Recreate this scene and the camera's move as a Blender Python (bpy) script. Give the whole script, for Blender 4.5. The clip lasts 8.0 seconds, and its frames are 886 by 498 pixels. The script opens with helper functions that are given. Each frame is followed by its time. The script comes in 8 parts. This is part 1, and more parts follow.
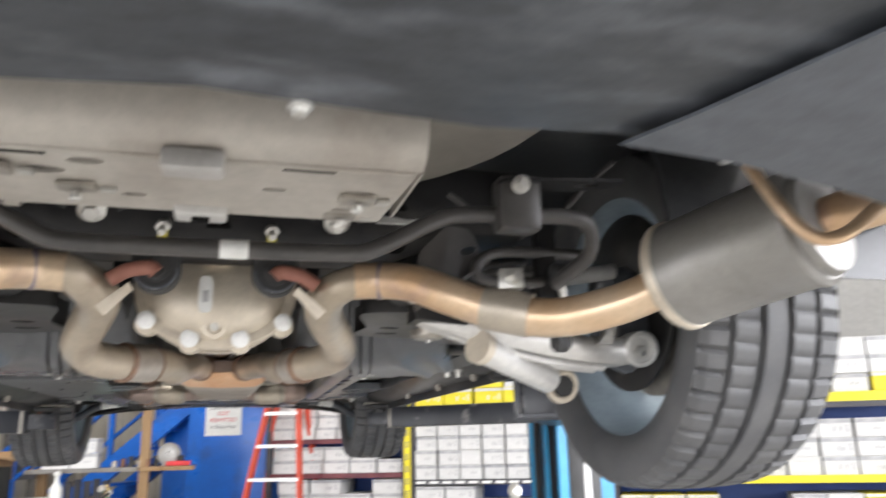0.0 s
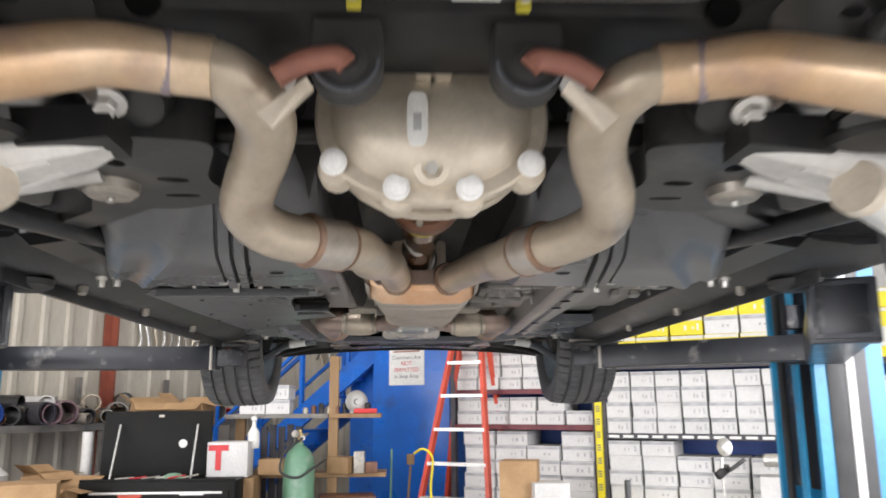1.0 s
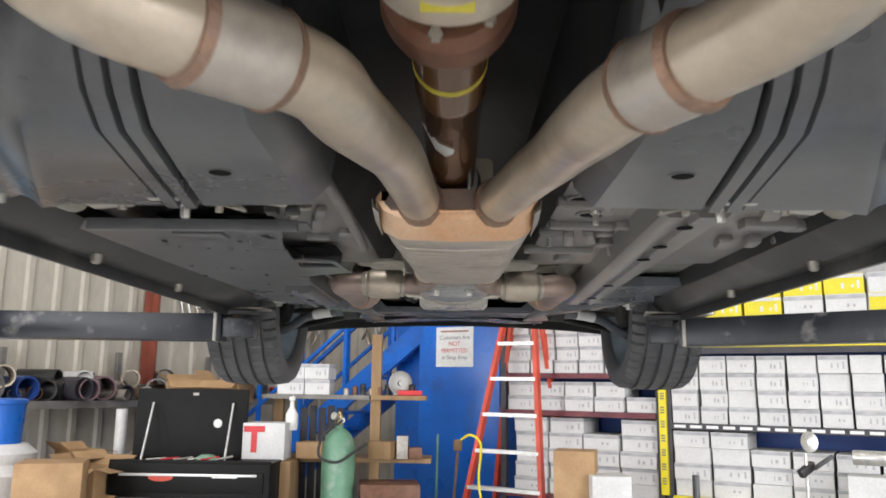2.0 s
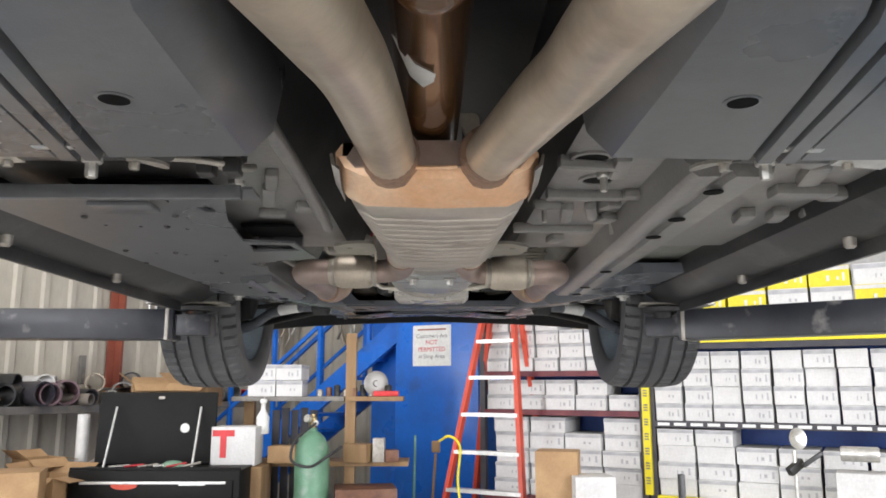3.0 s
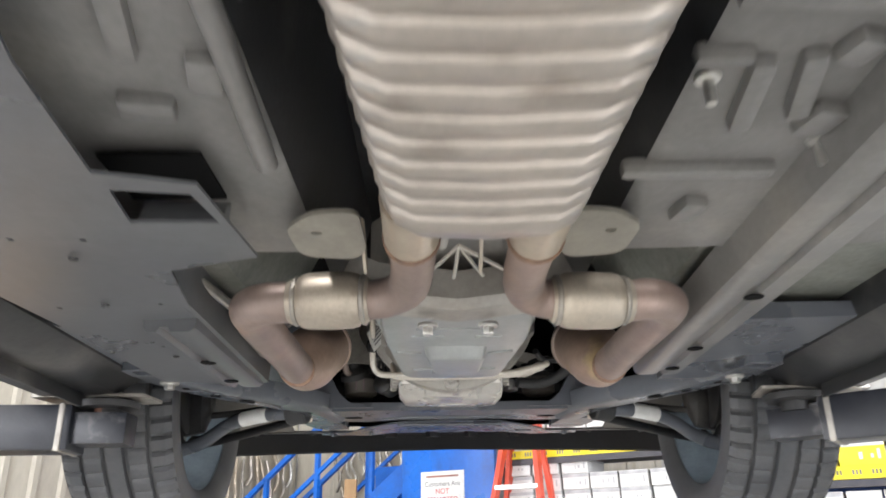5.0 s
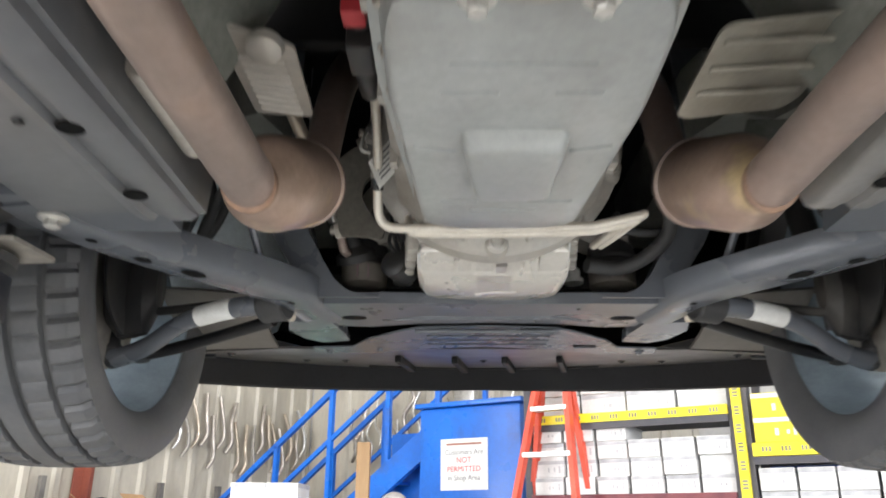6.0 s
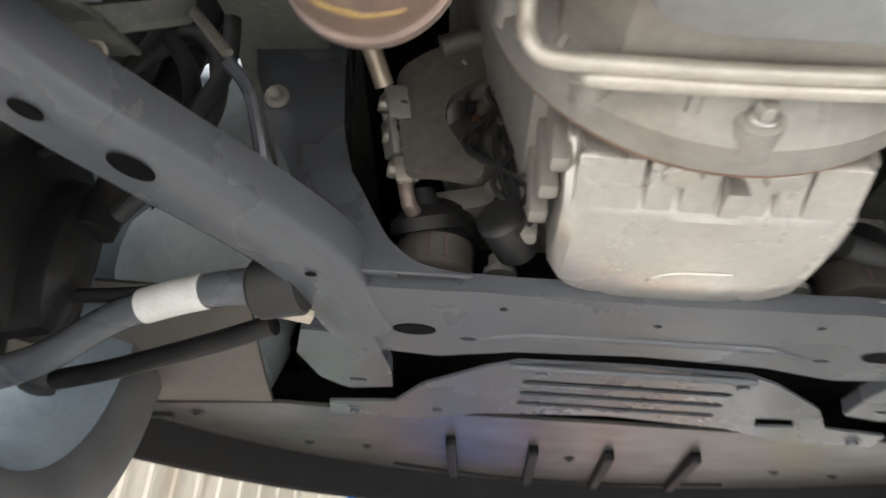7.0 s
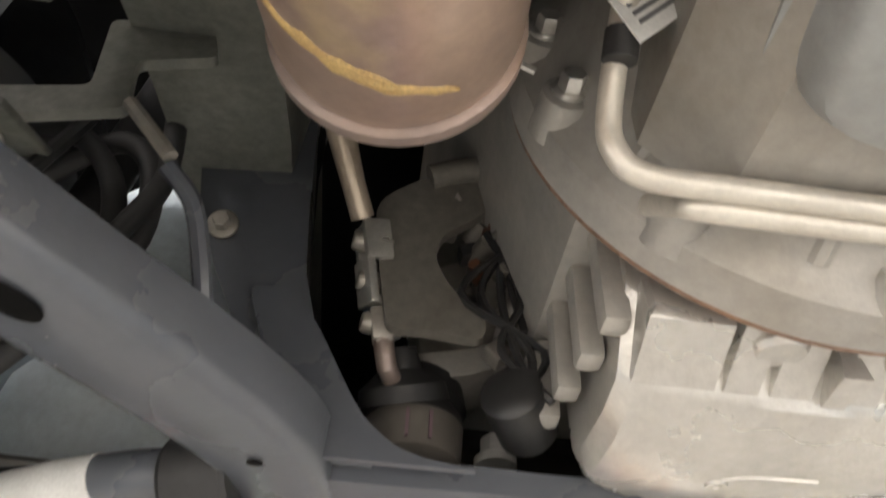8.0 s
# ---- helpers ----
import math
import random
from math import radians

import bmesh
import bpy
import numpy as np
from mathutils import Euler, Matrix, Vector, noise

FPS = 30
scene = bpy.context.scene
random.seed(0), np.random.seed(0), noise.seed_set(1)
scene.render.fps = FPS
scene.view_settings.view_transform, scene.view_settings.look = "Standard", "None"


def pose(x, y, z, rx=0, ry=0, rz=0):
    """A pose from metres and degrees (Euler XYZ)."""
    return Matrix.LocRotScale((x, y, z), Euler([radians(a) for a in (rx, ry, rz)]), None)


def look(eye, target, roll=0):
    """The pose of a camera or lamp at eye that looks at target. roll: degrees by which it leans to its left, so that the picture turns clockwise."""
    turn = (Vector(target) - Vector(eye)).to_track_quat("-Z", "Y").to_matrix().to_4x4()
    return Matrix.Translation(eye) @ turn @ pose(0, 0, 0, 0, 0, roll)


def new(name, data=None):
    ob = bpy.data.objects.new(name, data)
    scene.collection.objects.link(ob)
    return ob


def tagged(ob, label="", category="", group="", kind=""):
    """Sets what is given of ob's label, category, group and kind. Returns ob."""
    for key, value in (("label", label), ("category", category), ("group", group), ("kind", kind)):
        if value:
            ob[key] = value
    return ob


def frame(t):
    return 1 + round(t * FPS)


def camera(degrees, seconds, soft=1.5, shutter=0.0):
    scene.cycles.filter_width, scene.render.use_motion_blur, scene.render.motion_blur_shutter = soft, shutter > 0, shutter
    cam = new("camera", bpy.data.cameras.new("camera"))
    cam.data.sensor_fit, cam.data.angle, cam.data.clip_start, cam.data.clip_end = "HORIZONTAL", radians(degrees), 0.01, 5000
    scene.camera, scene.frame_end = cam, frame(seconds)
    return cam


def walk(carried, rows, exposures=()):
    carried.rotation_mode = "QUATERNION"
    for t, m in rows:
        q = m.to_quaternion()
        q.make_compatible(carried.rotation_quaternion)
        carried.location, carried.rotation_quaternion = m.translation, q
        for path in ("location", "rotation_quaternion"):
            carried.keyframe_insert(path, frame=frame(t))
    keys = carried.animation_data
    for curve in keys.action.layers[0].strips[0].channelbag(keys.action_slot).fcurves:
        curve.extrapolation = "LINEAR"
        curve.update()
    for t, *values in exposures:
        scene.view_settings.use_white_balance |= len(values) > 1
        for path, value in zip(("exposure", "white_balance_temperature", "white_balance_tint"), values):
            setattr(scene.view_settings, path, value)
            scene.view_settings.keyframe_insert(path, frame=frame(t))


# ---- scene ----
cam = camera(59.7, 8.0, soft=1.7, shutter=0.4)
PATH = [
    (0, (0.023, 0.058, 1.501), (0.547, 1.926, 1.991), -1.3),
    (0.5, (-0.009, 0.227, 1.465), (0.218, 2.17, 1.879), -0.5),
    (1, (-0.032, 0.576, 1.445), (0.068, 2.535, 1.836), -0.4),
    (1.5, (0.004, 0.922, 1.437), (-0.005, 2.885, 1.816), 0.5),
    (1.7, (0.008, 1.019, 1.441), (-0.031, 2.986, 1.806), 0.8),
    (2.8, (0.007, 1.369, 1.444), (0.019, 3.34, 1.783), 0.2),
    (3, (0.002, 1.389, 1.445), (0.03, 3.358, 1.793), -0.0),
    (3.5, (-0.026, 1.466, 1.441), (0.033, 3.426, 1.834), -0.6),
    (4, (-0.034, 1.611, 1.426), (0.027, 3.537, 1.963), -1.0),
    (4.2, (-0.025, 1.719, 1.416), (0.02, 3.62, 2.036), -0.8),
    (5.3, (-0.043, 2.341, 1.372), (-0.034, 4.203, 2.1), -1.0),
    (5.5, (-0.061, 2.473, 1.362), (-0.047, 4.349, 2.056), -1.4),
    (6, (-0.062, 2.846, 1.335), (-0.099, 4.726, 2.015), 0.4),
    (6.5, (-0.104, 3.154, 1.331), (-0.185, 4.983, 2.136), 2.0),
    (7.0, (-0.221, 3.531, 1.36), (-0.265, 5.253, 2.375), 4.2),
    (7.5, (-0.27, 3.664, 1.405), (-0.217, 5.246, 2.629), 4.5),
    (8.0, (-0.288, 3.687, 1.467), (-0.158, 5.155, 2.819), 3.0),
]
walk(cam, [(t, look(eye, target, roll)) for t, eye, target, roll in PATH],
     exposures=((0.0, -0.15, 6400, 15), (1.0, -0.2, 6450, 16), (1.5, -0.3, 6400, 14), (3.5, -0.05, 6350, 15), (5.5, 0.48, 6300, 14), (6.5, 0.66, 6400, 13), (7.0, 0.84, 6500, 14), (7.5, 0.95, 6700, 15), (8.0, 0.84, 6900, 16)))

# ---------- world and light ----------
world = bpy.data.worlds.new("world")
scene.world = world
world.use_nodes = True
sky = world.node_tree.nodes.new("ShaderNodeTexSky")
sky.sky_type, sky.sun_disc = "NISHITA", False
sky.sun_elevation, sky.sun_rotation = radians(45), radians(200)
world.node_tree.links.new(sky.outputs[0], world.node_tree.nodes["Background"].inputs[0])
world.node_tree.nodes["Background"].inputs[1].default_value = 0.1

# The shop stands turned by 30 degrees against the car: u runs along its back wall, w goes deeper.
# Its plan is drawn in units of 1.14 m (the stair behind it in units of 1.24 m), with its floor at FZ.
def plan(k, x0=-0.01, y0=1.456, z0=1.449):
    turn = Matrix(((0.866, 0.5, 0, 0), (-0.5, 0.866, 0, 8.5), (0, 0, 1, 0), (0, 0, 0, 1)))
    return Matrix.Translation((x0, y0, z0)) @ Matrix.Diagonal((k, k, k, 1)) @ Matrix.Translation((-x0, -y0, -z0)) @ turn


ROOM, STAIR = plan(1.14), plan(1.24)
FZ = (ROOM @ Vector((0, 0, 0))).z


UL_FILL = -3.6


def lamp(name, place, target, sx, sy, watts, colour):
    data = bpy.data.lights.new(name, "AREA")
    data.shape, data.size, data.size_y, data.energy, data.color = "RECTANGLE", sx, sy, watts, colour
    ob = new(name, data)
    ob.matrix_world = look(place, target)
    return ob


# door daylight behind the car, plus unseen added fill: two sides and ceiling rows
lamp("door_daylight", ROOM @ Vector((2.6, -14.3, 2.1)), ROOM @ Vector((2.6, 0, 1.2)), 6.0, 3.8, 830, (0.95, 0.98, 1.0))
lamp("side_fill", ROOM @ Vector((9.3, -6.0, 2.0)), ROOM @ Vector((0, -6.0, 1.0)), 5.0, 3.4, 1150, (0.95, 0.98, 1.0))
lamp("west_fill", ROOM @ Vector((UL_FILL, -10.5, 1.9)), ROOM @ Vector((4.0, -8.0, 1.0)), 4.0, 3.2, 920, (0.95, 0.98, 1.0))
for u in (-1.5, 2.2, 6.5):
    for w in (-11.0, -6.0, -1.6):
        lamp("ceiling_fill", ROOM @ Vector((u, w, 4.7)), ROOM @ Vector((u, w, 0)), 0.35, 2.4, 24 if w > -3 else 100, (1.0, 0.97, 0.92))

# ---------- materials ----------


def mat(name, c1, c2=None, rough=0.5, metal=0.0, scale=12.0, fine=160.0, bump=0.06, spots=None, spot_scale=5.0, spot_amount=0.4, rvar=0.12, coat=0.0, stretch=None, grime=0.1, spec=0.5):
    """Two-scale procedural surface: c1 to c2 by a broad noise, fine grain in bump and roughness, and stains with ragged edges."""
    m = bpy.data.materials.new(name)
    m.use_nodes = True
    nt = m.node_tree
    b = nt.nodes["Principled BSDF"]
    lk = nt.links.new
    tc = nt.nodes.new("ShaderNodeTexCoord")
    src = tc.outputs["Object"]
    if stretch:
        mp = nt.nodes.new("ShaderNodeMapping")
        mp.inputs["Scale"].default_value = stretch
        lk(src, mp.inputs["Vector"])
        src = mp.outputs[0]
    c2 = c2 or tuple(v * 0.75 for v in c1)
    n1 = nt.nodes.new("ShaderNodeTexNoise")
    n1.inputs["Scale"].default_value, n1.inputs["Detail"].default_value = scale, 6
    n2 = nt.nodes.new("ShaderNodeTexNoise")
    n2.inputs["Scale"].default_value, n2.inputs["Detail"].default_value = fine, 3
    lk(src, n1.inputs["Vector"])
    lk(src, n2.inputs["Vector"])
    ramp = nt.nodes.new("ShaderNodeValToRGB")
    ramp.color_ramp.elements[0].position, ramp.color_ramp.elements[1].position = 0.35, 0.65
    ramp.color_ramp.elements[0].color, ramp.color_ramp.elements[1].color = (*c1, 1), (*c2, 1)
    lk(n1.outputs[0], ramp.inputs[0])
    col = ramp.outputs[0]
    if spots:
        n3 = nt.nodes.new("ShaderNodeTexNoise")
        n3.inputs["Scale"].default_value, n3.inputs["Detail"].default_value = spot_scale, 8
        lk(src, n3.inputs["Vector"])
        r3 = nt.nodes.new("ShaderNodeValToRGB")
        r3.color_ramp.elements[0].position, r3.color_ramp.elements[1].position = 0.62 - 0.2 * spot_amount, 0.75
        mx = nt.nodes.new("ShaderNodeMix")
        mx.data_type = "RGBA"
        lk(n3.outputs[0], r3.inputs[0])
        lk(r3.outputs[0], mx.inputs["Factor"])
        lk(col, mx.inputs["A"])
        mx.inputs["B"].default_value = (*spots, 1)
        col = mx.outputs["Result"]
    n4 = nt.nodes.new("ShaderNodeTexNoise")
    n4.inputs["Scale"].default_value, n4.inputs["Detail"].default_value, n4.inputs["Roughness"].default_value = scale * 11, 8, 0.7
    lk(src, n4.inputs["Vector"])
    r4 = nt.nodes.new("ShaderNodeMapRange")
    r4.inputs["From Min"].default_value, r4.inputs["From Max"].default_value = 0.3, 0.7
    r4.inputs["To Min"].default_value, r4.inputs["To Max"].default_value = 1 - grime, 1 + grime
    lk(n4.outputs[0], r4.inputs[0])
    mul = nt.nodes.new("ShaderNodeVectorMath")
    mul.operation = "SCALE"
    lk(col, mul.inputs[0])
    lk(r4.outputs[0], mul.inputs["Scale"])
    col = mul.outputs[0]
    lk(col, b.inputs["Base Color"])
    mr = nt.nodes.new("ShaderNodeMapRange")
    mr.inputs["To Min"].default_value, mr.inputs["To Max"].default_value = max(0.03, rough - rvar), min(1, rough + rvar)
    lk(n1.outputs[0], mr.inputs[0])
    lk(mr.outputs[0], b.inputs["Roughness"])
    b.inputs["Metallic"].default_value = metal
    b.inputs["Coat Weight"].default_value = coat
    b.inputs["Specular IOR Level"].default_value = spec
    bp = nt.nodes.new("ShaderNodeBump")
    bp.inputs["Strength"].default_value, bp.inputs["Distance"].default_value = bump, 0.004
    lk(n2.outputs[0], bp.inputs["Height"])
    lk(bp.outputs[0], b.inputs["Normal"])
    return m


M = dict(
    coating=mat("underbody coating", (0.018, 0.019, 0.021), (0.038, 0.039, 0.04), 0.34, grime=0.25, scale=7, spots=(0.1, 0.095, 0.088), spot_amount=0.3, spec=0.35),
    floorpaint=mat("grey painted floor pan", (0.165, 0.161, 0.153), (0.2, 0.194, 0.185), 0.34, grime=0.12, scale=9, spots=(0.28, 0.26, 0.23), spot_amount=0.4),
    belly=mat("grey plastic belly panel", (0.098, 0.102, 0.109), (0.122, 0.126, 0.132), 0.31, grime=0.1, scale=4, fine=400),
    bumper=mat("dark bumper plastic", (0.026, 0.029, 0.034), (0.045, 0.049, 0.055), 0.4, scale=5, grime=0.4, spots=(0.13, 0.14, 0.155), spot_scale=16, spot_amount=0.55, stretch=(0.6, 1.5, 1)),
    black=mat("black chassis paint", (0.011, 0.011, 0.012), (0.024, 0.023, 0.022), 0.42, scale=14, spots=(0.08, 0.074, 0.066), spot_amount=0.25, spec=0.3),
    subframe=mat("grey black subframe paint", (0.096, 0.104, 0.118), (0.106, 0.114, 0.128), 0.28, grime=0.05, scale=5),
    # near-black colour standing in for shade in holes, gaps and closed bays
    dark=mat("near black cavity shade", (0.003, 0.003, 0.003), (0.006, 0.006, 0.006), 0.8, scale=20, spec=0.1),
    rubber=mat("tyre rubber", (0.062, 0.063, 0.066), (0.095, 0.095, 0.096), 0.55, scale=10, fine=500, spots=(0.085, 0.085, 0.085), spot_amount=0.4),
    bush=mat("black rubber bush", (0.02, 0.02, 0.02), (0.035, 0.035, 0.035), 0.6),
    rim=mat("blue grey wheel barrel", (0.3, 0.36, 0.4), (0.21, 0.255, 0.285), 0.36, 0.25, scale=8, spots=(0.12, 0.13, 0.14), spot_amount=0.2),
    pipe=mat("dull stainless exhaust", (0.53, 0.455, 0.36), (0.42, 0.355, 0.27), 0.32, 0.45, scale=6, spots=(0.3, 0.23, 0.17), spot_scale=9, spot_amount=0.4),
    hotpipe=mat("heat tinted stainless", (0.68, 0.53, 0.37), (0.58, 0.38, 0.22), 0.33, 0.5, scale=7, spots=(0.34, 0.24, 0.23), spot_scale=8, spot_amount=0.35),
    downpipe=mat("heat browned steel", (0.36, 0.27, 0.23), (0.27, 0.215, 0.19), 0.45, 0.5, scale=8, spots=(0.42, 0.28, 0.2), spot_scale=6, spot_amount=0.35),
    cat=mat("straw coloured steel shell", (0.52, 0.46, 0.37), (0.43, 0.38, 0.31), 0.42, 0.55, scale=14, spots=(0.3, 0.25, 0.2), spot_amount=0.2),
    muffler=mat("satin muffler steel", (0.5, 0.455, 0.4), (0.41, 0.37, 0.325), 0.36, 0.6, scale=6, spots=(0.3, 0.26, 0.22), spot_scale=12, spot_amount=0.25),
    mufhot=mat("copper tinted muffler end", (0.8, 0.55, 0.36), (0.7, 0.4, 0.22), 0.34, 0.35, scale=14, spots=(0.75, 0.62, 0.45), spot_scale=10, spot_amount=0.4),
    canister=mat("grey satin canister", (0.3, 0.29, 0.27), (0.24, 0.23, 0.215), 0.42, 0.5, scale=6),
    alu=mat("cast aluminium", (0.66, 0.59, 0.48), (0.57, 0.505, 0.41), 0.42, 0.35, scale=6, fine=260, bump=0.1, spots=(0.42, 0.36, 0.28), spot_scale=9, spot_amount=0.2),
    arm=mat("pale forged aluminium", (0.7, 0.69, 0.66), (0.56, 0.55, 0.53), 0.4, 0.45, scale=7, fine=300, spots=(0.34, 0.32, 0.3), spot_amount=0.3),
    gearbox=mat("grey cast gearbox", (0.45, 0.43, 0.39), (0.34, 0.325, 0.295), 0.52, 0.35, scale=8, fine=240, bump=0.11, spots=(0.26, 0.23, 0.19), spot_amount=0.4),
    pan=mat("grey moulded oil pan", (0.36, 0.375, 0.365), (0.29, 0.3, 0.29), 0.36, 0.1, scale=7, fine=350, spots=(0.24, 0.235, 0.22), spot_amount=0.3),
    oilpan=mat("bright cast oil pan", (0.62, 0.6, 0.555), (0.57, 0.55, 0.51), 0.28, 0.55, scale=9, fine=240, bump=0.11),
    shield=mat("brushed heat shield", (0.5, 0.47, 0.42), (0.42, 0.39, 0.345), 0.48, 0.4, scale=5, spots=(0.33, 0.29, 0.25), spot_amount=0.35),
    foil=mat("dull foil heat shield", (0.36, 0.34, 0.29), (0.28, 0.265, 0.225), 0.45, 0.5, scale=12),
    reservoir=mat("pale blue tank plastic", (0.78, 0.86, 0.89), (0.7, 0.79, 0.83), 0.35, scale=6),
    tub=mat("taupe painted tub", (0.15, 0.137, 0.117), (0.11, 0.1, 0.087), 0.5, scale=5),
    apron=mat("olive grey body primer", (0.2, 0.205, 0.18), (0.14, 0.145, 0.125), 0.45, grime=0.25, scale=7, spots=(0.3, 0.3, 0.27), spot_amount=0.3),
    shieldgrey=mat("dull grey brown shield", (0.2, 0.19, 0.165), (0.15, 0.14, 0.12), 0.5, 0.2, scale=8, grime=0.2),
    cone=mat("straw and copper catalyst shell", (0.44, 0.32, 0.245), (0.35, 0.25, 0.2), 0.36, 0.5, scale=7, grime=0.12, spots=(0.62, 0.48, 0.25), spot_scale=9, spot_amount=0.2),
    valance=mat("paler bumper plastic", (0.055, 0.061, 0.07), (0.08, 0.087, 0.098), 0.45, scale=4, grime=0.25, spots=(0.05, 0.055, 0.06), spot_scale=7, spot_amount=0.4),
    fadedink=mat("grey sticker print", (0.42, 0.42, 0.42), (0.5, 0.5, 0.5), 0.6),
    lip=mat("matt black rubber lip", (0.007, 0.007, 0.008), (0.012, 0.012, 0.013), 0.6, scale=8, grime=0.3, spec=0.2),
    straw=mat("straw heat scale", (0.6, 0.42, 0.17), (0.5, 0.33, 0.14), 0.6, 0.2, scale=60, grime=0.4, bump=0.4),
    barpaint=mat("satin grey bar paint", (0.075, 0.07, 0.066), (0.055, 0.052, 0.05), 0.36, scale=9, spots=(0.12, 0.11, 0.1), spot_amount=0.2),
    rust=mat("brown rusted steel", (0.17, 0.075, 0.04), (0.11, 0.05, 0.03), 0.5, 0.25, scale=20, spots=(0.26, 0.13, 0.07), spot_amount=0.4),
    shaft=mat("brown lacquered shaft", (0.16, 0.075, 0.028), (0.1, 0.045, 0.018), 0.2, 0.2, scale=6, spots=(0.2, 0.1, 0.04), spot_amount=0.2, coat=0.6, rvar=0.05),
    hanger=mat("red oxide hanger", (0.36, 0.16, 0.11), (0.27, 0.11, 0.08), 0.6),
    steel=mat("zinc steel", (0.66, 0.65, 0.61), (0.5, 0.49, 0.46), 0.32, 0.75, scale=30),
    wornsteel=mat("dull bolt steel", (0.42, 0.39, 0.34), (0.3, 0.28, 0.25), 0.45, 0.6, scale=30),
    white=mat("white paint", (0.82, 0.82, 0.8), (0.74, 0.74, 0.72), 0.5, scale=20),
    paper=mat("white paper label", (0.8, 0.8, 0.77), (0.7, 0.7, 0.67), 0.65, scale=30),
    ink=mat("printed ink", (0.1, 0.1, 0.11), (0.2, 0.2, 0.2), 0.6),
    redink=mat("red print", (0.62, 0.03, 0.035), (0.5, 0.03, 0.03), 0.5),
    yellowmark=mat("yellow paint mark", (0.62, 0.55, 0.05), (0.5, 0.43, 0.04), 0.6),
    lineal=mat("pale cooler line", (0.68, 0.64, 0.56), (0.58, 0.54, 0.47), 0.4, 0.4, scale=16),
    plastic=mat("black plastic", (0.018, 0.018, 0.018), (0.03, 0.03, 0.03), 0.4),
    redplastic=mat("red plastic", (0.5, 0.03, 0.04), None, 0.4),
    yellowplastic=mat("yellow plastic", (0.62, 0.5, 0.12), None, 0.45),
    seam=mat("weld seam", (0.34, 0.21, 0.14), (0.24, 0.16, 0.12), 0.5, 0.5, scale=60, bump=0.6),
    purple=mat("blue heat ring", (0.3, 0.26, 0.32), (0.36, 0.28, 0.26), 0.35, 0.6),
    # the shop
    concrete=mat("worn concrete floor", (0.45, 0.44, 0.415), (0.37, 0.36, 0.34), 0.5, scale=1.2, spots=(0.16, 0.155, 0.145), spot_scale=0.9, spot_amount=0.3),
    siding=mat("cream metal siding", (0.55, 0.51, 0.42), (0.47, 0.435, 0.36), 0.5, scale=1.5, spots=(0.36, 0.31, 0.24), spot_scale=2.5, spot_amount=0.2, stretch=(1, 1, 0.3)),
    drywall=mat("painted wall", (0.6, 0.59, 0.56), (0.54, 0.53, 0.5), 0.7, scale=1.5),
    redpost=mat("red oxide steel post", (0.3, 0.085, 0.05), (0.22, 0.06, 0.04), 0.55, scale=4),
    blue=mat("glossy blue enamel", (0.012, 0.15, 0.62), (0.015, 0.125, 0.52), 0.3, scale=2.5, spots=(0.03, 0.1, 0.35), spot_scale=3, spot_amount=0.2),
    liftblue=mat("light blue lift paint", (0.03, 0.29, 0.52), (0.025, 0.23, 0.43), 0.35, scale=3, spots=(0.1, 0.15, 0.19), spot_amount=0.2),
    armpaint=mat("scuffed dark arm paint", (0.012, 0.014, 0.02), (0.026, 0.028, 0.034), 0.34, scale=9, spots=(0.22, 0.21, 0.2), spot_scale=14, spot_amount=0.12),
    ladder=mat("red orange fibreglass", (0.62, 0.07, 0.03), (0.5, 0.055, 0.025), 0.45, scale=6),
    rung=mat("ladder aluminium", (0.7, 0.7, 0.68), (0.58, 0.58, 0.56), 0.4, 0.5, scale=12),
    card=mat("white carton", (0.65, 0.645, 0.63), (0.56, 0.555, 0.54), 0.7, scale=5, spots=(0.6, 0.58, 0.54), spot_amount=0.15),
    brown=mat("brown carton", (0.44, 0.28, 0.14), (0.36, 0.22, 0.11), 0.75, scale=6),
    yellowcard=mat("yellow and white carton", (0.72, 0.62, 0.03), (0.62, 0.52, 0.02), 0.6, scale=4),
    tape=mat("yellow shelf tape", (0.78, 0.66, 0.015), (0.7, 0.58, 0.01), 0.5, scale=8),
    rackdark=mat("dark rack steel", (0.035, 0.035, 0.045), (0.06, 0.055, 0.06), 0.5, scale=8),
    rackred=mat("maroon shelf edge", (0.16, 0.03, 0.035), (0.1, 0.02, 0.03), 0.5, scale=8),
    rackblue=mat("blue rack back", (0.02, 0.07, 0.3), (0.015, 0.05, 0.22), 0.5, scale=4),
    toolbox=mat("black tool chest enamel", (0.005, 0.005, 0.005), (0.009, 0.009, 0.008), 0.5, scale=6, spec=0.15),
    bench=mat("weathered bench steel", (0.2, 0.19, 0.17), (0.14, 0.13, 0.12), 0.55, scale=7, spots=(0.3, 0.27, 0.22), spot_amount=0.3),
    wood=mat("raw timber", (0.3, 0.19, 0.09), (0.22, 0.13, 0.06), 0.7, scale=9, stretch=(1, 1, 0.15)),
    green=mat("green cylinder paint", (0.15, 0.31, 0.2), (0.11, 0.24, 0.155), 0.42, scale=6, spots=(0.3, 0.36, 0.3), spot_amount=0.25),
    brass=mat("brass valve", (0.55, 0.42, 0.2), None, 0.35, 0.8),
    mauve=mat("mauve pipe coating", (0.26, 0.17, 0.19), (0.2, 0.13, 0.15), 0.5),
)

# ---------- mesh helpers ----------


LAY = [None]


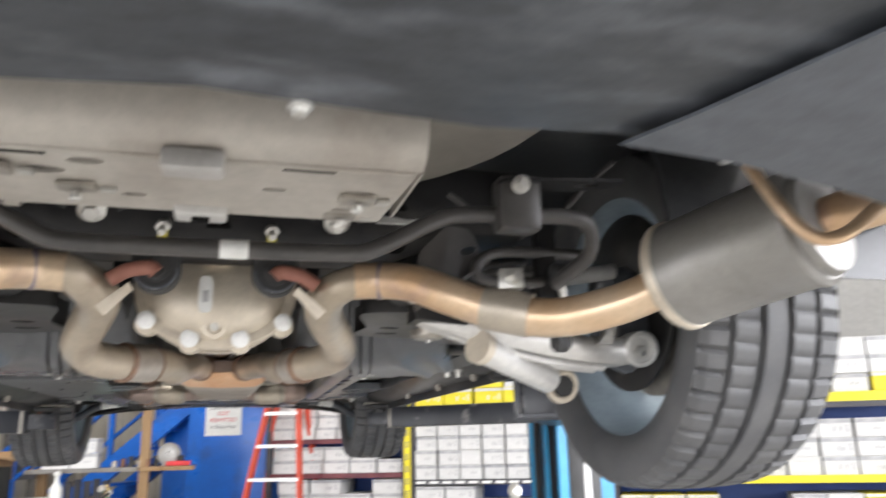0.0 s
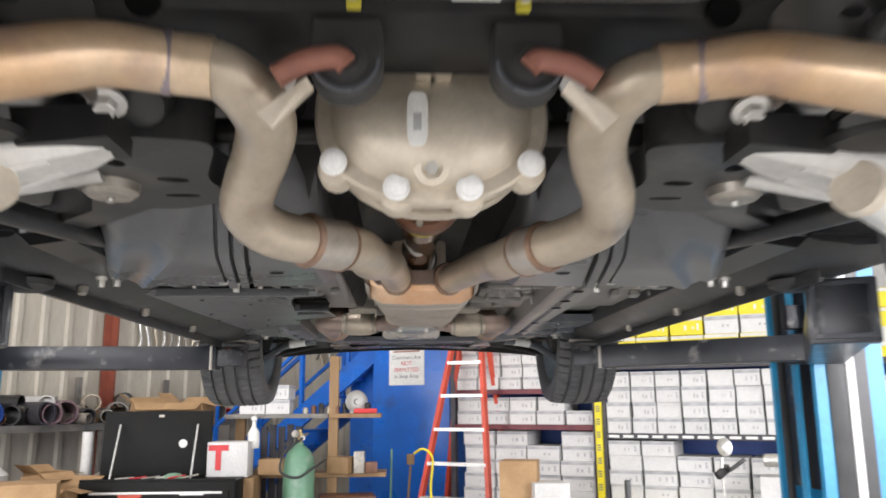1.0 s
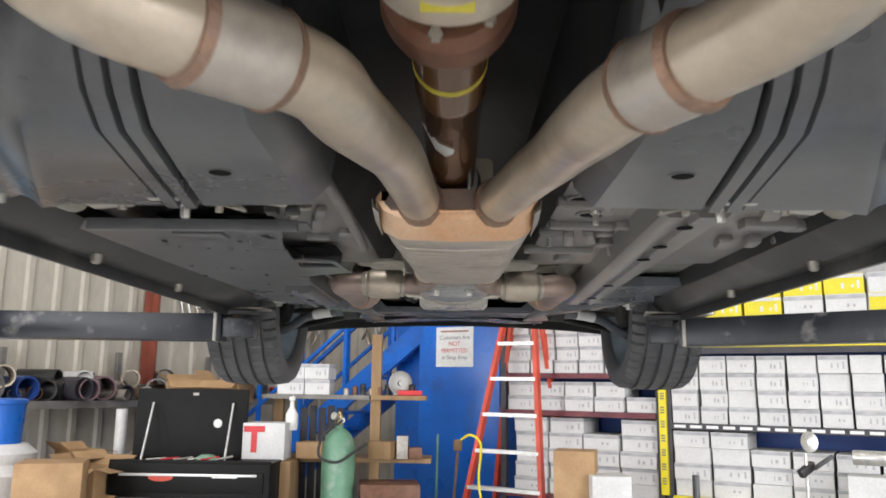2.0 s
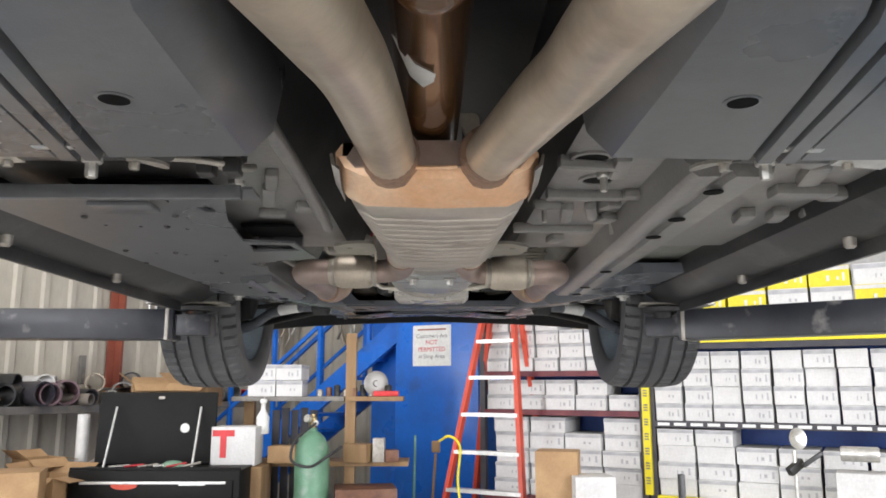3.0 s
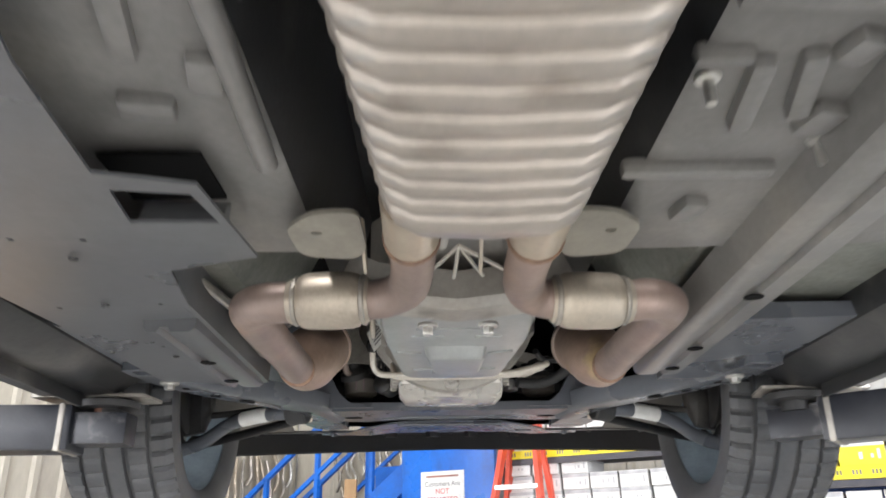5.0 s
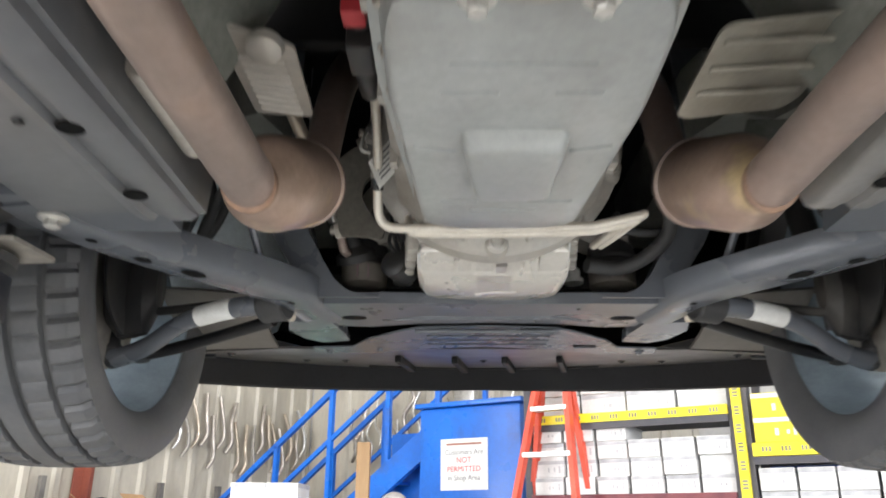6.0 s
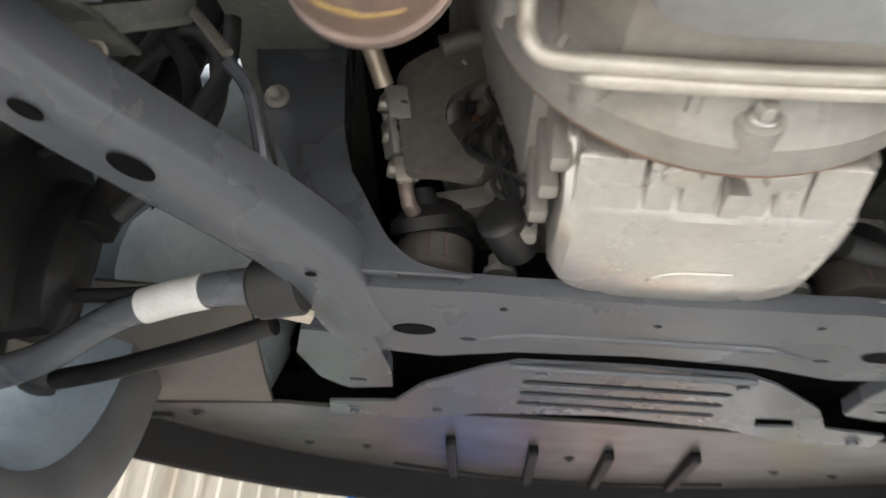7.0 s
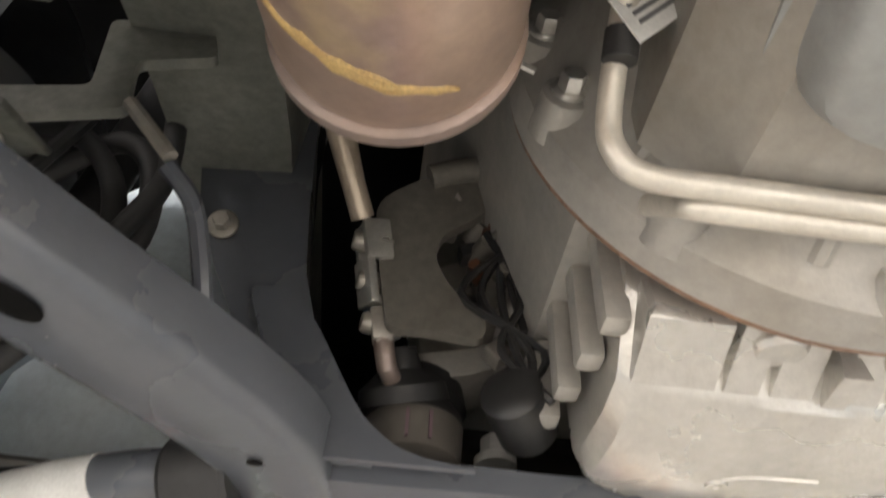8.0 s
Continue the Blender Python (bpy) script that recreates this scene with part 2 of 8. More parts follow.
def bench_side(p):
    """Places a thing of the bench side, drawn on a plan of 1.05 m units, so that it stands on the floor."""
    k = 1.05
    z = 1.449 + (p.z - 1.449) * k
    if p.z < 0.6:
        z0 = 1.449 + (0.6 - 1.449) * k
        z = FZ + (z0 - FZ) * p.z / 0.6
    return Vector((-0.01 + (p.x + 0.01) * k, 1.456 + (p.y - 1.456) * k, z))


def part(name, bm, material, parent=None, label="", smooth=True):
    me = bpy.data.meshes.new(name)
    if LAY[0]:
        for v in bm.verts:
            v.co = LAY[0](v.co)
    bmesh.ops.recalc_face_normals(bm, faces=bm.faces[:])
    bm.to_mesh(me)
    bm.free()
    me.materials.append(material)
    if smooth:
        me.polygons.foreach_set("use_smooth", [True] * len(me.polygons))
        me.set_sharp_from_angle(angle=radians(38))
    ob = new(name, me)
    ob.parent = parent
    if label:
        ob["label"] = label
    return ob


def thing(name, label, category, group="", at=(0, 0, 0)):
    ob = new(name)
    ob.location = at
    ob.empty_display_size = 0.1
    return tagged(ob, label, category, group)


def add_box(bm, c, s, bevel=0.0, m=None):
    vs = bmesh.ops.create_cube(bm, size=1.0)["verts"]
    for v in vs:
        v.co = Vector((v.co.x * s[0], v.co.y * s[1], v.co.z * s[2]))
    if bevel:
        es = list({e for v in vs for e in v.link_edges})
        r = bmesh.ops.bevel(bm, geom=es, offset=bevel, segments=2, affect="EDGES", profile=0.6)
        vs = list({v for f in r["faces"] for v in f.verts} | {v for v in vs if v.is_valid})
    t = Matrix.Translation(c) @ (m or Matrix.Identity(4))
    bmesh.ops.transform(bm, matrix=t, verts=vs)
    return bm


def box(c, s, bevel=0.004, rz=0, rx=0, ry=0):
    bm = bmesh.new()
    return add_box(bm, c, s, bevel, pose(0, 0, 0, rx, ry, rz))


def add_loft(bm, rings, cap=True, closed=True):
    """Skin a list of rings of points."""
    vr = [[bm.verts.new(p) for p in r] for r in rings]
    n = len(vr[0])
    for a, b in zip(vr, vr[1:]):
        for i in range(n if closed else n - 1):
            j = (i + 1) % n
            bm.faces.new((a[i], a[j], b[j], b[i]))
    if cap and closed:
        bm.faces.new(vr[0][::-1])
        bm.faces.new(vr[-1])
    return bm


def loft(rings, cap=True, closed=True):
    return add_loft(bmesh.new(), rings, cap, closed)


def smooth_path(pts, per=6):
    p = [Vector(q) for q in pts]
    p = [2 * p[0] - p[1]] + p + [2 * p[-1] - p[-2]]
    out = []
    for i in range(1, len(p) - 2):
        a, b, c, d = p[i - 1:i + 3]
        for k in range(per):
            t = k / per
            out.append(0.5 * ((2 * b) + (c - a) * t + (2 * a - 5 * b + 4 * c - d) * t * t + (3 * b - a - 3 * c + d) * t ** 3))
    return out + [p[-2]]


def add_tube(bm, pts, r, segs=14, per=5, cap=True, flat=1.0):
    path = smooth_path(pts, per) if per > 1 else [Vector(q) for q in pts]
    n = len(path)
    rad = r if callable(r) else (lambda t: r)
    t0 = (path[1] - path[0]).normalized()
    up = Vector((0, 0, 1)) if abs(t0.z) < 0.9 else Vector((0, 1, 0))
    side = t0.cross(up).normalized()
    rings = []
    for i, q in enumerate(path):
        t = (path[min(i + 1, n - 1)] - path[max(i - 1, 0)]).normalized()
        side = (side - t * side.dot(t)).normalized()
        up2 = side.cross(t)
        k = rad(i / (n - 1))
        rings.append([q + side * (k * math.cos(a)) + up2 * (k * flat * math.sin(a)) for a in (2 * math.pi * j / segs for j in range(segs))])
    return add_loft(bm, rings, cap)


def tube(pts, r, segs=14, per=5, cap=True, flat=1.0):
    return add_tube(bmesh.new(), pts, r, segs, per, cap, flat)


def frame_to(axis):
    return Vector((0, 0, 1)).rotation_difference(Vector(axis).normalized()).to_matrix().to_4x4()


def add_lathe(bm, c, axis, prof, segs=24, close=False):
    """Turn (along, radius) pairs round an axis through c."""
    m = Matrix.Translation(c) @ frame_to(axis)
    rings = [[m @ Vector((r * math.cos(a), r * math.sin(a), h)) for a in (2 * math.pi * j / segs for j in range(segs))] for h, r in prof]
    return add_loft(bm, rings, cap=not close)


def lathe(c, axis, prof, segs=24):
    return add_lathe(bmesh.new(), c, axis, prof, segs)


def oval(cx, cy, rx, ry, n=14, turn=0):
    a0 = radians(turn)
    return [(cx + rx * math.cos(a) * math.cos(a0) - ry * math.sin(a) * math.sin(a0), cy + rx * math.cos(a) * math.sin(a0) + ry * math.sin(a) * math.cos(a0)) for a in (2 * math.pi * i / n for i in range(n))]


def plate(outline, holes, thick, to, bend=None):
    """A pressed sheet: outline and holes in its own plane, made solid by its thickness; to places a point (x, y, height)."""
    bm = bmesh.new()
    edges = []
    for loop in [outline] + list(holes):
        vs = [bm.verts.new((x, y, 0)) for x, y in loop]
        edges += [bm.edges.new((vs[i], vs[(i + 1) % len(vs)])) for i in range(len(vs))]
    bmesh.ops.triangle_fill(bm, edges=edges, use_beauty=True)
    bmesh.ops.recalc_face_normals(bm, faces=bm.faces[:])
    r = bmesh.ops.extrude_face_region(bm, geom=bm.faces[:])
    for v in [g for g in r["geom"] if isinstance(g, bmesh.types.BMVert)]:
        v.co.z += thick
    for v in bm.verts:
        v.co = Vector(to(v.co.x, v.co.y, v.co.z))
    return bm


def flat_at(z):
    return lambda x, y, h: (x, y, z + h)


def round_poly(pts, r, n=4):
    """Round the corners of a polygon."""
    out = []
    k = len(pts)
    for i in range(k):
        a, b, c = (Vector(pts[(i + d) % k]) for d in (-1, 0, 1))
        d1, d2 = (a - b), (c - b)
        q = min(r, d1.length * 0.45, d2.length * 0.45)
        p1, p2 = b + d1.normalized() * q, b + d2.normalized() * q
        for j in range(n + 1):
            t = j / n
            out.append(tuple(p1 * (1 - t) ** 2 + b * 2 * t * (1 - t) + p2 * t * t))
    return out


def bolt(parent, c, axis, r, h, material, washer=0.0, name="bolt", label=""):
    bm = bmesh.new()
    if washer:
        add_lathe(bm, c, axis, [(0, washer), (h * 0.25, washer), (h * 0.32, washer * 0.9)], 18)
    add_lathe(bm, Vector(c) + Vector(axis).normalized() * h * 0.3, axis, [(0, r), (h * 0.6, r), (h * 0.7, r * 0.86)], 6)
    return part(name, bm, material, parent, label)

# ---------- the shop ----------


def structure(ob):
    return tagged(ob, kind="structure")


def rbox(u0, u1, w0, w1, z0, z1, bevel=0.0, base=None):
    bm = bmesh.new()
    add_box(bm, ((u0 + u1) / 2, (w0 + w1) / 2, (z0 + z1) / 2), (u1 - u0, w1 - w0, z1 - z0), bevel)
    bmesh.ops.transform(bm, matrix=base or ROOM, verts=bm.verts[:])
    return bm


def siding_bm(length, height, pitch=0.3):
    """Ribbed sheet standing on z = 0, along x, ribs towards -y."""
    prof = []
    x = 0.0
    while x < length:
        prof += [(x, 0), (x + pitch * 0.66, 0), (x + pitch * 0.74, -0.028), (x + pitch * 0.92, -0.028)]
        x += pitch
    front = [(px, py) for px, py in prof]
    bm = bmesh.new()
    a = [bm.verts.new((px, py, 0)) for px, py in front]
    b = [bm.verts.new((px, py, height)) for px, py in front]
    for i in range(len(a) - 1):
        bm.faces.new((a[i], a[i + 1], b[i + 1], b[i]))
    return bm


H = 5.0
UL, UR, WN, WB = -3.75, 9.4, -14.4, 2.6
structure(part("floor", rbox(UL - 0.2, UR + 0.2, WN - 0.2, WB + 0.2, -0.15, 0), M["concrete"]))["label"] = "worn grey concrete workshop floor"
structure(part("ceiling", rbox(UL - 0.2, UR + 0.2, WN - 0.2, WB + 0.2, H, H + 0.12), M["drywall"]))["label"] = "pale workshop ceiling"
wl = structure(part("wall_west", rbox(UL - 0.2, UL, WN, WB, 0, H), M["drywall"]))
wb = structure(part("wall_north", rbox(UL - 0.2, UR + 0.2, WB, WB + 0.2, 0, H), M["drywall"]))
for nm, r in (("wall_south", (UL - 0.2, UR + 0.2, WN - 0.2, WN, 0, H)), ("wall_east", (UR, UR + 0.2, WN, WB, 0, H))):
    structure(part(nm, rbox(*r), M["drywall"]))["label"] = "plain painted workshop wall"
bm = siding_bm(WB - WN - 8, H - 0.02)
bmesh.ops.transform(bm, matrix=ROOM @ Matrix.Translation((UL + 0.034, WN + 8, 0.01)) @ pose(0, 0, 0, 0, 0, 90), verts=bm.verts[:])
part("siding", bm, M["siding"], wl, "cream ribbed metal siding", smooth=False)
bm = siding_bm(4.6, H - 0.02)
bmesh.ops.transform(bm, matrix=ROOM @ Matrix.Translation((UL + 0.07, WB - 0.005, 0.01)), verts=bm.verts[:])
part("siding", bm, M["siding"], wb, "cream ribbed metal siding", smooth=False)
for u0, w0 in ((UL + 0.07, -0.62), (UL + 0.07, -5.2)):
    bm = rbox(u0, u0 + 0.02, w0, w0 + 0.2, 0, H - 0.05)
    add = rbox(u0 + 0.022, u0 + 0.12, w0 + 0.09, w0 + 0.11, 0, H - 0.05)
    tmp = bpy.data.meshes.new("tmp")
    add.to_mesh(tmp)
    bm.from_mesh(tmp)
    add.free()
    structure(part("trim", bm, M["redpost"]))["label"] = "red oxide steel wall column"

# ---------- the car, seen from below ----------
car = thing("car", "dark sports coupe raised on a lift, grey underbody with steel exhaust", "car", at=(0, 0, 1.42))
car.location = (0, 0, 0)


def cpart(name, bm, material, label="", parent=None, smooth=True):
    return part(name, bm, M[material], parent or car, label, smooth)


# --- body shell ---
# rear bumper cover: swept section from the forward lip under the tail and up the back
sec = [(0.47, 1.70), (0.45, 1.682), (0.40, 1.685), (0.30, 1.70), (0.20, 1.735), (0.14, 1.80), (0.11, 1.95), (0.12, 2.2), (0.2, 2.2), (0.19, 1.95), (0.22, 1.83), (0.30, 1.745), (0.44, 1.715)]
rings = []
for i in range(25):
    x = -0.96 + 1.92 * i / 24
    k = (abs(x) / 0.96) ** 3
    rings.append([(x, y + 0.30 * k, z + 0.02 * math.sin(i * 1.7) * 0.2 - 0.02 * min(1, max(0, (abs(x) - 0.3) * 4))) for y, z in sec])
bumper = cpart("rear_bumper_cover", loft(rings), "bumper", "scuffed dark plastic rear bumper cover")
# paler copy of the bumper skin, laid over one corner
rings = []
for i in range(9):
    k = i / 8
    row = []
    for (y, z), x0 in list(zip(sec[1:9], (0.25, 0.275, 0.33, 0.40, 0.44, 0.47, 0.5, 0.55))):
        x = x0 * (1 - k) + 0.955 * k
        row.append((x, y + 0.30 * (x / 0.96) ** 3 - 0.001, z - 0.004 - 0.02 * min(1, max(0, (x - 0.3) * 4)) - 0.002))
    rings.append(row + [(x, y + 0.004, z + 0.003) for x, y, z in row[::-1]])
part("corner_skin", loft(rings), M["valance"], bumper, "paler grey skin over the bumper corner")
for x, y in ((-0.125, 0.452), (0.055, 0.452), (0.33, 0.46), (-0.33, 0.46)):
    bolt(bumper, (x, y + 0.004, 1.683 - 0.02 * min(1, max(0, (abs(x) - 0.3) * 4))), (0, 0, -1), 0.005, 0.006, M["steel"], 0.0075)
# deck over the axle, boot floor and spare tub
cpart("rear_floor", box((0, 1.05, 2.06), (1.8, 1.5, 0.02), 0), "coating", "black coated boot floor")
bm = lathe((0, 0.86, 0), (0, 0, 1), [(2.05, 0.44), (1.93, 0.42), (1.885, 0.395), (1.872, 0.36), (1.868, 0.2), (1.866, 0.05)], 48)
cpart("spare_wheel_tub", bm, "tub", "taupe pressed spare wheel tub")
for s in (-1, 1):
    # inner wheel arches, rear and front
    for yc, r, x0, x1 in ((1.49, 0.43, 0.66, 1.07), (4.32, 0.46, 0.68, 0.95)):
        rings = []
        for a in range(-6, 187, 12):
            q = radians(a)
            rings.append([(s * x, yc + rr * math.cos(q), 1.79 + rr * math.sin(q)) for x, rr in ((x0, r), (x1, r), (x1, r + 0.01), (x0, r + 0.012))])
        cpart("wheel_arch_liner", loft(rings), "coating", "black wheel arch liner")
    cpart("quarter_panel", box((s * 1.07, 1.05, 2.02), (0.012, 1.1, 0.36), 0.003), "coating", "dark painted quarter panel")
    cpart("fender", box((s * 0.955, 4.55, 2.05), (0.012, 0.8, 0.36), 0.003), "bumper", "dark painted front fender")
    # sill: rounded box section running between the wheels
    rings = []
    for y in (1.93, 1.97, 2.4, 3.0, 3.6, 3.82, 3.86):
        e = 0.03 if y in (1.93, 3.86) else 0
        rings.append([(s * x, y, z + e * (1 if z < 1.75 else 0)) for x, z in ((0.66, 1.78), (0.67, 1.735), (0.72, 1.705), (0.80, 1.695), (0.88, 1.70), (0.93, 1.73), (0.945, 1.80), (0.945, 2.1), (0.80, 2.1), (0.70, 1.9))])
    sill = cpart("sill", loft(rings), "coating", "dark coated rocker sill")
    for y in (2.3, 2.72, 3.2):
        part("plug", lathe((s * 0.74, y, 1.703), (0, 0, -1), [(0, 0.012), (0.016, 0.011), (0.02, 0.007)], 10), M["wornsteel"], sill)
    # pinch weld
    cpart("pinch_weld", box((s * 0.775, 2.9, 1.686), (0.006, 1.75, 0.03), 0.001), "coating")
# floor pan with its tunnel
for s in (-1, 1):
    rings = [[(s * x, y, z + (0.10 if y < 1.75 else 0)) for x, z in ((0.70, 1.762), (0.20, 1.755), (0.185, 1.762), (0.185, 1.78), (0.70, 1.78))] for y in (1.62, 1.72, 1.8, 2.6, 3.12)]
    fpn = cpart("floor_pan", loft(rings), "floorpaint", "grey painted floor pan")
    floor_pan = fpn
# tunnel coloured black, unlike the pan, to imitate the shade inside it
tun = [(-0.185, 1.757), (-0.165, 1.80), (-0.14, 1.90), (-0.08, 1.945), (0.08, 1.945), (0.14, 1.90), (0.165, 1.80), (0.185, 1.757), (0.19, 1.81), (0.15, 1.92), (0.09, 1.965), (-0.09, 1.965), (-0.15, 1.92), (-0.19, 1.81)]
cpart("tunnel", loft([[(x, y, z + (0.03 if y < 1.75 else 0)) for x, z in tun] for y in (1.56, 1.72, 1.8, 2.6, 3.36)]), "coating", "transmission tunnel, blackened to stand for its shade")
# stamped ribs and rimmed holes on the bare pan
for x, y, l, w, rz in ((0.268, 2.44, 0.10, 0.024, -6), (0.25, 2.607, 0.024, 0.13, 3), (0.225, 2.43, 0.02, 0.10, 10), (0.243, 2.74, 0.11, 0.022, -8), (0.285, 2.725, 0.10, 0.022, -14), (0.305, 2.67, 0.035, 0.03, 20), (0.322, 2.78, 0.045, 0.035, 15), (0.327, 2.60, 0.03, 0.035, 0), (0.20, 2.68, 0.014, 0.05, 0), (0.56, 2.475, 0.10, 0.034, -15), (0.595, 2.585, 0.045, 0.10, 0), (0.668, 2.60, 0.04, 0.07, 0), (0.575, 2.77, 0.08, 0.03, -10), (0.63, 2.755, 0.07, 0.03, -10), (0.68, 2.75, 0.06, 0.026, -10), (0.52, 2.40, 0.05, 0.05, 20), (0.24, 2.88, 0.02, 0.16, 0), (0.26, 2.98, 0.05, 0.03, 10)):
    cpart("pressing", box((x, y, 1.7515), (w, l, 0.021), 0.0085, rz=rz), "floorpaint", parent=floor_pan)
for x, y, r in ((0.221, 2.41, 0.024), (0.253, 2.525, 0.023)):
    # flat near-black disc gives each pan hole its shade by colour
    part("grommet", lathe((x, y, 1.758), (0, 0, -1), [(0, r), (0.0045, r), (0.005, r * 0.9)], 18), M["dark"], floor_pan)
    part("grommet_rim", lathe((x, y, 1.757), (0, 0, -1), [(0, r + 0.006), (0.005, r + 0.005), (0.006, r), (0.002, r - 0.001)], 20), M["floorpaint"], floor_pan)
for x, y in ((0.345, 2.83), (0.48, 2.32), (0.20, 2.72)):
    part("stud", lathe((x, y, 1.757), (0, 0, -1), [(0, 0.012), (0.004, 0.011), (0.005, 0.005), (0.028, 0.0045)], 10), M["steel"], floor_pan)
bolt(floor_pan, (0.255, 2.49, 1.756), (0, 0, -1), 0.006, 0.03, M["steel"], 0.01)
# bulkhead colour is near-black to paint the shade beside the gearbox
cpart("firewall", box((0, 3.62, 2.12), (1.5, 0.02, 0.5), 0), "dark", "bulkhead, near-black to stand for shade around the gearbox")
rings = [[(x, y, z) for x, z in ((-0.7, 1.78), (-0.34, 1.78), (-0.24, 1.98), (0.24, 1.98), (0.34, 1.78), (0.7, 1.78), (0.7, 1.80), (0.35, 1.80), (0.25, 2.0), (-0.25, 2.0), (-0.35, 1.80), (-0.7, 1.80))] for y in (3.12, 3.6)]
cpart("front_floor", loft(rings), "apron", "olive grey front floor")
# near-black here replaces the shade of the closed engine bay
cpart("engine_bay_top", box((0, 4.6, 2.37), (1.85, 2.0, 0.02), 0), "dark", "bonnet underside, near-black to stand for engine bay shade")
for s in (-1, 1):
    # chassis legs beside the engine
    rings = [[(s * x, y, z) for x, z in ((0.40, 1.80 + dz), (0.52, 1.80 + dz), (0.53, 1.95 + dz), (0.39, 1.95 + dz))] for y, dz in ((3.6, 0.02), (3.85, 0.10), (4.0, 0.2), (4.2, 0.26), (4.9, 0.28))]
    cpart("chassis_leg", loft(rings), "apron", "olive grey chassis leg beside the engine")

# wall added to close the nose, its near-black colour painting the shade inside
rings = []
for i in range(13):
    x = -0.78 + 1.56 * i / 12
    yy = 5.42 - 0.72 * (abs(x) / 0.78) ** 2.2
    rings.append([(x, yy + 0.03, 1.85), (x, yy + 0.10, 1.86), (x, yy + 0.16, 2.0), (x, yy + 0.1, 2.36), (x, yy, 2.36)])
cpart("front_bumper_cover", loft(rings), "dark", "front bumper wall, near-black to stand for shade in the nose")
# fuel tank covers: two moulded bellies behind the seats
for s in (-1, 1):
    prof = [(1.70, 1.84), (1.75, 1.775), (1.82, 1.712), (1.87, 1.692), (2.0, 1.69), (2.195, 1.69), (2.205, 1.70), (2.205, 1.75)]
    rings = []
    for kind, x, dz in (("in", 0.165, 0.09), ("in", 0.175, 0.03), ("in", 0.20, 0.004), ("groove", 0.345, 0), ("groove", 0.347, 0.018), ("groove", 0.356, 0.018), ("groove", 0.359, -0.004), ("groove", 0.37, -0.004), ("groove", 0.373, 0.01), ("groove", 0.38, 0.01), ("groove", 0.383, -0.004), ("groove", 0.395, -0.004), ("groove", 0.398, 0.008), ("groove", 0.404, 0.008), ("groove", 0.407, 0), ("crest", -0.03, 0.002), ("crest", -0.012, -0.004), ("crest", 0.0, -0.005), ("crest", 0.012, 0.006), ("lobe", 0.3, 0.014), ("lobe", 0.6, 0.008), ("lobe", 0.85, 0.022), ("lobe", 1.0, 0.06), ("lobe", 1.04, 0.10)):
        row = []
        for y, z in prof:
            k = y - 2.2
            crest, outer = 0.575 + 0.47 * k, 0.645 + 0.35 * k
            px = {"in": x, "groove": x + 0.165 * k, "crest": crest + x, "lobe": crest + 0.014 + x * (outer - crest)}[kind]
            row.append((s * px, y + (0.02 * x if kind == "in" else 0), z + dz))
        rings.append(row)
    bl = cpart("tank_cover", loft(rings, cap=False, closed=False), "belly", "grey moulded fuel tank cover")
    sol = bl.modifiers.new("thickness", "SOLIDIFY")
    sol.thickness, sol.offset = 0.004, 1
    hole = lathe((s * 0.272, 2.025, 1.69), (0, 0, -1), [(-0.002, 0.0175), (0.0025, 0.0165), (0.003, 0.0135), (-0.006, 0.0125)], 24)
    part("drain_hole", hole, M["belly"], bl)
    # near-black disc paints the shade of the open drain hole
    part("drain_plug", lathe((s * 0.272, 2.025, 1.6874), (0, 0, -1), [(0, 0.0132), (0.0008, 0.0132)], 24), M["dark"], bl)
    part("clip", box((s * 0.385, 2.16, 1.688), (0.05, 0.012, 0.005), 0.002), M["steel"], bl)
    # outer tank shield, behind the sill
    rings = [[(s * x, y, z) for x, z in ((0.57, 1.77), (0.585, 1.715), (0.65, 1.705), (0.69, 1.74), (0.69, 1.80), (0.58, 1.80))] for y in (1.86, 1.90, 2.18, 2.22)]
    cpart("side_cover", loft(rings), "coating", "dark side cover ahead of the rear wheel")
    for x, y in ((0.62, 2.17), (0.655, 2.18)):
        bolt(car, (s * x, y, 1.705), (0, 0, -1), 0.008, 0.022, M["steel"], 0.012)

# left belly panel with its window, and the bare right hat rail
outl = [(-0.62, 2.42), (-0.245, 2.42), (-0.245, 2.47), (-0.30, 2.49), (-0.33, 2.62), (-0.345, 2.79), (-0.258, 2.82), (-0.247, 3.03), (-0.36, 3.06), (-0.40, 3.30), (-0.40, 3.76), (-0.60, 3.76), (-0.60, 3.3), (-0.66, 2.9), (-0.67, 2.5)]
holes = [[(-0.342, 2.825), (-0.27, 2.84), (-0.262, 2.915), (-0.352, 2.905)]] + [oval(x, y, 0.004, 0.004, 8) for x in (-0.42, -0.50, -0.56) for y in (2.7, 2.95, 3.2, 3.45)]
holes += [[(-0.512, 2.474), (-0.476, 2.482), (-0.486, 2.522)], [(-0.40, 2.468), (-0.375, 2.472), (-0.392, 2.52)], round_poly([(-0.36, 2.54), (-0.335, 2.53), (-0.33, 2.56), (-0.345, 2.57)], 0.006)]
# two near-black sheets stand in for shade behind the panel's openings
cpart("panel_shade_sheet", box((-0.42, 2.52, 1.735), (0.2, 0.11, 0.004), 0), "dark", "near-black sheet for the shade above the belly panel")
cpart("panel_shade_sheet", box((-0.308, 2.87, 1.742), (0.1, 0.1, 0.004), 0), "dark", "near-black sheet for the shade above the belly panel")
# added black sheet, painting the dark gap between tank cover and panel
cpart("floor_gap_sheet", box((-0.45, 2.315, 1.749), (0.40, 0.19, 0.012), 0.003), "black", "black sheet standing in for a shaded gap across the floor")
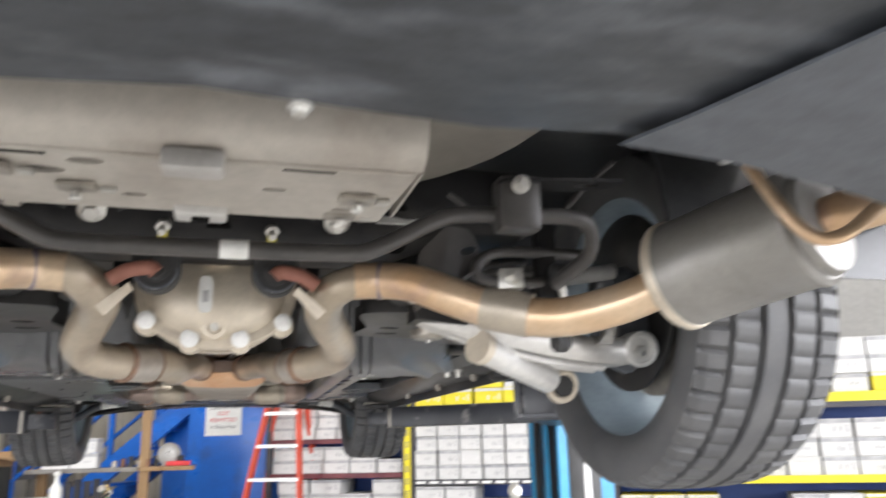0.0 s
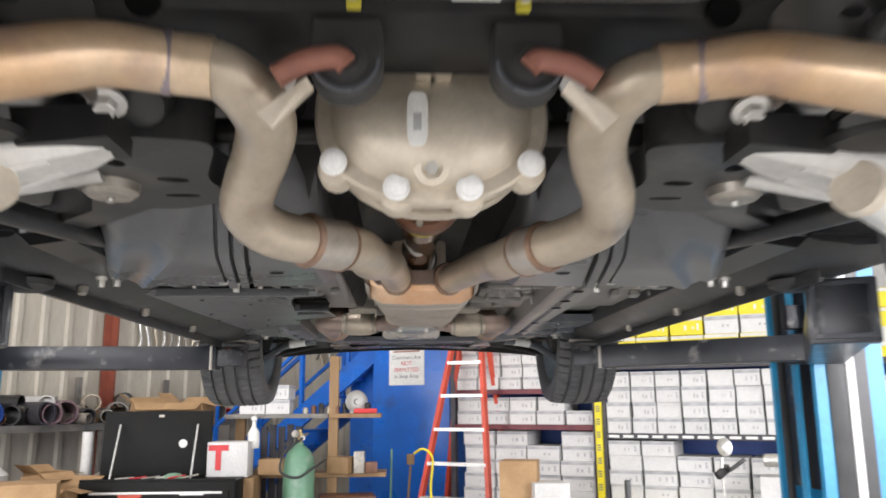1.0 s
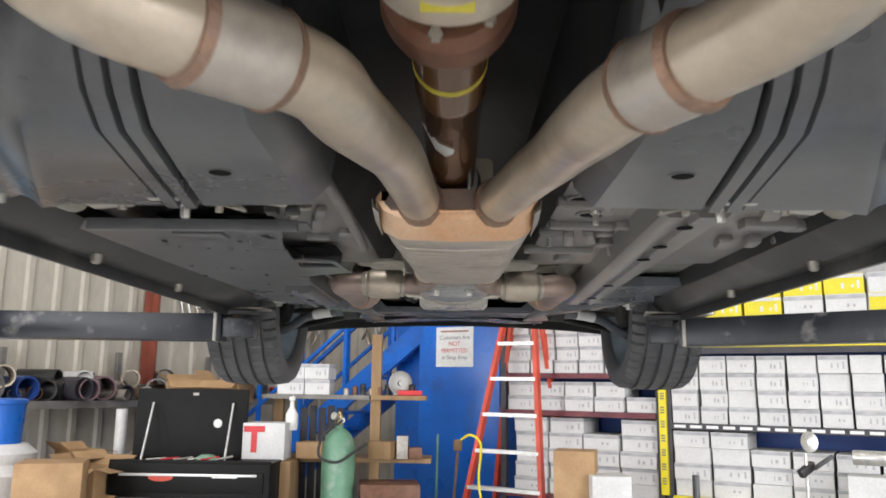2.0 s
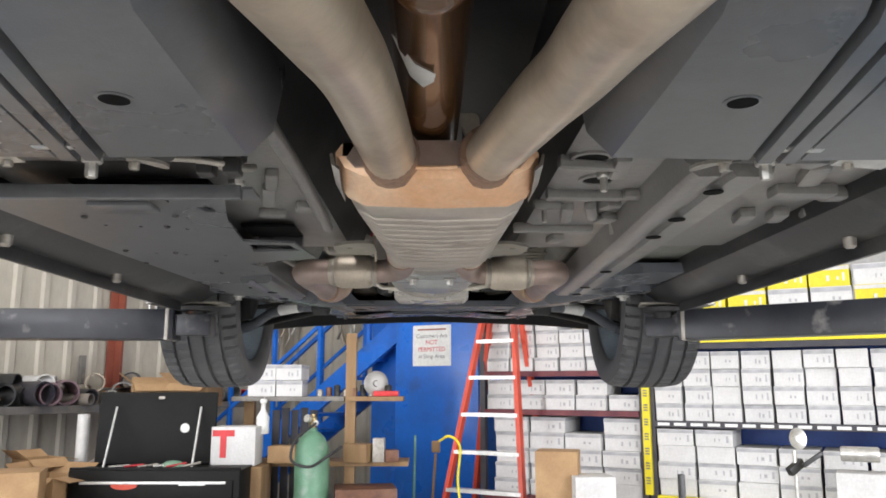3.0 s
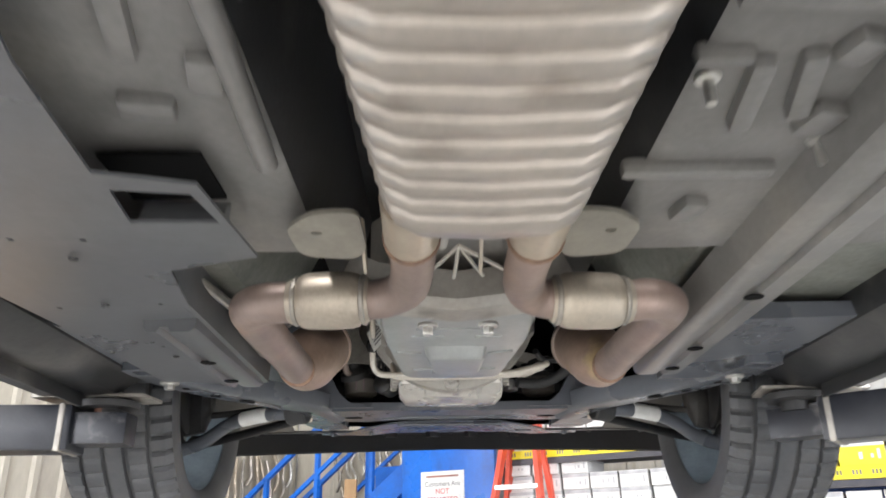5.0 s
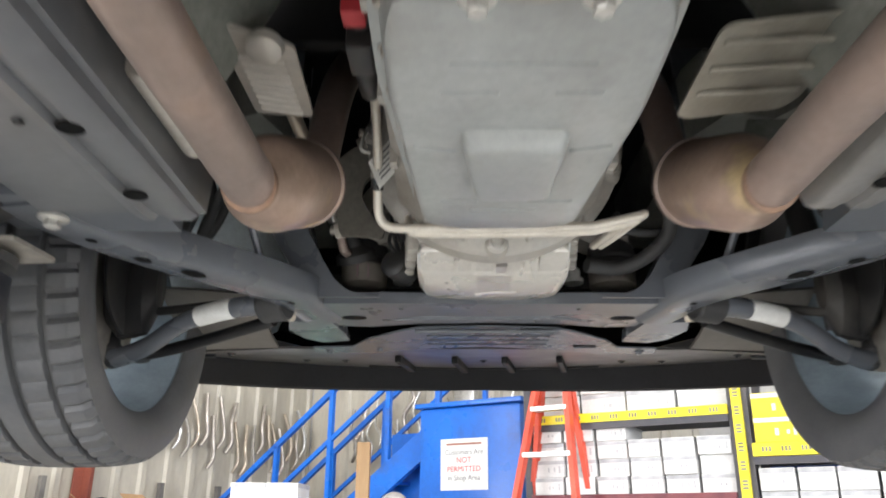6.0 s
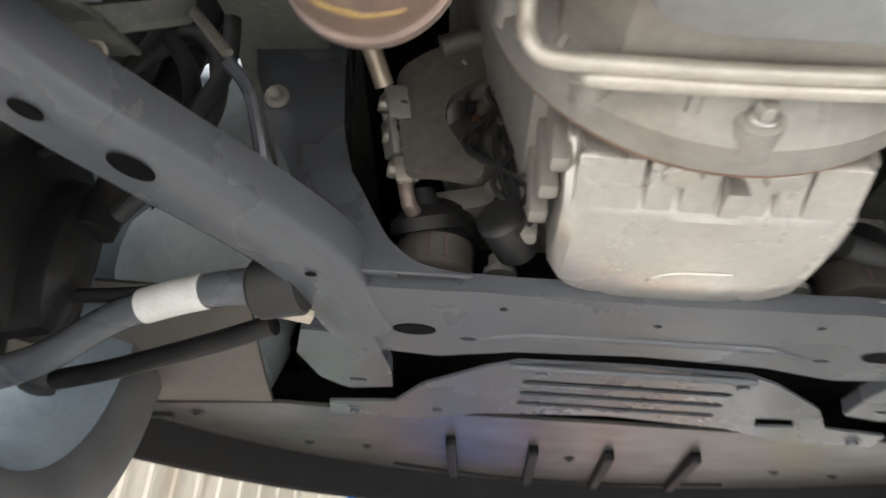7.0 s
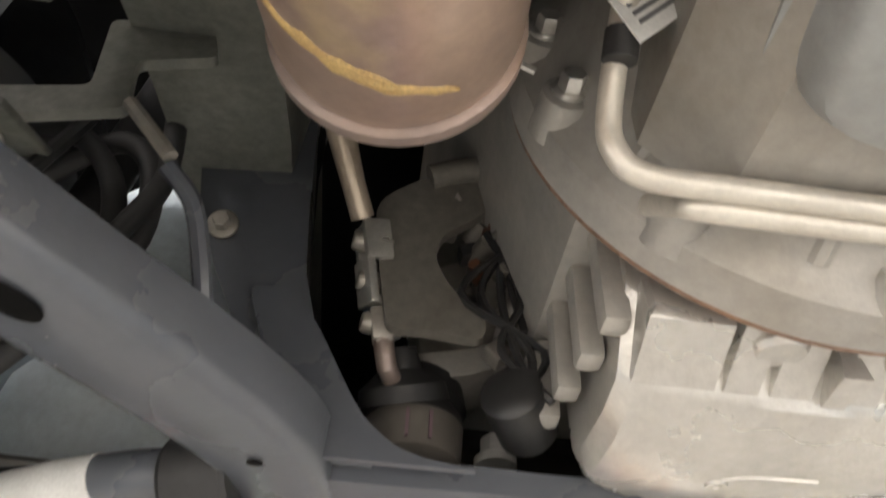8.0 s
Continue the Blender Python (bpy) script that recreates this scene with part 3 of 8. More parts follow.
bpanel = cpart("belly_panel", plate(outl, holes, 0.004, lambda x, y, h: (x, y, 1.712 + h + 0.006 * math.sin(9 * x + 5 * y))), "belly", "grey belly panel with a rectangular window")
part("skirt", loft([[(x, y, z) for x, z in ((-0.395, 1.712), (-0.385, 1.714), (-0.378, 1.80), (-0.388, 1.80))] for y in (3.05, 3.4, 3.76)]), M["belly"], bpanel)
part("flange", box((-0.44, 2.425, 1.706), (0.36, 0.016, 0.02), 0.003), M["belly"], bpanel)
part("deflector", loft([[(-0.348, y, 1.715), (-0.262, y + 0.01, 1.715), (-0.262, y + 0.012, z), (-0.348, y, z)] for y, z in ((2.912, 1.71), (2.925, 1.74), (2.94, 1.75))]), M["belly"], bpanel)
part("hatch", box((-0.45, 2.50, 1.703), (0.09, 0.05, 0.008), 0.003), M["belly"], bpanel)
for s, x0, x1, y0 in ((1, 0.335, 0.44, 2.34), (-1, 0.40, 0.47, 3.28)):
    rings = []
    for y, k in ((y0, 0.0), (y0 + 0.03, 0.002), (2.9 if s > 0 else 3.4, 0.002), (3.72, 0.006), (3.76, 0.012)):
        t = (y - 2.34) / 1.42
        xa, xb = (x0 + 0.045 * t, x1 + 0.025 * t) if s > 0 else (x0 - 0.005, x1)
        z0 = (1.708 if s > 0 else 1.692) + k
        rings.append([(s * xa - 0.012 * s, y, 1.765), (s * xa, y, z0 + 0.006), (s * (xa + 0.008), y, z0), (s * (xa + 0.035), y, z0), (s * (xa + 0.04), y, z0 + 0.008), (s * (xa + 0.052), y, z0 + 0.008), (s * (xa + 0.057), y, z0), (s * (xb - 0.006), y, z0), (s * xb, y, z0 + 0.006), (s * xb + 0.012 * s, y, 1.765)])
    rail = cpart("floor_rail", loft(rings), "floorpaint" if s > 0 else "belly", "grey pressed floor rail")
    for y in (2.42, 2.6, 2.75, 3.2, 3.5, 3.66):
        if y > y0:
            # rail holes are surface discs, their shade put in as near-black
            part("rail_hole_disc", lathe((s * ((x0 + x1) / 2 + 0.045 * (y - 2.34) / 1.42 * (s > 0)), y, (1.7085 if s > 0 else 1.6935) + 0.003 * (y > 2.9)), (0, 0, -1), [(0, 0.014), (0.0016, 0.014)], 12), M["dark"], rail)
    # jacking loops and bolts at the rail's end
    lp = plate(round_poly([(0.585, 3.66), (0.66, 3.67), (0.655, 3.74), (0.58, 3.73)], 0.015), [round_poly([(0.598, 3.68), (0.645, 3.685), (0.642, 3.72), (0.595, 3.715)], 0.01)], 0.02, lambda x, y, h, s=s: (s * x, y, 1.722 + h))
    cpart("tow_loop", lp, "subframe", "pressed tie-down loop")
    bolt(car, (s * 0.60, 3.79, 1.722), (0, 0, -1), 0.011, 0.016, M["steel"], 0.02)
    cpart("sill_gusset", loft([[(s * x, y, z) for x, z in ((0.46, 1.735), (0.70, 1.74), (0.70, 1.765), (0.46, 1.765))] for y in (3.40, 3.6, 3.88)]), "subframe", "dark gusset at the sill's front end")
# crossbeam of the left side, with its brackets
cpart("brake_line", tube([(-0.62, 2.30, 1.73), (-0.45, 2.31, 1.725), (-0.30, 2.33, 1.725), (-0.245, 2.36, 1.722), (-0.24, 2.40, 1.735), (-0.29, 2.42, 1.74)], 0.0045), "wornsteel", "bent brake line")
for s in (-1, 1):
    cpart("mount_bracket", box((s * 0.43, 2.27, 1.735), (0.12, 0.05, 0.05), 0.008), "coating", "seat mount bracket")
    bolt(car, (s * 0.40, 2.275, 1.712), (0, 0, -1), 0.0075, 0.026, M["steel"], 0.012)
    cpart("bracket_tube", tube([(s * 0.39, 2.28, 1.728), (s * 0.34, 2.29, 1.725), (s * 0.32, 2.30, 1.735)], 0.016), "coating")
    cpart("pipe_cover", lathe((s * 0.60, 2.30, 1.735), (0.1, 1, 0), [(-0.03, 0.02), (-0.02, 0.03), (0.03, 0.03), (0.04, 0.02)], 14), "foil")
for s in (-1, 1):
    hg = cpart("hanger_plate", plate(round_poly([(0.30, 2.235), (0.50, 2.235), (0.515, 2.262), (0.455, 2.30), (0.385, 2.292), (0.30, 2.258)], 0.01), [oval(0.345, 2.25, 0.012, 0.006, 10)], 0.004, lambda x, y, h, s=s: (s * x, y, 1.706 + h + 0.02 * math.sin(18 * x))), "wornsteel", "bright bent hanger plate with bolts")
    for x, y in ((0.345, 2.262), (0.485, 2.25)):
        bolt(hg, (s * x, y, 1.706), (0, 0, -1), 0.006, 0.014, M["wornsteel"], 0.009)
    part("strap_end", loft([[(s * x, y, z) for x, z in ((0.47, 1.70), (0.53, 1.695), (0.53, 1.70), (0.47, 1.705))] for y in (2.215, 2.24, 2.26)]), M["steel"], hg, "bright torn strap end")
    cpart("rubber_grommet", lathe((s * 0.335, 2.285, 1.735), (0, 0, -1), [(0, 0.03), (0.012, 0.032), (0.02, 0.026), (0.022, 0.012)], 20), "bush", "black rubber grommet")
    cpart("floor_tube", tube([(s * 0.60, 2.27, 1.742), (s * 0.5, 2.285, 1.738), (s * 0.40, 2.315, 1.735), (s * 0.33, 2.33, 1.735)], 0.013, 12), "barpaint", "grey black tube over the floor")
for x, y in ((-0.255, 2.355), (-0.29, 2.36)):
    cpart("line_clip", box((x, y, 1.722), (0.022, 0.03, 0.022), 0.005), "plastic", "black line clip")
rng_f = random.Random(9)
for k in range(10):
    x, y = rng_f.uniform(-0.62, -0.38), rng_f.uniform(2.5, 3.6)
    part("push_pin", lathe((x, y, 1.709 + 0.006 * math.sin(9 * x + 5 * y)), (0, 0, -1), [(0, 0.006), (0.0025, 0.005), (0.0035, 0.0025)], 12), M["plastic"], bpanel)
for x, y, l, w in ((-0.24, 2.52, 0.09, 0.02), (-0.265, 2.62, 0.12, 0.022), (-0.22, 2.70, 0.05, 0.03), (-0.285, 2.75, 0.03, 0.05)):
    part("pressing", box((x, y, 1.7515), (w, l, 0.018), 0.007, rz=12), M["floorpaint"], floor_pan)
part("weld_nut", lathe((-0.30, 2.55, 1.756), (0, 0, -1), [(0, 0.014), (0.006, 0.013), (0.007, 0.007), (0.016, 0.006)], 6), M["steel"], floor_pan)
# tunnel edge tube and foil shields
cpart("tunnel_line", tube([(-0.185, 2.20, 1.735), (-0.19, 2.5, 1.745), (-0.2, 2.85, 1.745)], 0.011), "floorpaint", "grey pipe along the tunnel edge")
for s in (-1, 1):
    pl = plate(round_poly([(0.118, 2.936), (0.17, 2.94), (0.207, 2.985), (0.203, 3.07), (0.135, 3.085), (0.118, 3.05)], 0.02), [oval(0.172, 2.995, 0.007, 0.006, 8)], 0.006, lambda x, y, h, s=s: (s * x, y, 1.73 + h + 0.1 * max(0, x - 0.19)))
    cpart("tunnel_shield", pl, "foil", "small pale pressed shield")

# --- exhaust ---
R, RT = 0.0318, 0.0295
# outer tail pipes
for s in (-1, 1):
    pts = [(s * 0.213, 1.27, 1.758), (s * 0.254, 1.262, 1.759), (s * 0.30, 1.222, 1.748), (s * 0.35, 1.185, 1.722), (s * 0.42, 1.145, 1.692), (s * 0.49, 1.10, 1.678), (s * 0.56, 1.05, 1.69), (s * 0.615, 1.01, 1.712), (s * 0.63, 0.985, 1.722)]
    tail = cpart("tail_pipe", tube(pts, RT, 20), "hotpipe", "gold and blue heat tinted tail pipe")
    part("weld_ring", tube([(s * 0.250, 1.2630, 1.759), (s * 0.258, 1.2610, 1.759)], RT + 0.0015, 20, 1), M["purple"], tail)
    clampc = Vector((s * 0.425, 1.142, 1.690))
    cl = part("band_clamp", tube([clampc + Vector((-s * 0.03, 0.017, 0.011)), clampc + Vector((s * 0.03, -0.019, -0.006))], RT + 0.004, 22, 1), M["cat"], tail, "bright band clamp")
    part("clamp_block", box(clampc + Vector((s * 0.005, -0.01, 0.05)), (0.038, 0.022, 0.032), 0.004, rz=-20 * s), M["steel"], tail)
    bolt(tail, clampc + Vector((s * 0.005, -0.02, 0.052)), (0, -1, 0), 0.009, 0.018, M["steel"], 0.012)
    # end canister
    a, b = Vector((s * 0.624, 0.994, 1.722)), Vector((s * 0.702, 0.805, 1.75))
    d = (b - a).normalized()
    L = (b - a).length
    can = cpart("rear_muffler", lathe(a, d, [(0, 0.03), (0, 0.066), (0.006, 0.075), (0.012, 0.077), (0.018, 0.0745), (L - 0.018, 0.0745), (L - 0.012, 0.077), (L - 0.006, 0.077), (L, 0.070), (L, 0.03)], 40), "canister", "grey satin cylindrical rear muffler")
    part("end_cap", lathe(b, d, [(0.001, 0.068), (0.014, 0.064), (0.018, 0.04)], 36), M["canister"], can, "satin end cap")
    part("seam_ring", lathe(a, d, [(0.0, 0.076), (0.004, 0.0785), (0.012, 0.0785), (0.016, 0.076)], 40), M["alu"], can)
    cpart("tail_tip", tube([b - d * 0.02, b + d * 0.02, b + Vector((s * 0.05, -0.05, 0.015)), (s * 0.82, 0.70, 1.775), (s * 0.87, 0.55, 1.785), (s * 0.87, 0.3, 1.79)], 0.027, 22), "hotpipe", "tail tip behind the muffler")
    cpart("hanger_rod", tube([(s * 0.569, 0.766, 1.831), (s * 0.575, 0.721, 1.749), (s * 0.595, 0.696, 1.701), (s * 0.629, 0.687, 1.701), (s * 0.669, 0.678, 1.731)], 0.0075, 10), "hotpipe", "bent hanger rod")
    # rise beside the differential, down to the sleeve and on to the centre muffler
    if s < 0:
        mid = [(-0.254, 1.262, 1.759), (-0.214, 1.272, 1.759), (-0.186, 1.300, 1.746), (-0.176, 1.345, 1.733), (-0.189, 1.400, 1.719), (-0.211, 1.455, 1.697), (-0.224, 1.505, 1.677), (-0.202, 1.550, 1.661), (-0.155, 1.606, 1.660), (-0.099, 1.680, 1.664), (-0.083, 1.745, 1.662), (-0.071, 1.87, 1.681), (-0.061, 2.0, 1.70), (-0.052, 2.2, 1.712), (-0.047, 2.33, 1.722)]
        sl = ((-0.163, 1.596, 1.660), (-0.122, 1.648, 1.663))
    else:
        mid = [(0.242, 1.262, 1.760), (0.201, 1.272, 1.753), (0.175, 1.300, 1.739), (0.173, 1.345, 1.723), (0.187, 1.400, 1.708), (0.211, 1.457, 1.690), (0.223, 1.525, 1.673), (0.202, 1.587, 1.665), (0.168, 1.645, 1.662), (0.139, 1.712, 1.664), (0.125, 1.79, 1.669), (0.122, 1.88, 1.684), (0.117, 1.985, 1.698), (0.103, 2.07, 1.704), (0.079, 2.235, 1.714), (0.066, 2.33, 1.722)]
        sl = ((0.170, 1.642, 1.662), (0.147, 1.692, 1.6635))
    mp = cpart("mid_pipe", tube(mid, lambda t: R - 0.008 * max(0.0, 1 - t * 6), 22), "pipe", "dull beige stainless mid pipe")
    part("sleeve", tube([sl[0], sl[1]], R + 0.004, 22, 1), M["muffler"], mp, "paler slip sleeve")
    for q, w in ((sl[0], sl[1]), (sl[1], sl[0])):
        q, w = Vector(q), Vector(w)
        dd = (q - w).normalized() * 0.006
        part("weld_bead", tube([q - dd * 0.2, q + dd * 0.4, q + dd], lambda t: R + 0.006 - 0.003 * t, 22, 1), M["seam"], mp)
    # hanger tab, rod and rubber
    cpart("hanger_tab", loft([[(s * 0.166, 1.245 + h, 1.704), (s * 0.153, 1.250 + h, 1.692), (s * 0.117, 1.255 + h, 1.733), (s * 0.123, 1.250 + h, 1.742)] for h in (0, 0.007)]), "alu", "pale welded hanger tab", smooth=False)
    cpart("hanger_arm", tube([(s * 0.153, 1.262, 1.746), (s * 0.130, 1.262, 1.761), (s * 0.110, 1.262, 1.766), (s * 0.095, 1.262, 1.767), (s * 0.087, 1.262, 1.760)], 0.0115, 10), "hanger", "rusty red hanger rod")
    rb = cpart("hanger_rubber", loft([[(s * 0.089 + 0.036 * k * math.cos(q), y, 1.769 + (0.036 * k * math.sin(q) if math.sin(q) < 0 else 0.085 * math.sin(q) ** 0.6)) for q in (2 * math.pi * i / 28 for i in range(28))] for y, k in ((1.272, 0.9), (1.276, 1.0), (1.302, 1.0), (1.306, 0.95))]), "bush", "black rubber exhaust hanger")
    part("hanger_rim", loft([[(s * 0.089 + r * math.cos(q), 1.271, 1.769 + r * math.sin(q)) for r in (0.030, 0.0335)] + [(s * 0.089 + r * math.cos(q), 1.268, 1.769 + r * math.sin(q)) for r in (0.0335, 0.030)] for q in (math.pi * (1 + i / 16) for i in range(17))]), M["subframe"], rb)
    part("strap", box((s * 0.089, 1.292, 1.769 + 0.07), (0.07, 0.012, 0.11), 0.01), M["black"], rb)
    part("hanger_eye", lathe((s * 0.089, 1.273, 1.769), (0, -1, 0), [(0, 0.022), (0.003, 0.022), (0.004, 0.016), (0.008, 0.014)], 18), M["bush"], rb)
# centre muffler: ribbed box
rings = []
n = 0
ys = [2.315, 2.318, 2.33, 2.37, 2.40]
k = 2.41
while k < 2.83:
    ys += [k, k + 0.004, k + 0.009, k + 0.013, k + 0.024]
    k += 0.036
ys += [2.855, 2.875, 2.887]
for y in ys:
    ph = ((y - 2.41 + 1e-6) / 0.036) % 1
    ribd = 0.007 if (2.405 < y < 2.84 and 0.08 < ph < 0.3) else (-0.003 if 2.405 < y < 2.84 and ph > 0.5 else 0)
    e = 0.028 if y in (2.315, 2.887) else (0.008 if y in (2.318, 2.875) else 0)
    rise = max(0, (2.36 - y)) * 0.45
    w, cx = 0.125 - 0.048 * (y - 2.315) - e * 0.6, 0.008 + 0.014 * (y - 2.315)
    zb, zt = 1.668 + ribd + e * 0.8 + rise, 1.734 - e * 0.5
    sec = [(-w, (zb + zt) / 2 + 0.012), (-w, zb + 0.032), (-w + 0.012, zb + 0.012), (-w + 0.035, zb), (0, zb - 0.003), (w - 0.035, zb), (w - 0.012, zb + 0.012), (w, zb + 0.032), (w, (zb + zt) / 2 + 0.012), (w - 0.03, zt), (0, zt + 0.004), (-w + 0.03, zt)]
    rings.append([(x + cx, y, z) for x, z in sec])
muf = cpart("centre_muffler", loft(rings), "muffler", "ribbed steel centre muffler with two inlets")
rings = []
for y, e in ((2.296, 0.012), (2.300, 0.003), (2.345, 0), (2.352, 0.0015)):
    w, zb, zt = 0.1275 - e, 1.6655 + e + max(0, 2.36 - y) * 0.45, 1.738 - e
    rings.append([(x + 0.008, y, z) for x, z in ((-w, 1.72), (-w, zb + 0.03), (-w + 0.012, zb + 0.011), (-w + 0.035, zb), (0, zb - 0.003), (w - 0.035, zb), (w - 0.012, zb + 0.011), (w, zb + 0.03), (w, 1.72), (w - 0.03, zt), (0, zt + 0.004), (-w + 0.03, zt))])
part("end_plate", loft(rings), M["mufhot"], muf, "copper tinted end plate")
part("end_face", loft([[(x, y, z) for x, z in ((-0.092, 1.705), (0.108, 1.705), (0.118, 1.716), (0.104, 1.738), (-0.088, 1.738), (-0.102, 1.716))] for y in (2.289, 2.2955)]), M["downpipe"], muf, "brown upright end face")
part("bare_patch", plate(round_poly([(-0.012, 2.314), (0.015, 2.312), (0.018, 2.334), (-0.014, 2.336)], 0.009), [], 0.0012, lambda x, y, h: (x, y, 1.6665 + (2.36 - y) * 0.45 - 0.0015 + h)), M["alu"], muf, "pale scorched patch")
part("end_fold", tube([(-0.036, 2.29, 1.705), (0.0, 2.289, 1.7035), (0.032, 2.29, 1.705)], 0.003, 8, 2), M["mufhot"], muf)
for s in (-1, 1):
    part("corner_lip", loft([[(0.008 + s * 0.119, y, z0), (0.008 + s * (0.127 + f), y - f * 0.5, z0 + 0.008), (0.008 + s * (0.129 + f), y, z0 + 0.02), (0.008 + s * (0.126 + f), y, z0 + 0.022), (0.008 + s * (0.124 + f), y + 0.002, z0 + 0.01), (0.008 + s * 0.119, y + 0.003, z0 + 0.005)] for y, f, z0 in ((2.295, 0.002, 1.702), (2.305, 0.001, 1.696), (2.33, 0.0, 1.686), (2.37, -0.004, 1.68))]), M["muffler"], muf, "upturned corner lip")
for x in (-0.0485, 0.069):
    part("inlet_collar", tube([(x, 2.272, 1.7195), (x, 2.29, 1.7205), (x, 2.31, 1.722)], lambda t: R + 0.001 + 0.006 * t, 22, 1), M["seam"], muf)
# flexes, elbows and down pipes
for s in (-1, 1):
    dz = 0.0 if s < 0 else -0.004
    fp = cpart("front_pipe", tube([(s * 0.07 + 0.012, 2.85, 1.712), (s * 0.07 + 0.01, 3.0, 1.712), (s * 0.072 + 0.008, 3.09, 1.711), (s * 0.08 + 0.006, 3.145, 1.71), (s * 0.105, 3.18, 1.709), (s * 0.15, 3.19, 1.709 + dz), (s * 0.25, 3.20, 1.71 + dz)], 0.0275, 20), "downpipe", "brown front pipe")
    part("slip_joint", tube([(s * 0.07 + 0.012, 2.86, 1.712), (s * 0.07 + 0.01, 2.965, 1.712)], 0.0315, 22, 1), M["pipe"], fp, "wider slip joint")
    part("joint_ring", tube([(s * 0.07 + 0.01, 2.962, 1.712), (s * 0.07 + 0.01, 2.971, 1.712)], 0.0332, 22, 1), M["seam"], fp)
    fl = part("flex_section", lathe((s * 0.137, 3.187, 1.709 + dz), (s, 0.08, 0.01), [(-0.012, 0.029), (-0.008, 0.032), (0.0, 0.033), (0.004, 0.037), (0.012, 0.0395), (0.04, 0.0405), (0.075, 0.0395), (0.083, 0.037), (0.087, 0.033), (0.098, 0.032), (0.102, 0.029)], 32), M["cat"], fp, "straw coloured flex section")
    for q in (-0.004, 0.09):
        part("flex_ring", lathe(Vector((s * 0.137, 3.187, 1.709 + dz)) + Vector((s, 0.08, 0.01)).normalized() * q, (s, 0.08, 0.01), [(-0.004, 0.033), (-0.002, 0.0352), (0.002, 0.0352), (0.004, 0.033)], 28), M["wornsteel"], fp)
    dp = cpart("down_pipe", tube([(s * 0.235, 3.197, 1.71 + dz), (s * 0.268, 3.202, 1.71), (s * 0.296, 3.226, 1.712), (s * 0.309, 3.27, 1.716), (s * 0.314, 3.40, 1.722), (s * 0.315, 3.55, 1.727), (s * 0.315, 3.64, 1.728), (s * 0.3145, 3.70, 1.73)], lambda t: 0.029 + 0.004 * t, 20), "downpipe", "brown heat stained down pipe")
    ax = Vector((-0.07 * s, 0.9, 0.42)).normalized()
    c0 = Vector((s * 0.3145, 3.70, 1.728))
    cone = cpart("catalyst_cone", lathe(c0, ax, [(-0.005, 0.033), (0.012, 0.038), (0.035, 0.05), (0.06, 0.061), (0.085, 0.0655), (0.21, 0.0655), (0.225, 0.063), (0.27, 0.04), (0.30, 0.03)], 40), "cone", "copper and straw tinted catalyst cone")
    part("cone_rim", lathe(c0, ax, [(0.222, 0.064), (0.224, 0.068), (0.234, 0.068), (0.238, 0.06)], 40), M["downpipe"], cone)
    if s < 0:
        e1 = (Vector((1, 0, 0)) - ax * ax.x).normalized()
        e2 = ax.cross(e1) if ax.cross(e1).z < 0 else e1.cross(ax)
        streak = random.Random(5)
        rings = []
        for i in range(26):
            q, hh, wd = math.pi * (1.02 - 0.028 * i), 0.128 + 0.0026 * i + streak.uniform(-0.002, 0.002), streak.uniform(0.004, 0.0075) * min(1, 0.4 + i / 6, 0.3 + (25 - i) / 6)
            rd = e1 * math.cos(q) + e2 * math.sin(q)
            rings.append([c0 + ax * (hh + a) + rd * rr for a, rr in ((-wd, 0.0654), (-wd * 0.6, 0.0663), (wd * 0.6, 0.0663), (wd, 0.0654))])
        part("heat_streak", loft(rings), M["straw"], cone, "straw yellow heat streak")
    part("cone_weld", lathe(c0, ax, [(-0.008, 0.035), (-0.005, 0.0366), (-0.002, 0.0366), (0.002, 0.035)], 24), M["seam"], cone)
    part("manifold_outlet", tube([c0 + ax * 0.28, c0 + ax * 0.33 + Vector((0, 0, 0.03)), (s * 0.27, 4.02, 2.06), (s * 0.24, 4.1, 2.2)], 0.03, 14), M["downpipe"], cone)

# --- rear axle ---
rearbeam = [[(x, y, z + 0.03 * (abs(x) > 0.3)) for y, z in ((1.245, 1.85), (1.262, 1.815), (1.30, 1.80), (1.37, 1.80), (1.39, 1.93), (1.26, 1.93))] for x in (-0.5, -0.36, -0.27, 0, 0.27, 0.36, 0.5)]
beam = cpart("rear_crossmember", loft(rearbeam), "black", "black rear crossmember behind the differential")
nrm = Vector((0, -0.75, -0.66))
for s in (-1, 1):
    part("mount_bush", lathe((s * 0.181, 1.256, 1.857), nrm, [(0.002, 0.05), (0.012, 0.048), (0.014, 0.036), (0.008, 0.034)], 28), M["bush"], beam)
    bolt(beam, Vector((s * 0.181, 1.256, 1.857)) + nrm * 0.012, nrm, 0.013, 0.02, M["steel"], 0.0205)
    st = part("stud", lathe((s * 0.08, 1.247, 1.832), nrm, [(0, 0.011), (0.012, 0.011), (0.014, 0.006), (0.03, 0.006)], 6), M["steel"], beam)
    part("paint_mark", box((s * 0.08, 1.243, 1.815), (0.014, 0.008, 0.016), 0.002), M["yellowmark"], beam)
    for x, z in ((0.279, 1.876), (0.279, 1.82), (0.002, 1.833)):
        # near-black discs on the beam face imitate shaded holes
        part("beam_hole_disc", lathe((s * x, 1.2505 - (0.0 if z > 1.84 else -0.006), z), nrm, [(0, 0.017), (0.003, 0.017)], 14), M["dark"], beam)
part("sticker", box((0.285, 1.245, 1.857), (0.08, 0.002, 0.018), 0, rx=-30), M["paper"], beam)
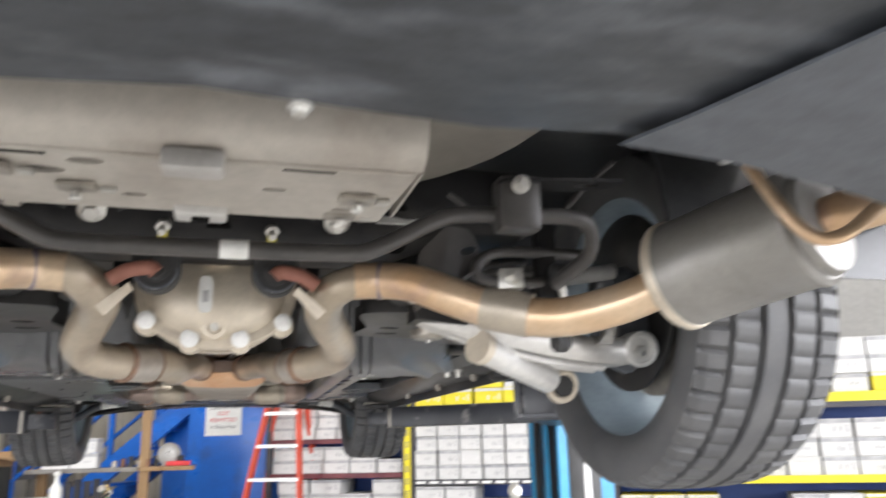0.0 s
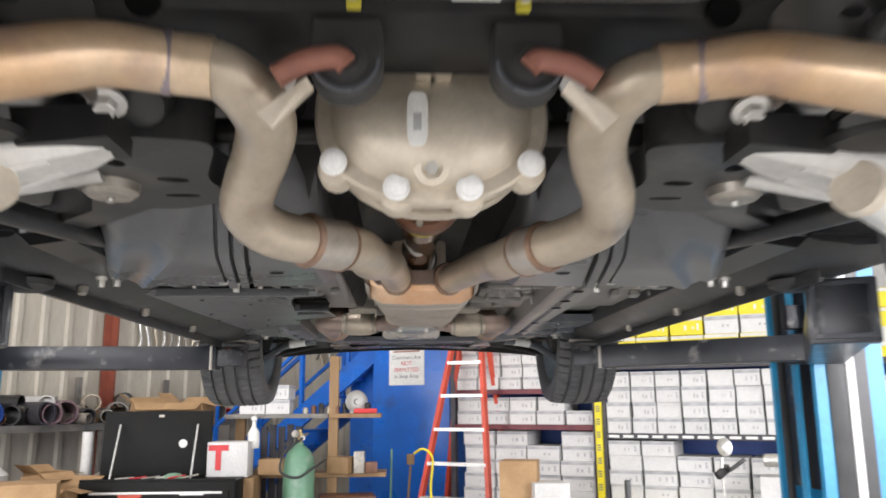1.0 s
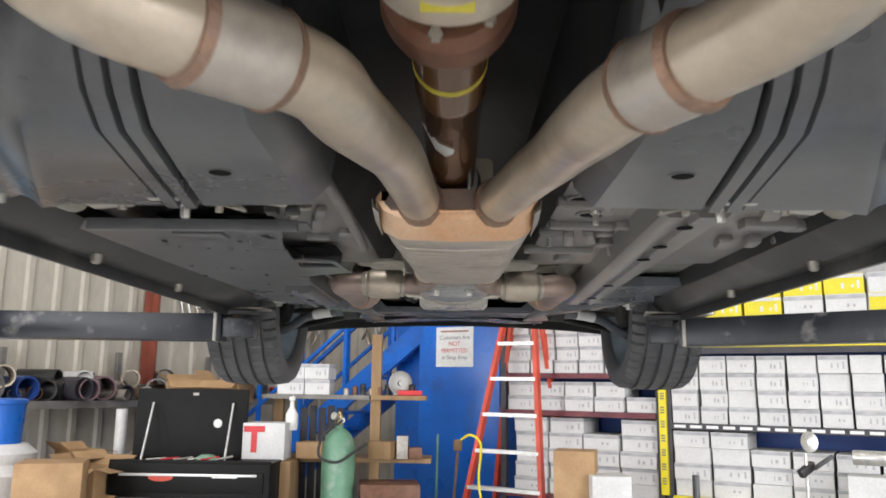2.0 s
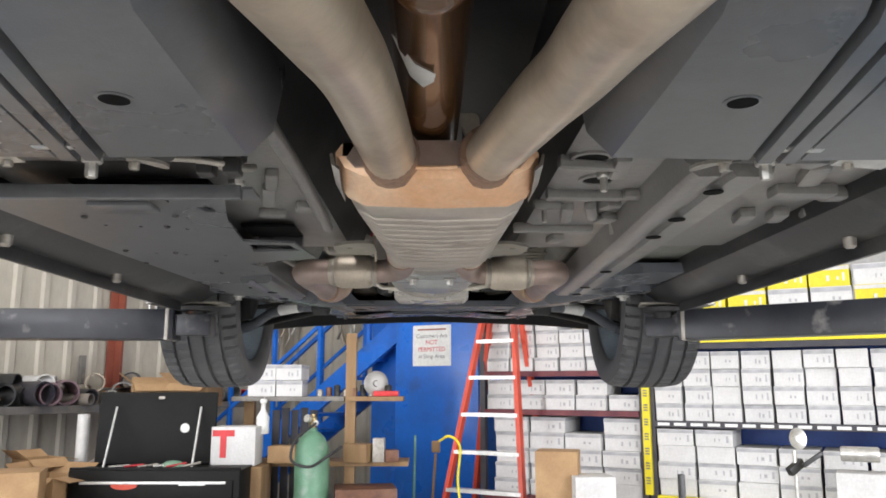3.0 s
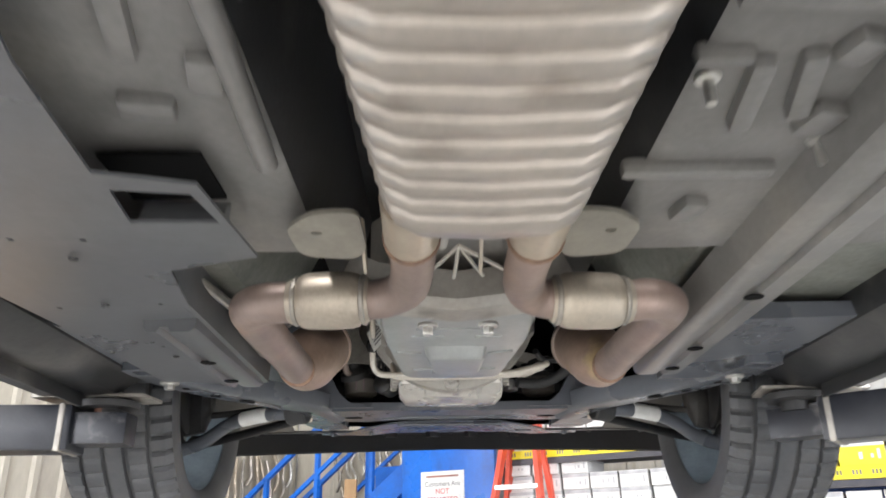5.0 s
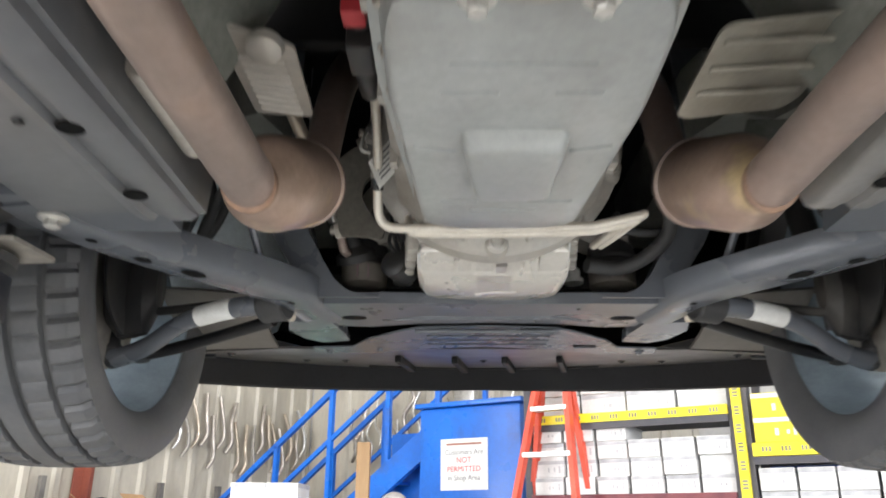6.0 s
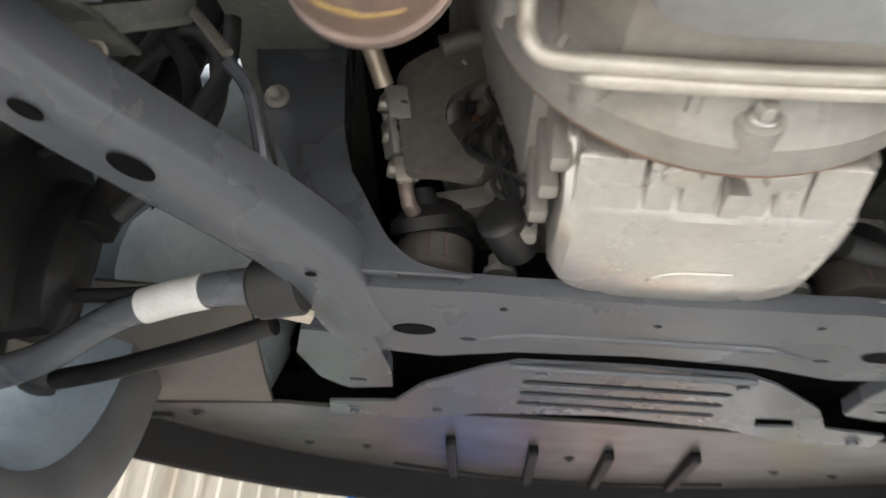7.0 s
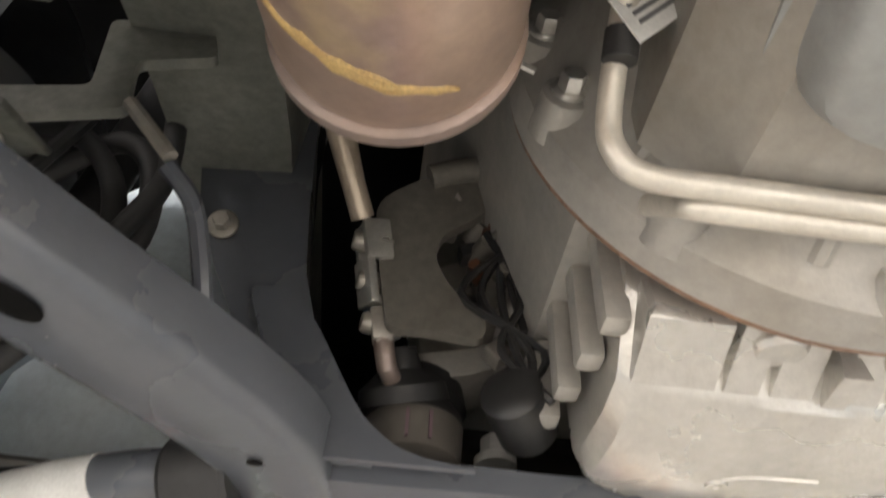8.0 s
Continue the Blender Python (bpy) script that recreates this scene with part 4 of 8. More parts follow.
bar = cpart("sway_bar", tube([(-0.53, 1.20, 1.75), (-0.565, 1.14, 1.785), (-0.55, 1.105, 1.825), (-0.50, 1.10, 1.834), (-0.36, 1.105, 1.83), (-0.31, 1.11, 1.82), (-0.22, 1.12, 1.775), (-0.17, 1.122, 1.767), (0, 1.122, 1.766), (0.17, 1.122, 1.767), (0.22, 1.12, 1.775), (0.31, 1.11, 1.82), (0.36, 1.105, 1.83), (0.50, 1.10, 1.834), (0.55, 1.105, 1.825), (0.565, 1.14, 1.785), (0.53, 1.20, 1.75)], 0.0125, 14, 4), "barpaint", "satin grey rear sway bar")
part("bar_tag", tube([(0.005, 1.122, 1.766), (0.043, 1.122, 1.766)], 0.0137, 16, 1), M["paper"], bar, "white paper tag")
for s in (-1, 1):
    br = part("bar_bracket", box((s * 0.43, 1.095, 1.845), (0.066, 0.05, 0.085), 0.012), M["barpaint"], bar)
    bolt(bar, (s * 0.425, 1.062, 1.868), (0, -1, -0.3), 0.01, 0.016, M["steel"], 0.014)
    part("bracket_plate", plate(round_poly([(0.395, 1.06), (0.60, 1.055), (0.58, 1.1), (0.4, 1.12)], 0.02), [oval(0.54, 1.077, 0.02, 0.01)], 0.004, lambda x, y, h, s=s: (s * x, y, 1.872 + h + (x - 0.4) * 0.05)), M["black"], bar)
    lk = part("drop_link", tube([(s * 0.535, 1.195, 1.765), (s * 0.556, 1.22, 1.72), (s * 0.553, 1.24, 1.65)], 0.007, 10), M["steel"], bar, "bright drop link")
    for q in ((s * 0.537, 1.197, 1.768), (s * 0.553, 1.238, 1.66)):
        part("link_boot", lathe(q, (s, 0, 0), [(-0.014, 0.012), (-0.008, 0.017), (0.008, 0.017), (0.016, 0.01)], 16), M["bush"], lk)
    ul = cpart("upper_link", tube([(s * 0.60, 1.24, 1.812), (s * 0.525, 1.225, 1.808), (s * 0.45, 1.22, 1.805), (s * 0.412, 1.217, 1.79), (s * 0.404, 1.217, 1.768), (s * 0.43, 1.222, 1.757), (s * 0.52, 1.225, 1.757)], 0.0095, 10), "barpaint", "grey bent upper link")
    part("link_post", box((s * 0.53, 1.235, 1.795), (0.034, 0.03, 0.17), 0.006), M["black"], ul)
    wb_ = cpart("web_bracket", plate(round_poly([(0.30, 1.70), (0.345, 1.735), (0.425, 1.79), (0.40, 1.845), (0.36, 1.85), (0.31, 1.80)], 0.012), [oval(0.395, 1.808, 0.016, 0.007, 12, 20)], 0.005, lambda x, z, h, s=s: (s * x, 1.228 - h + 0.1 * (x - 0.3), z)), "barpaint", "grey pressed web bracket")
    part("web_flange", loft([[(s * x, 1.222 + 0.1 * (x - 0.3) - d, z) for d, x, z in ((0, x0, z0), (0.02, x0, z0), (0.02, x0 + 0.004, z0 - 0.004), (0, x0 + 0.004, z0 - 0.004))] for x0, z0 in ((0.345, 1.735), (0.385, 1.762), (0.425, 1.79))]), M["barpaint"], wb_)
    part("spring_seat", lathe((s * 0.475, 1.33, 1.712), (0, 0, 1), [(-0.012, 0.03), (-0.006, 0.064), (0.004, 0.066), (0.008, 0.05)], 24), M["black"], wb_)
    cpart("brake_pipe", tube([(s * 0.60, 1.10, 1.93), (s * 0.565, 1.12, 1.90), (s * 0.53, 1.16, 1.86), (s * 0.47, 1.2, 1.845), (s * 0.42, 1.215, 1.86), (s * 0.36, 1.22, 1.90)], 0.0045, 8), "barpaint", "thin grey brake pipe")
    cpart("camber_link", tube([(s * 0.36, 1.44, 1.80), (s * 0.5, 1.43, 1.80), (s * 0.64, 1.42, 1.81), (s * 0.76, 1.43, 1.83)], 0.016, 12, 3), "arm", "pale camber link")
# differential
cov = [(0.0, 1.664), (0.045, 1.668), (0.092, 1.688), (0.128, 1.722), (0.138, 1.765), (0.135, 1.82), (0.10, 1.86), (0.0, 1.87)]
cov = round_poly(cov + [(-x, z) for x, z in cov[-2:0:-1]], 0.02, 2)
cz = 1.785


def cov_ring(y, k, dz=0.0):
    return [(x * k, y - (1.80 - z) * 0.12, cz + (z - cz) * k + dz) for x, z in cov]


diff = cpart("differential", loft([cov_ring(1.475, 0.97), cov_ring(1.46, 1.0), cov_ring(1.438, 1.0), cov_ring(1.434, 0.975), cov_ring(1.434, 0.86), cov_ring(1.424, 0.82), cov_ring(1.408, 0.72), cov_ring(1.40, 0.6), cov_ring(1.396, 0.3)]), "alu", "beige cast aluminium differential with finned cover")
part("housing", loft([[(x * 0.93, y, z) for x, z in cov] for y in (1.47, 1.5)] + [[(x * k, y, 1.78 + (z - 1.775) * k + dz) for x, z in cov] for y, k, dz in ((1.53, 0.78, -0.004), (1.575, 0.58, -0.012), (1.63, 0.47, -0.018), (1.70, 0.42, -0.02))]), M["alu"], diff)
for x, z in ((-0.112, 1.716), (-0.041, 1.686), (0.041, 1.686), (0.112, 1.716)):
    part("boss", lathe((x, 1.47, z - 0.004), (0, -1, -0.12), [(0, 0.021), (0.042, 0.0195), (0.045, 0.017)], 18), M["alu"], diff)
    b1 = part("cover_bolt", lathe((x, 1.424 - (1.80 - z) * 0.1, z - 0.004), (0, -1, -0.12), [(0, 0.0155), (0.005, 0.0155), (0.006, 0.014), (0.006, 0.0115), (0.013, 0.011), (0.014, 0.009)], 20), M["white"], diff, "white marked cover bolt")
part("drain_boss", lathe((-0.002, 1.408, 1.702), (0, -1, -0.2), [(0, 0.022), (0.016, 0.02), (0.018, 0.012), (0.012, 0.011)], 22), M["alu"], diff)
part("drain_plug", lathe((-0.002, 1.392, 1.699), (0, -1, -0.2), [(0, 0.008), (0.004, 0.0075)], 6), M["steel"], diff)
part("label_sticker", loft([[(-0.018 + 0.0115 * x, 1.380 + y, 1.752 + 0.031 * z) for x, z in round_poly([(-1, -1), (1, -1), (1, 1), (-1, 1)], 0.6)] for y in (0, 0.003)]), M["paper"], diff, "white oval sticker")
part("sticker_print", box((-0.018, 1.3795, 1.748), (0.009, 0.001, 0.02), 0), M["fadedink"], diff)
for x in (-0.012, 0.0):
    part("rib", box((x + 0.006, 1.398, 1.83), (0.03, 0.02, 0.05), 0.006), M["alu"], diff)
part("cover_ridge", tube([(-0.105, 1.424, 1.775), (-0.095, 1.418, 1.74), (-0.07, 1.412, 1.715), (-0.03, 1.404, 1.702), (0.03, 1.404, 1.702), (0.07, 1.412, 1.715), (0.095, 1.418, 1.74), (0.105, 1.424, 1.775)], 0.007, 8), M["alu"], diff)
pin = cpart("pinion_flange", lathe((0, 1.705, 1.752), (0, 1, 0.06), [(0, 0.045), (0.008, 0.054), (0.03, 0.057), (0.045, 0.054), (0.055, 0.036), (0.075, 0.034)], 28), "rust", "rust brown pinion flange")
for i in range(6):
    q = math.pi * 2 * i / 6 + 0.3
    bolt(pin, (0.043 * math.cos(q), 1.712, 1.752 + 0.043 * math.sin(q)), (0, -1, 0), 0.006, 0.01, M["wornsteel"])
part("chalk_mark", box((0.0, 1.665, 1.713), (0.04, 0.012, 0.002), 0, rx=-20), M["yellowmark"], pin)
sh = cpart("drive_shaft", lathe((0, 1.77, 1.756), (0, 1, 0.055), [(0, 0.033), (0.01, 0.037), (0.16, 0.037), (0.165, 0.0385), (0.175, 0.0385), (0.18, 0.037), (0.66, 0.037), (0.67, 0.042), (0.69, 0.042), (0.70, 0.03), (0.78, 0.03)], 28), "shaft", "brown lacquered drive shaft")
part("shaft_collar", lathe((0, 2.425, 1.792), (0, 1, 0.055), [(0, 0.038), (0.003, 0.044), (0.012, 0.044), (0.015, 0.039)], 32), M["steel"], sh, "bright collar")
part("torn_label", loft([[(x + h, 2.085 + y, 1.7335 + 0.055 * y + 0.0375 - math.sqrt(0.0378 ** 2 - x * x) + 0.0005 - h) for x, y in ((-0.035, -0.05), (-0.015, -0.03), (0.004, -0.012), (0.002, 0.01), (-0.008, 0.028), (-0.02, 0.01))] for h in (0, 0.001)]), M["paper"], sh, "torn white paper label")
part("chalk_ring", lathe((0, 1.86, 1.761), (0, 1, 0.055), [(0, 0.0377), (0.012, 0.0377)], 28), M["yellowmark"], sh)
cb = cpart("centre_bearing", plate(round_poly([(-0.068, -0.055), (0.068, -0.055), (0.068, 0.05), (-0.068, 0.05)], 0.012), [oval(0, 0.006, 0.047, 0.047, 20), oval(-0.05, -0.04, 0.01, 0.008, 8), oval(0.05, -0.04, 0.01, 0.008, 8)], 0.012, lambda x, z, h: (x + 0.005, 2.50 + h, 1.80 + z)), "alu", "pale centre bearing bracket")
part("bearing_rubber", lathe((0.005, 2.49, 1.806), (0, 1, 0), [(0, 0.042), (0.03, 0.046)], 20), M["bush"], cb)
# rear subframe sides with arms
for s in (-1, 1):
    pl = plate(round_poly([(0.24, 1.40), (0.40, 1.38), (0.47, 1.45), (0.46, 1.58), (0.44, 1.66), (0.36, 1.68), (0.26, 1.62), (0.28, 1.52)], 0.03), [oval(0.322, 1.525, 0.02, 0.011, 12, 10 * s), oval(0.33, 1.60, 0.024, 0.007, 12), oval(0.37, 1.46, 0.012, 0.012, 10)], 0.05, lambda x, y, h, s=s: (s * x, y, 1.722 + h + 0.12 * max(0, 1.46 - y)))
    sf = cpart("subframe_side", pl, "coating", "dark pressed rear subframe side")
    part("bush_shell", lathe((s * 0.405, 1.545, 1.722), (0, 0, -1), [(0, 0.036), (0.012, 0.034), (0.018, 0.027)], 22), M["wornsteel"], sf, "dull bush with steel washer")
    part("bush_pin", lathe((s * 0.405, 1.545, 1.703), (0, 0, -1), [(0, 0.006), (0.006, 0.005)], 8), M["steel"], sf)
    cpart("subframe_leg", loft([[(s * x, y, z) for x, z in ((xa, 1.73), (xa + 0.09, 1.725), (xa + 0.1, 1.78), (xa - 0.01, 1.79))] for y, xa in ((1.60, 0.36), (1.70, 0.40), (1.80, 0.50), (1.86, 0.58))]), "coating", "dark subframe leg to the body mount")
    cpart("subframe_cup", lathe((s * 0.33, 1.36, 1.775), (0, -0.4, -1), [(-0.03, 0.05), (0, 0.052), (0.02, 0.045), (0.024, 0.02)], 24), "coating", "dark pressed cup")
    bolt(car, (s * 0.335, 1.335, 1.75), (0, -0.5, -1), 0.012, 0.016, M["arm"], 0.02)
    cpart("bush_bracket", loft([[(s * x, y, z) for x, z in ((0.33, 1.71), (0.42, 1.70), (0.43, 1.74), (0.33, 1.745))] for y in (1.33, 1.40)]), "black", "black arm bracket")
    # lower arm
    rings = []
    for x, y, z, w, h in ((0.335, 1.375, 1.722, 0.018, 0.014), (0.37, 1.38, 1.716, 0.036, 0.024), (0.45, 1.375, 1.698, 0.046, 0.03), (0.55, 1.38, 1.678, 0.052, 0.033), (0.66, 1.395, 1.664, 0.054, 0.034), (0.74, 1.41, 1.664, 0.046, 0.036), (0.80, 1.42, 1.672, 0.03, 0.032), (0.82, 1.42, 1.674, 0.014, 0.018)):
        rings.append([(s * x, y + w * math.cos(q), z + h * math.sin(q) * (1.0 if abs(math.cos(q)) > 0.4 else 0.75)) for q in (2 * math.pi * i / 16 for i in range(16))])
    la = cpart("rear_lower_arm", loft(rings), "arm", "pale forged aluminium rear lower arm")
    bolt(la, (s * 0.775, 1.385, 1.665), (0, -1, -0.2), 0.013, 0.02, M["steel"], 0.022)
    sk = cpart("shock_absorber", tube([(s * 0.445, 1.335, 1.662), (s * 0.56, 1.40, 1.629), (s * 0.61, 1.43, 1.615)], 0.026, 18, 2), "arm", "pale shock absorber body")
    ringp = [(s * 0.642 + 0.026 * math.cos(q), 1.44 - 0.008 * math.sin(q), 1.603 + 0.026 * math.sin(q)) for q in (2 * math.pi * i / 20 for i in range(21))]
    part("eye_ring", tube(ringp, 0.007, 8, 1, cap=False), M["alu"], sk, "cast eye ring")
    part("shock_collar", tube([(s * 0.438, 1.331, 1.664), (s * 0.452, 1.339, 1.66)], 0.0295, 20, 1), M["alu"], sk)
    part("arm_clevis", loft([[(s * x, y, z) for x, z in ((0.672, 1.672), (0.70, 1.672), (0.712, 1.722), (0.70, 1.728), (0.688, 1.69))] for y in (1.335, 1.36)]), M["arm"], la, "pale hooked clevis")
    part("arm_cup", lathe((s * 0.775, 1.375, 1.668), (0, -1, -0.2), [(-0.03, 0.03), (0.0, 0.034), (0.01, 0.034), (0.012, 0.026), (0.004, 0.024)], 22), M["arm"], la)
    for e in (-0.02, 0.02):
        part("arm_rib", tube([(s * 0.40, 1.378 + e, 1.694), (s * 0.55, 1.378 + e * 1.3, 1.646), (s * 0.70, 1.40 + e, 1.632)], 0.006, 8, 4), M["arm"], la)
    part("shock_bush", lathe((s * 0.642, 1.43, 1.603), (0, 1, 0.2), [(0, 0.02), (0.025, 0.02)], 14), M["bush"], sk)
    cpart("toe_link", tube([(s * 0.40, 1.50, 1.725), (s * 0.55, 1.50, 1.70), (s * 0.70, 1.50, 1.69)], 0.014, 12, 2), "arm", "pale toe link")
    cpart("rear_knuckle", loft([[(s * x, 1.47 + w * math.cos(q), 1.74 + 1.6 * w * math.sin(q)) for q in (2 * math.pi * i / 14 for i in range(14))] for x, w in ((0.74, 0.03), (0.76, 0.06), (0.80, 0.07), (0.85, 0.05))]), "subframe", "dark rear knuckle")
    helix = [(s * 0.475 + 0.052 * math.cos(q), 1.33 + 0.052 * math.sin(q), 1.715 + 0.2 * q / 25.1) for q in (i * math.pi / 7 for i in range(57))]
    cpart("coil_spring", tube(helix, 0.0075, 8, 1), "black", "black rear coil spring")
    cpart("trailing_arm", tube([(s * 0.56, 1.96, 1.74), (s * 0.58, 1.8, 1.725), (s * 0.63, 1.62, 1.72)], 0.02, 12), "coating", "dark trailing arm")
    cpart("half_shaft", tube([(s * 0.13, 1.56, 1.80), (s * 0.25, 1.56, 1.80), (s * 0.66, 1.55, 1.79)], 0.017, 14, 2), "black", "black half shaft")

# heat shield plate behind the axle
pl = plate(round_poly([(-0.20, 0.745), (0.197, 0.742), (0.19, 0.80), (0.18, 0.893), (-0.205, 0.888), (-0.215, 0.83)], 0.008), [oval(-0.11, 0.775, 0.016, 0.007), oval(-0.075, 0.85, 0.012, 0.005), oval(0.06, 0.815, 0.012, 0.005), oval(0.135, 0.86, 0.012, 0.005), oval(-0.15, 0.80, 0.02, 0.008)], 0.004, lambda x, y, h: (x, y, 1.758 - (y - 0.745) * 0.07 + h))
hs = cpart("heat_shield", pl, "shield", "pale metal heat shield with bolted clips")
part("shield_face", loft([[(x, y, z) for y, z in ((0.745, 1.7565), (0.736, 1.758), (0.727, 1.764), (0.719, 1.778), (0.712, 1.80), (0.708, 1.83), (0.712, 1.83), (0.725, 1.78), (0.745, 1.762))] for x in (-0.245, -0.12, 0.0, 0.12, 0.197)]), M["shield"], hs)
part("shield_side", loft([[(x, y, z) for x, z in ((0.194, 1.753), (0.198, 1.755), (0.204, 1.85), (0.2, 1.85))] for y in (0.745, 0.89)]), M["shield"], hs)
for x, y in ((-0.015, 0.755), (-0.012, 0.888)):
    part("shield_tab", box((x, y - 0.012 * (y < 0.8), 1.749), (0.055, 0.034, 0.02), 0.006), M["arm"], hs)
# slots drawn as near-black slabs, with colour giving their shade
for x, y, w, d in ((-0.165, 0.758, 0.05, 0.012), (0.09, 0.757, 0.05, 0.012)):
    part("shield_slot_patch", box((x, y, 1.7565), (w, d, 0.003), 0.001), M["dark"], hs)
part("shield_bead", tube([(-0.205, 0.752, 1.757), (-0.1, 0.752, 1.7565), (0.1, 0.752, 1.7565), (0.19, 0.752, 1.757)], 0.003, 8, 1), M["shield"], hs)
part("tab_slot_patch", box((-0.012, 0.884, 1.7375), (0.018, 0.012, 0.003), 0), M["dark"], hs)
for x, y in ((-0.125, 0.83), (0.145, 0.82), (0.135, 0.88), (-0.19, 0.79)):
    part("clip", box((x, y, 1.749), (0.035, 0.022, 0.006), 0.002), M["wornsteel"], hs)
    bolt(hs, (x, y, 1.747), (0, 0, -1), 0.006, 0.012, M["steel"])
    part("clip", box((x + 0.028, y + 0.006, 1.7495), (0.014, 0.012, 0.004), 0.001), M["steel"], hs)
# hoses in the left corner
for pts, r in (([(-0.335, 0.93, 1.90), (-0.321, 0.95, 1.848), (-0.312, 0.955, 1.816), (-0.285, 0.957, 1.803), (-0.235, 0.957, 1.805), (-0.19, 0.98, 1.83)], 0.0105), ([(-0.30, 0.93, 1.90), (-0.284, 0.95, 1.85), (-0.266, 0.957, 1.80), (-0.248, 0.965, 1.782), (-0.215, 0.97, 1.78), (-0.16, 0.99, 1.80)], 0.0105), ([(-0.27, 0.90, 1.90), (-0.258, 0.93, 1.84), (-0.247, 0.945, 1.815), (-0.22, 0.95, 1.80)], 0.008), ([(-0.42, 0.95, 1.80), (-0.36, 0.97, 1.79), (-0.31, 0.98, 1.785), (-0.25, 1.0, 1.80)], 0.007)):
    hs_ = cpart("hose", tube(pts, r, 12), "barpaint", "grey black fuel hose")
    part("hose_clamp", tube([Vector(pts[-2]) + Vector((-0.008, 0, 0)), Vector(pts[-2]) + Vector((0.008, 0, 0))], r + 0.002, 14, 1), M["wornsteel"], hs_)

# --- gearbox, engine and front subframe ---
def ring_xz(y, pts):
    return [(x, y, z) for x, z in pts]


case = [(-0.11, 1.775), (0.11, 1.775), (0.15, 1.82), (0.15, 1.95), (0.1, 2.0), (-0.1, 2.0), (-0.15, 1.95), (-0.15, 1.82)]
gear = cpart("gearbox", loft([ring_xz(y, [(x * k, 1.88 + (z - 1.88) * k) for x, z in case]) for y, k in ((3.05, 0.45), (3.2, 0.55), (3.36, 0.75), (3.45, 1.0), (3.88, 1.02), (3.96, 1.03))]), "gearbox", "grey cast automatic gearbox")
part("bell_housing", lathe((0, 3.90, 1.952), (0, 1, 0), [(0, 0.16), (0.05, 0.182), (0.085, 0.198), (0.092, 0.206), (0.098, 0.213), (0.128, 0.2145), (0.131, 0.212)], 64), M["gearbox"], gear, "curved bell housing flange")
part("gasket_line", lathe((0, 4.028, 1.952), (0, 1, 0), [(0, 0.2125), (0.006, 0.2125)], 64), M["seam"], gear)
for a in (-90, -128, -52, -160, -20, 180, 0):
    q = radians(a)
    c = Vector((0.197 * math.cos(q), 3.99, 1.952 + 0.197 * math.sin(q)))
    part("bolt_boss", lathe(c, (0, -1, 0), [(-0.02, 0.021), (0.012, 0.018), (0.014, 0.014)], 16), M["gearbox"], gear)
    bolt(gear, c + Vector((0, -0.012, 0)), (0, -1, 0), 0.009, 0.016, M["steel"], 0.013)
# pressed ribs of the bell
for a in (-105, -75, -140, -40):
    q = radians(a)
    p0, p1 = Vector((0.15 * math.cos(q), 3.90, 1.952 + 0.15 * math.sin(q))), Vector((0.195 * math.cos(q), 3.985, 1.952 + 0.195 * math.sin(q)))
    part("rib", tube([p0, (p0 + p1) / 2 + Vector((0, 0, -0.003)), p1], 0.007, 8, 2), M["gearbox"], gear)
# pan: moulded tray with ribs and a raised block
po = round_poly([(-0.118, 3.37), (0.12, 3.37), (0.136, 3.43), (0.138, 3.56), (0.108, 3.885), (0.06, 3.90), (-0.06, 3.90), (-0.112, 3.885), (-0.134, 3.56), (-0.132, 3.43)], 0.025, 4)
pc = Vector((0.003, 3.63))


def pan_ring(k, z):
    return [(pc.x + (x - pc.x) * (1 - k / 0.12), pc.y + (y - pc.y) * (1 - k / 0.25), z) for x, y in po]


tray = part("oil_tray", loft([pan_ring(-0.012, 1.80), pan_ring(-0.012, 1.787), pan_ring(-0.003, 1.785), pan_ring(0, 1.762), pan_ring(0.003, 1.75), pan_ring(0.009, 1.745), pan_ring(0.05, 1.744)]), M["pan"], gear, "grey moulded gearbox oil tray")
bump = round_poly([(-0.056, 3.60), (0.058, 3.60), (0.052, 3.745), (-0.04, 3.745)], 0.018, 4)
part("tray_block", loft([[(x * k + 0.001, 3.665 + (y - 3.665) * k, z) for x, y in bump] for k, z in ((1.1, 1.746), (1.05, 1.736), (0.99, 1.726), (0.93, 1.7225), (0.85, 1.7215))]), M["pan"], tray)
for x, y, l, rz in ((-0.088, 3.64, 0.05, 15), (0.09, 3.64, 0.05, -15), (-0.06, 3.79, 0.05, 0), (0.06, 3.79, 0.06, 0), (0.0, 3.82, 0.09, 0), (-0.05, 3.52, 0.06, 0), (0.06, 3.52, 0.05, 0), (0.0, 3.47, 0.14, 0)):
    part("tray_rib", box((x, y, 1.744), (l, 0.008, 0.006), 0.0025, rz=rz), M["pan"], tray)
for s in (-1, 1):
    for y in (3.42, 3.50, 3.58, 3.66, 3.74, 3.82):
        x = 0.133 - max(0, (y - 3.56)) * 0.07
        bolt(tray, (s * x, y, 1.787), (0, 0, -1), 0.006, 0.012, M["wornsteel"], 0.009)
    for y in (3.45, 3.62, 3.79):
        part("case_rib", box((s * 0.148, y, 1.83), (0.012, 0.02, 0.07), 0.004), M["gearbox"], gear)
# gearbox support beam
sup = cpart("gearbox_support", loft([[(x, y, z) for y, z in ((3.27, 1.735 + dz), (3.285, 1.722 + dz), (3.35, 1.722 + dz), (3.365, 1.74 + dz), (3.365, 1.78 + dz), (3.27, 1.78 + dz))] for x, dz in ((-0.19, 0.055), (-0.16, 0.035), (-0.12, 0.014), (0, 0.0), (0.12, 0.014), (0.16, 0.035), (0.19, 0.055))]), "gearbox", "brown grey gearbox support beam")
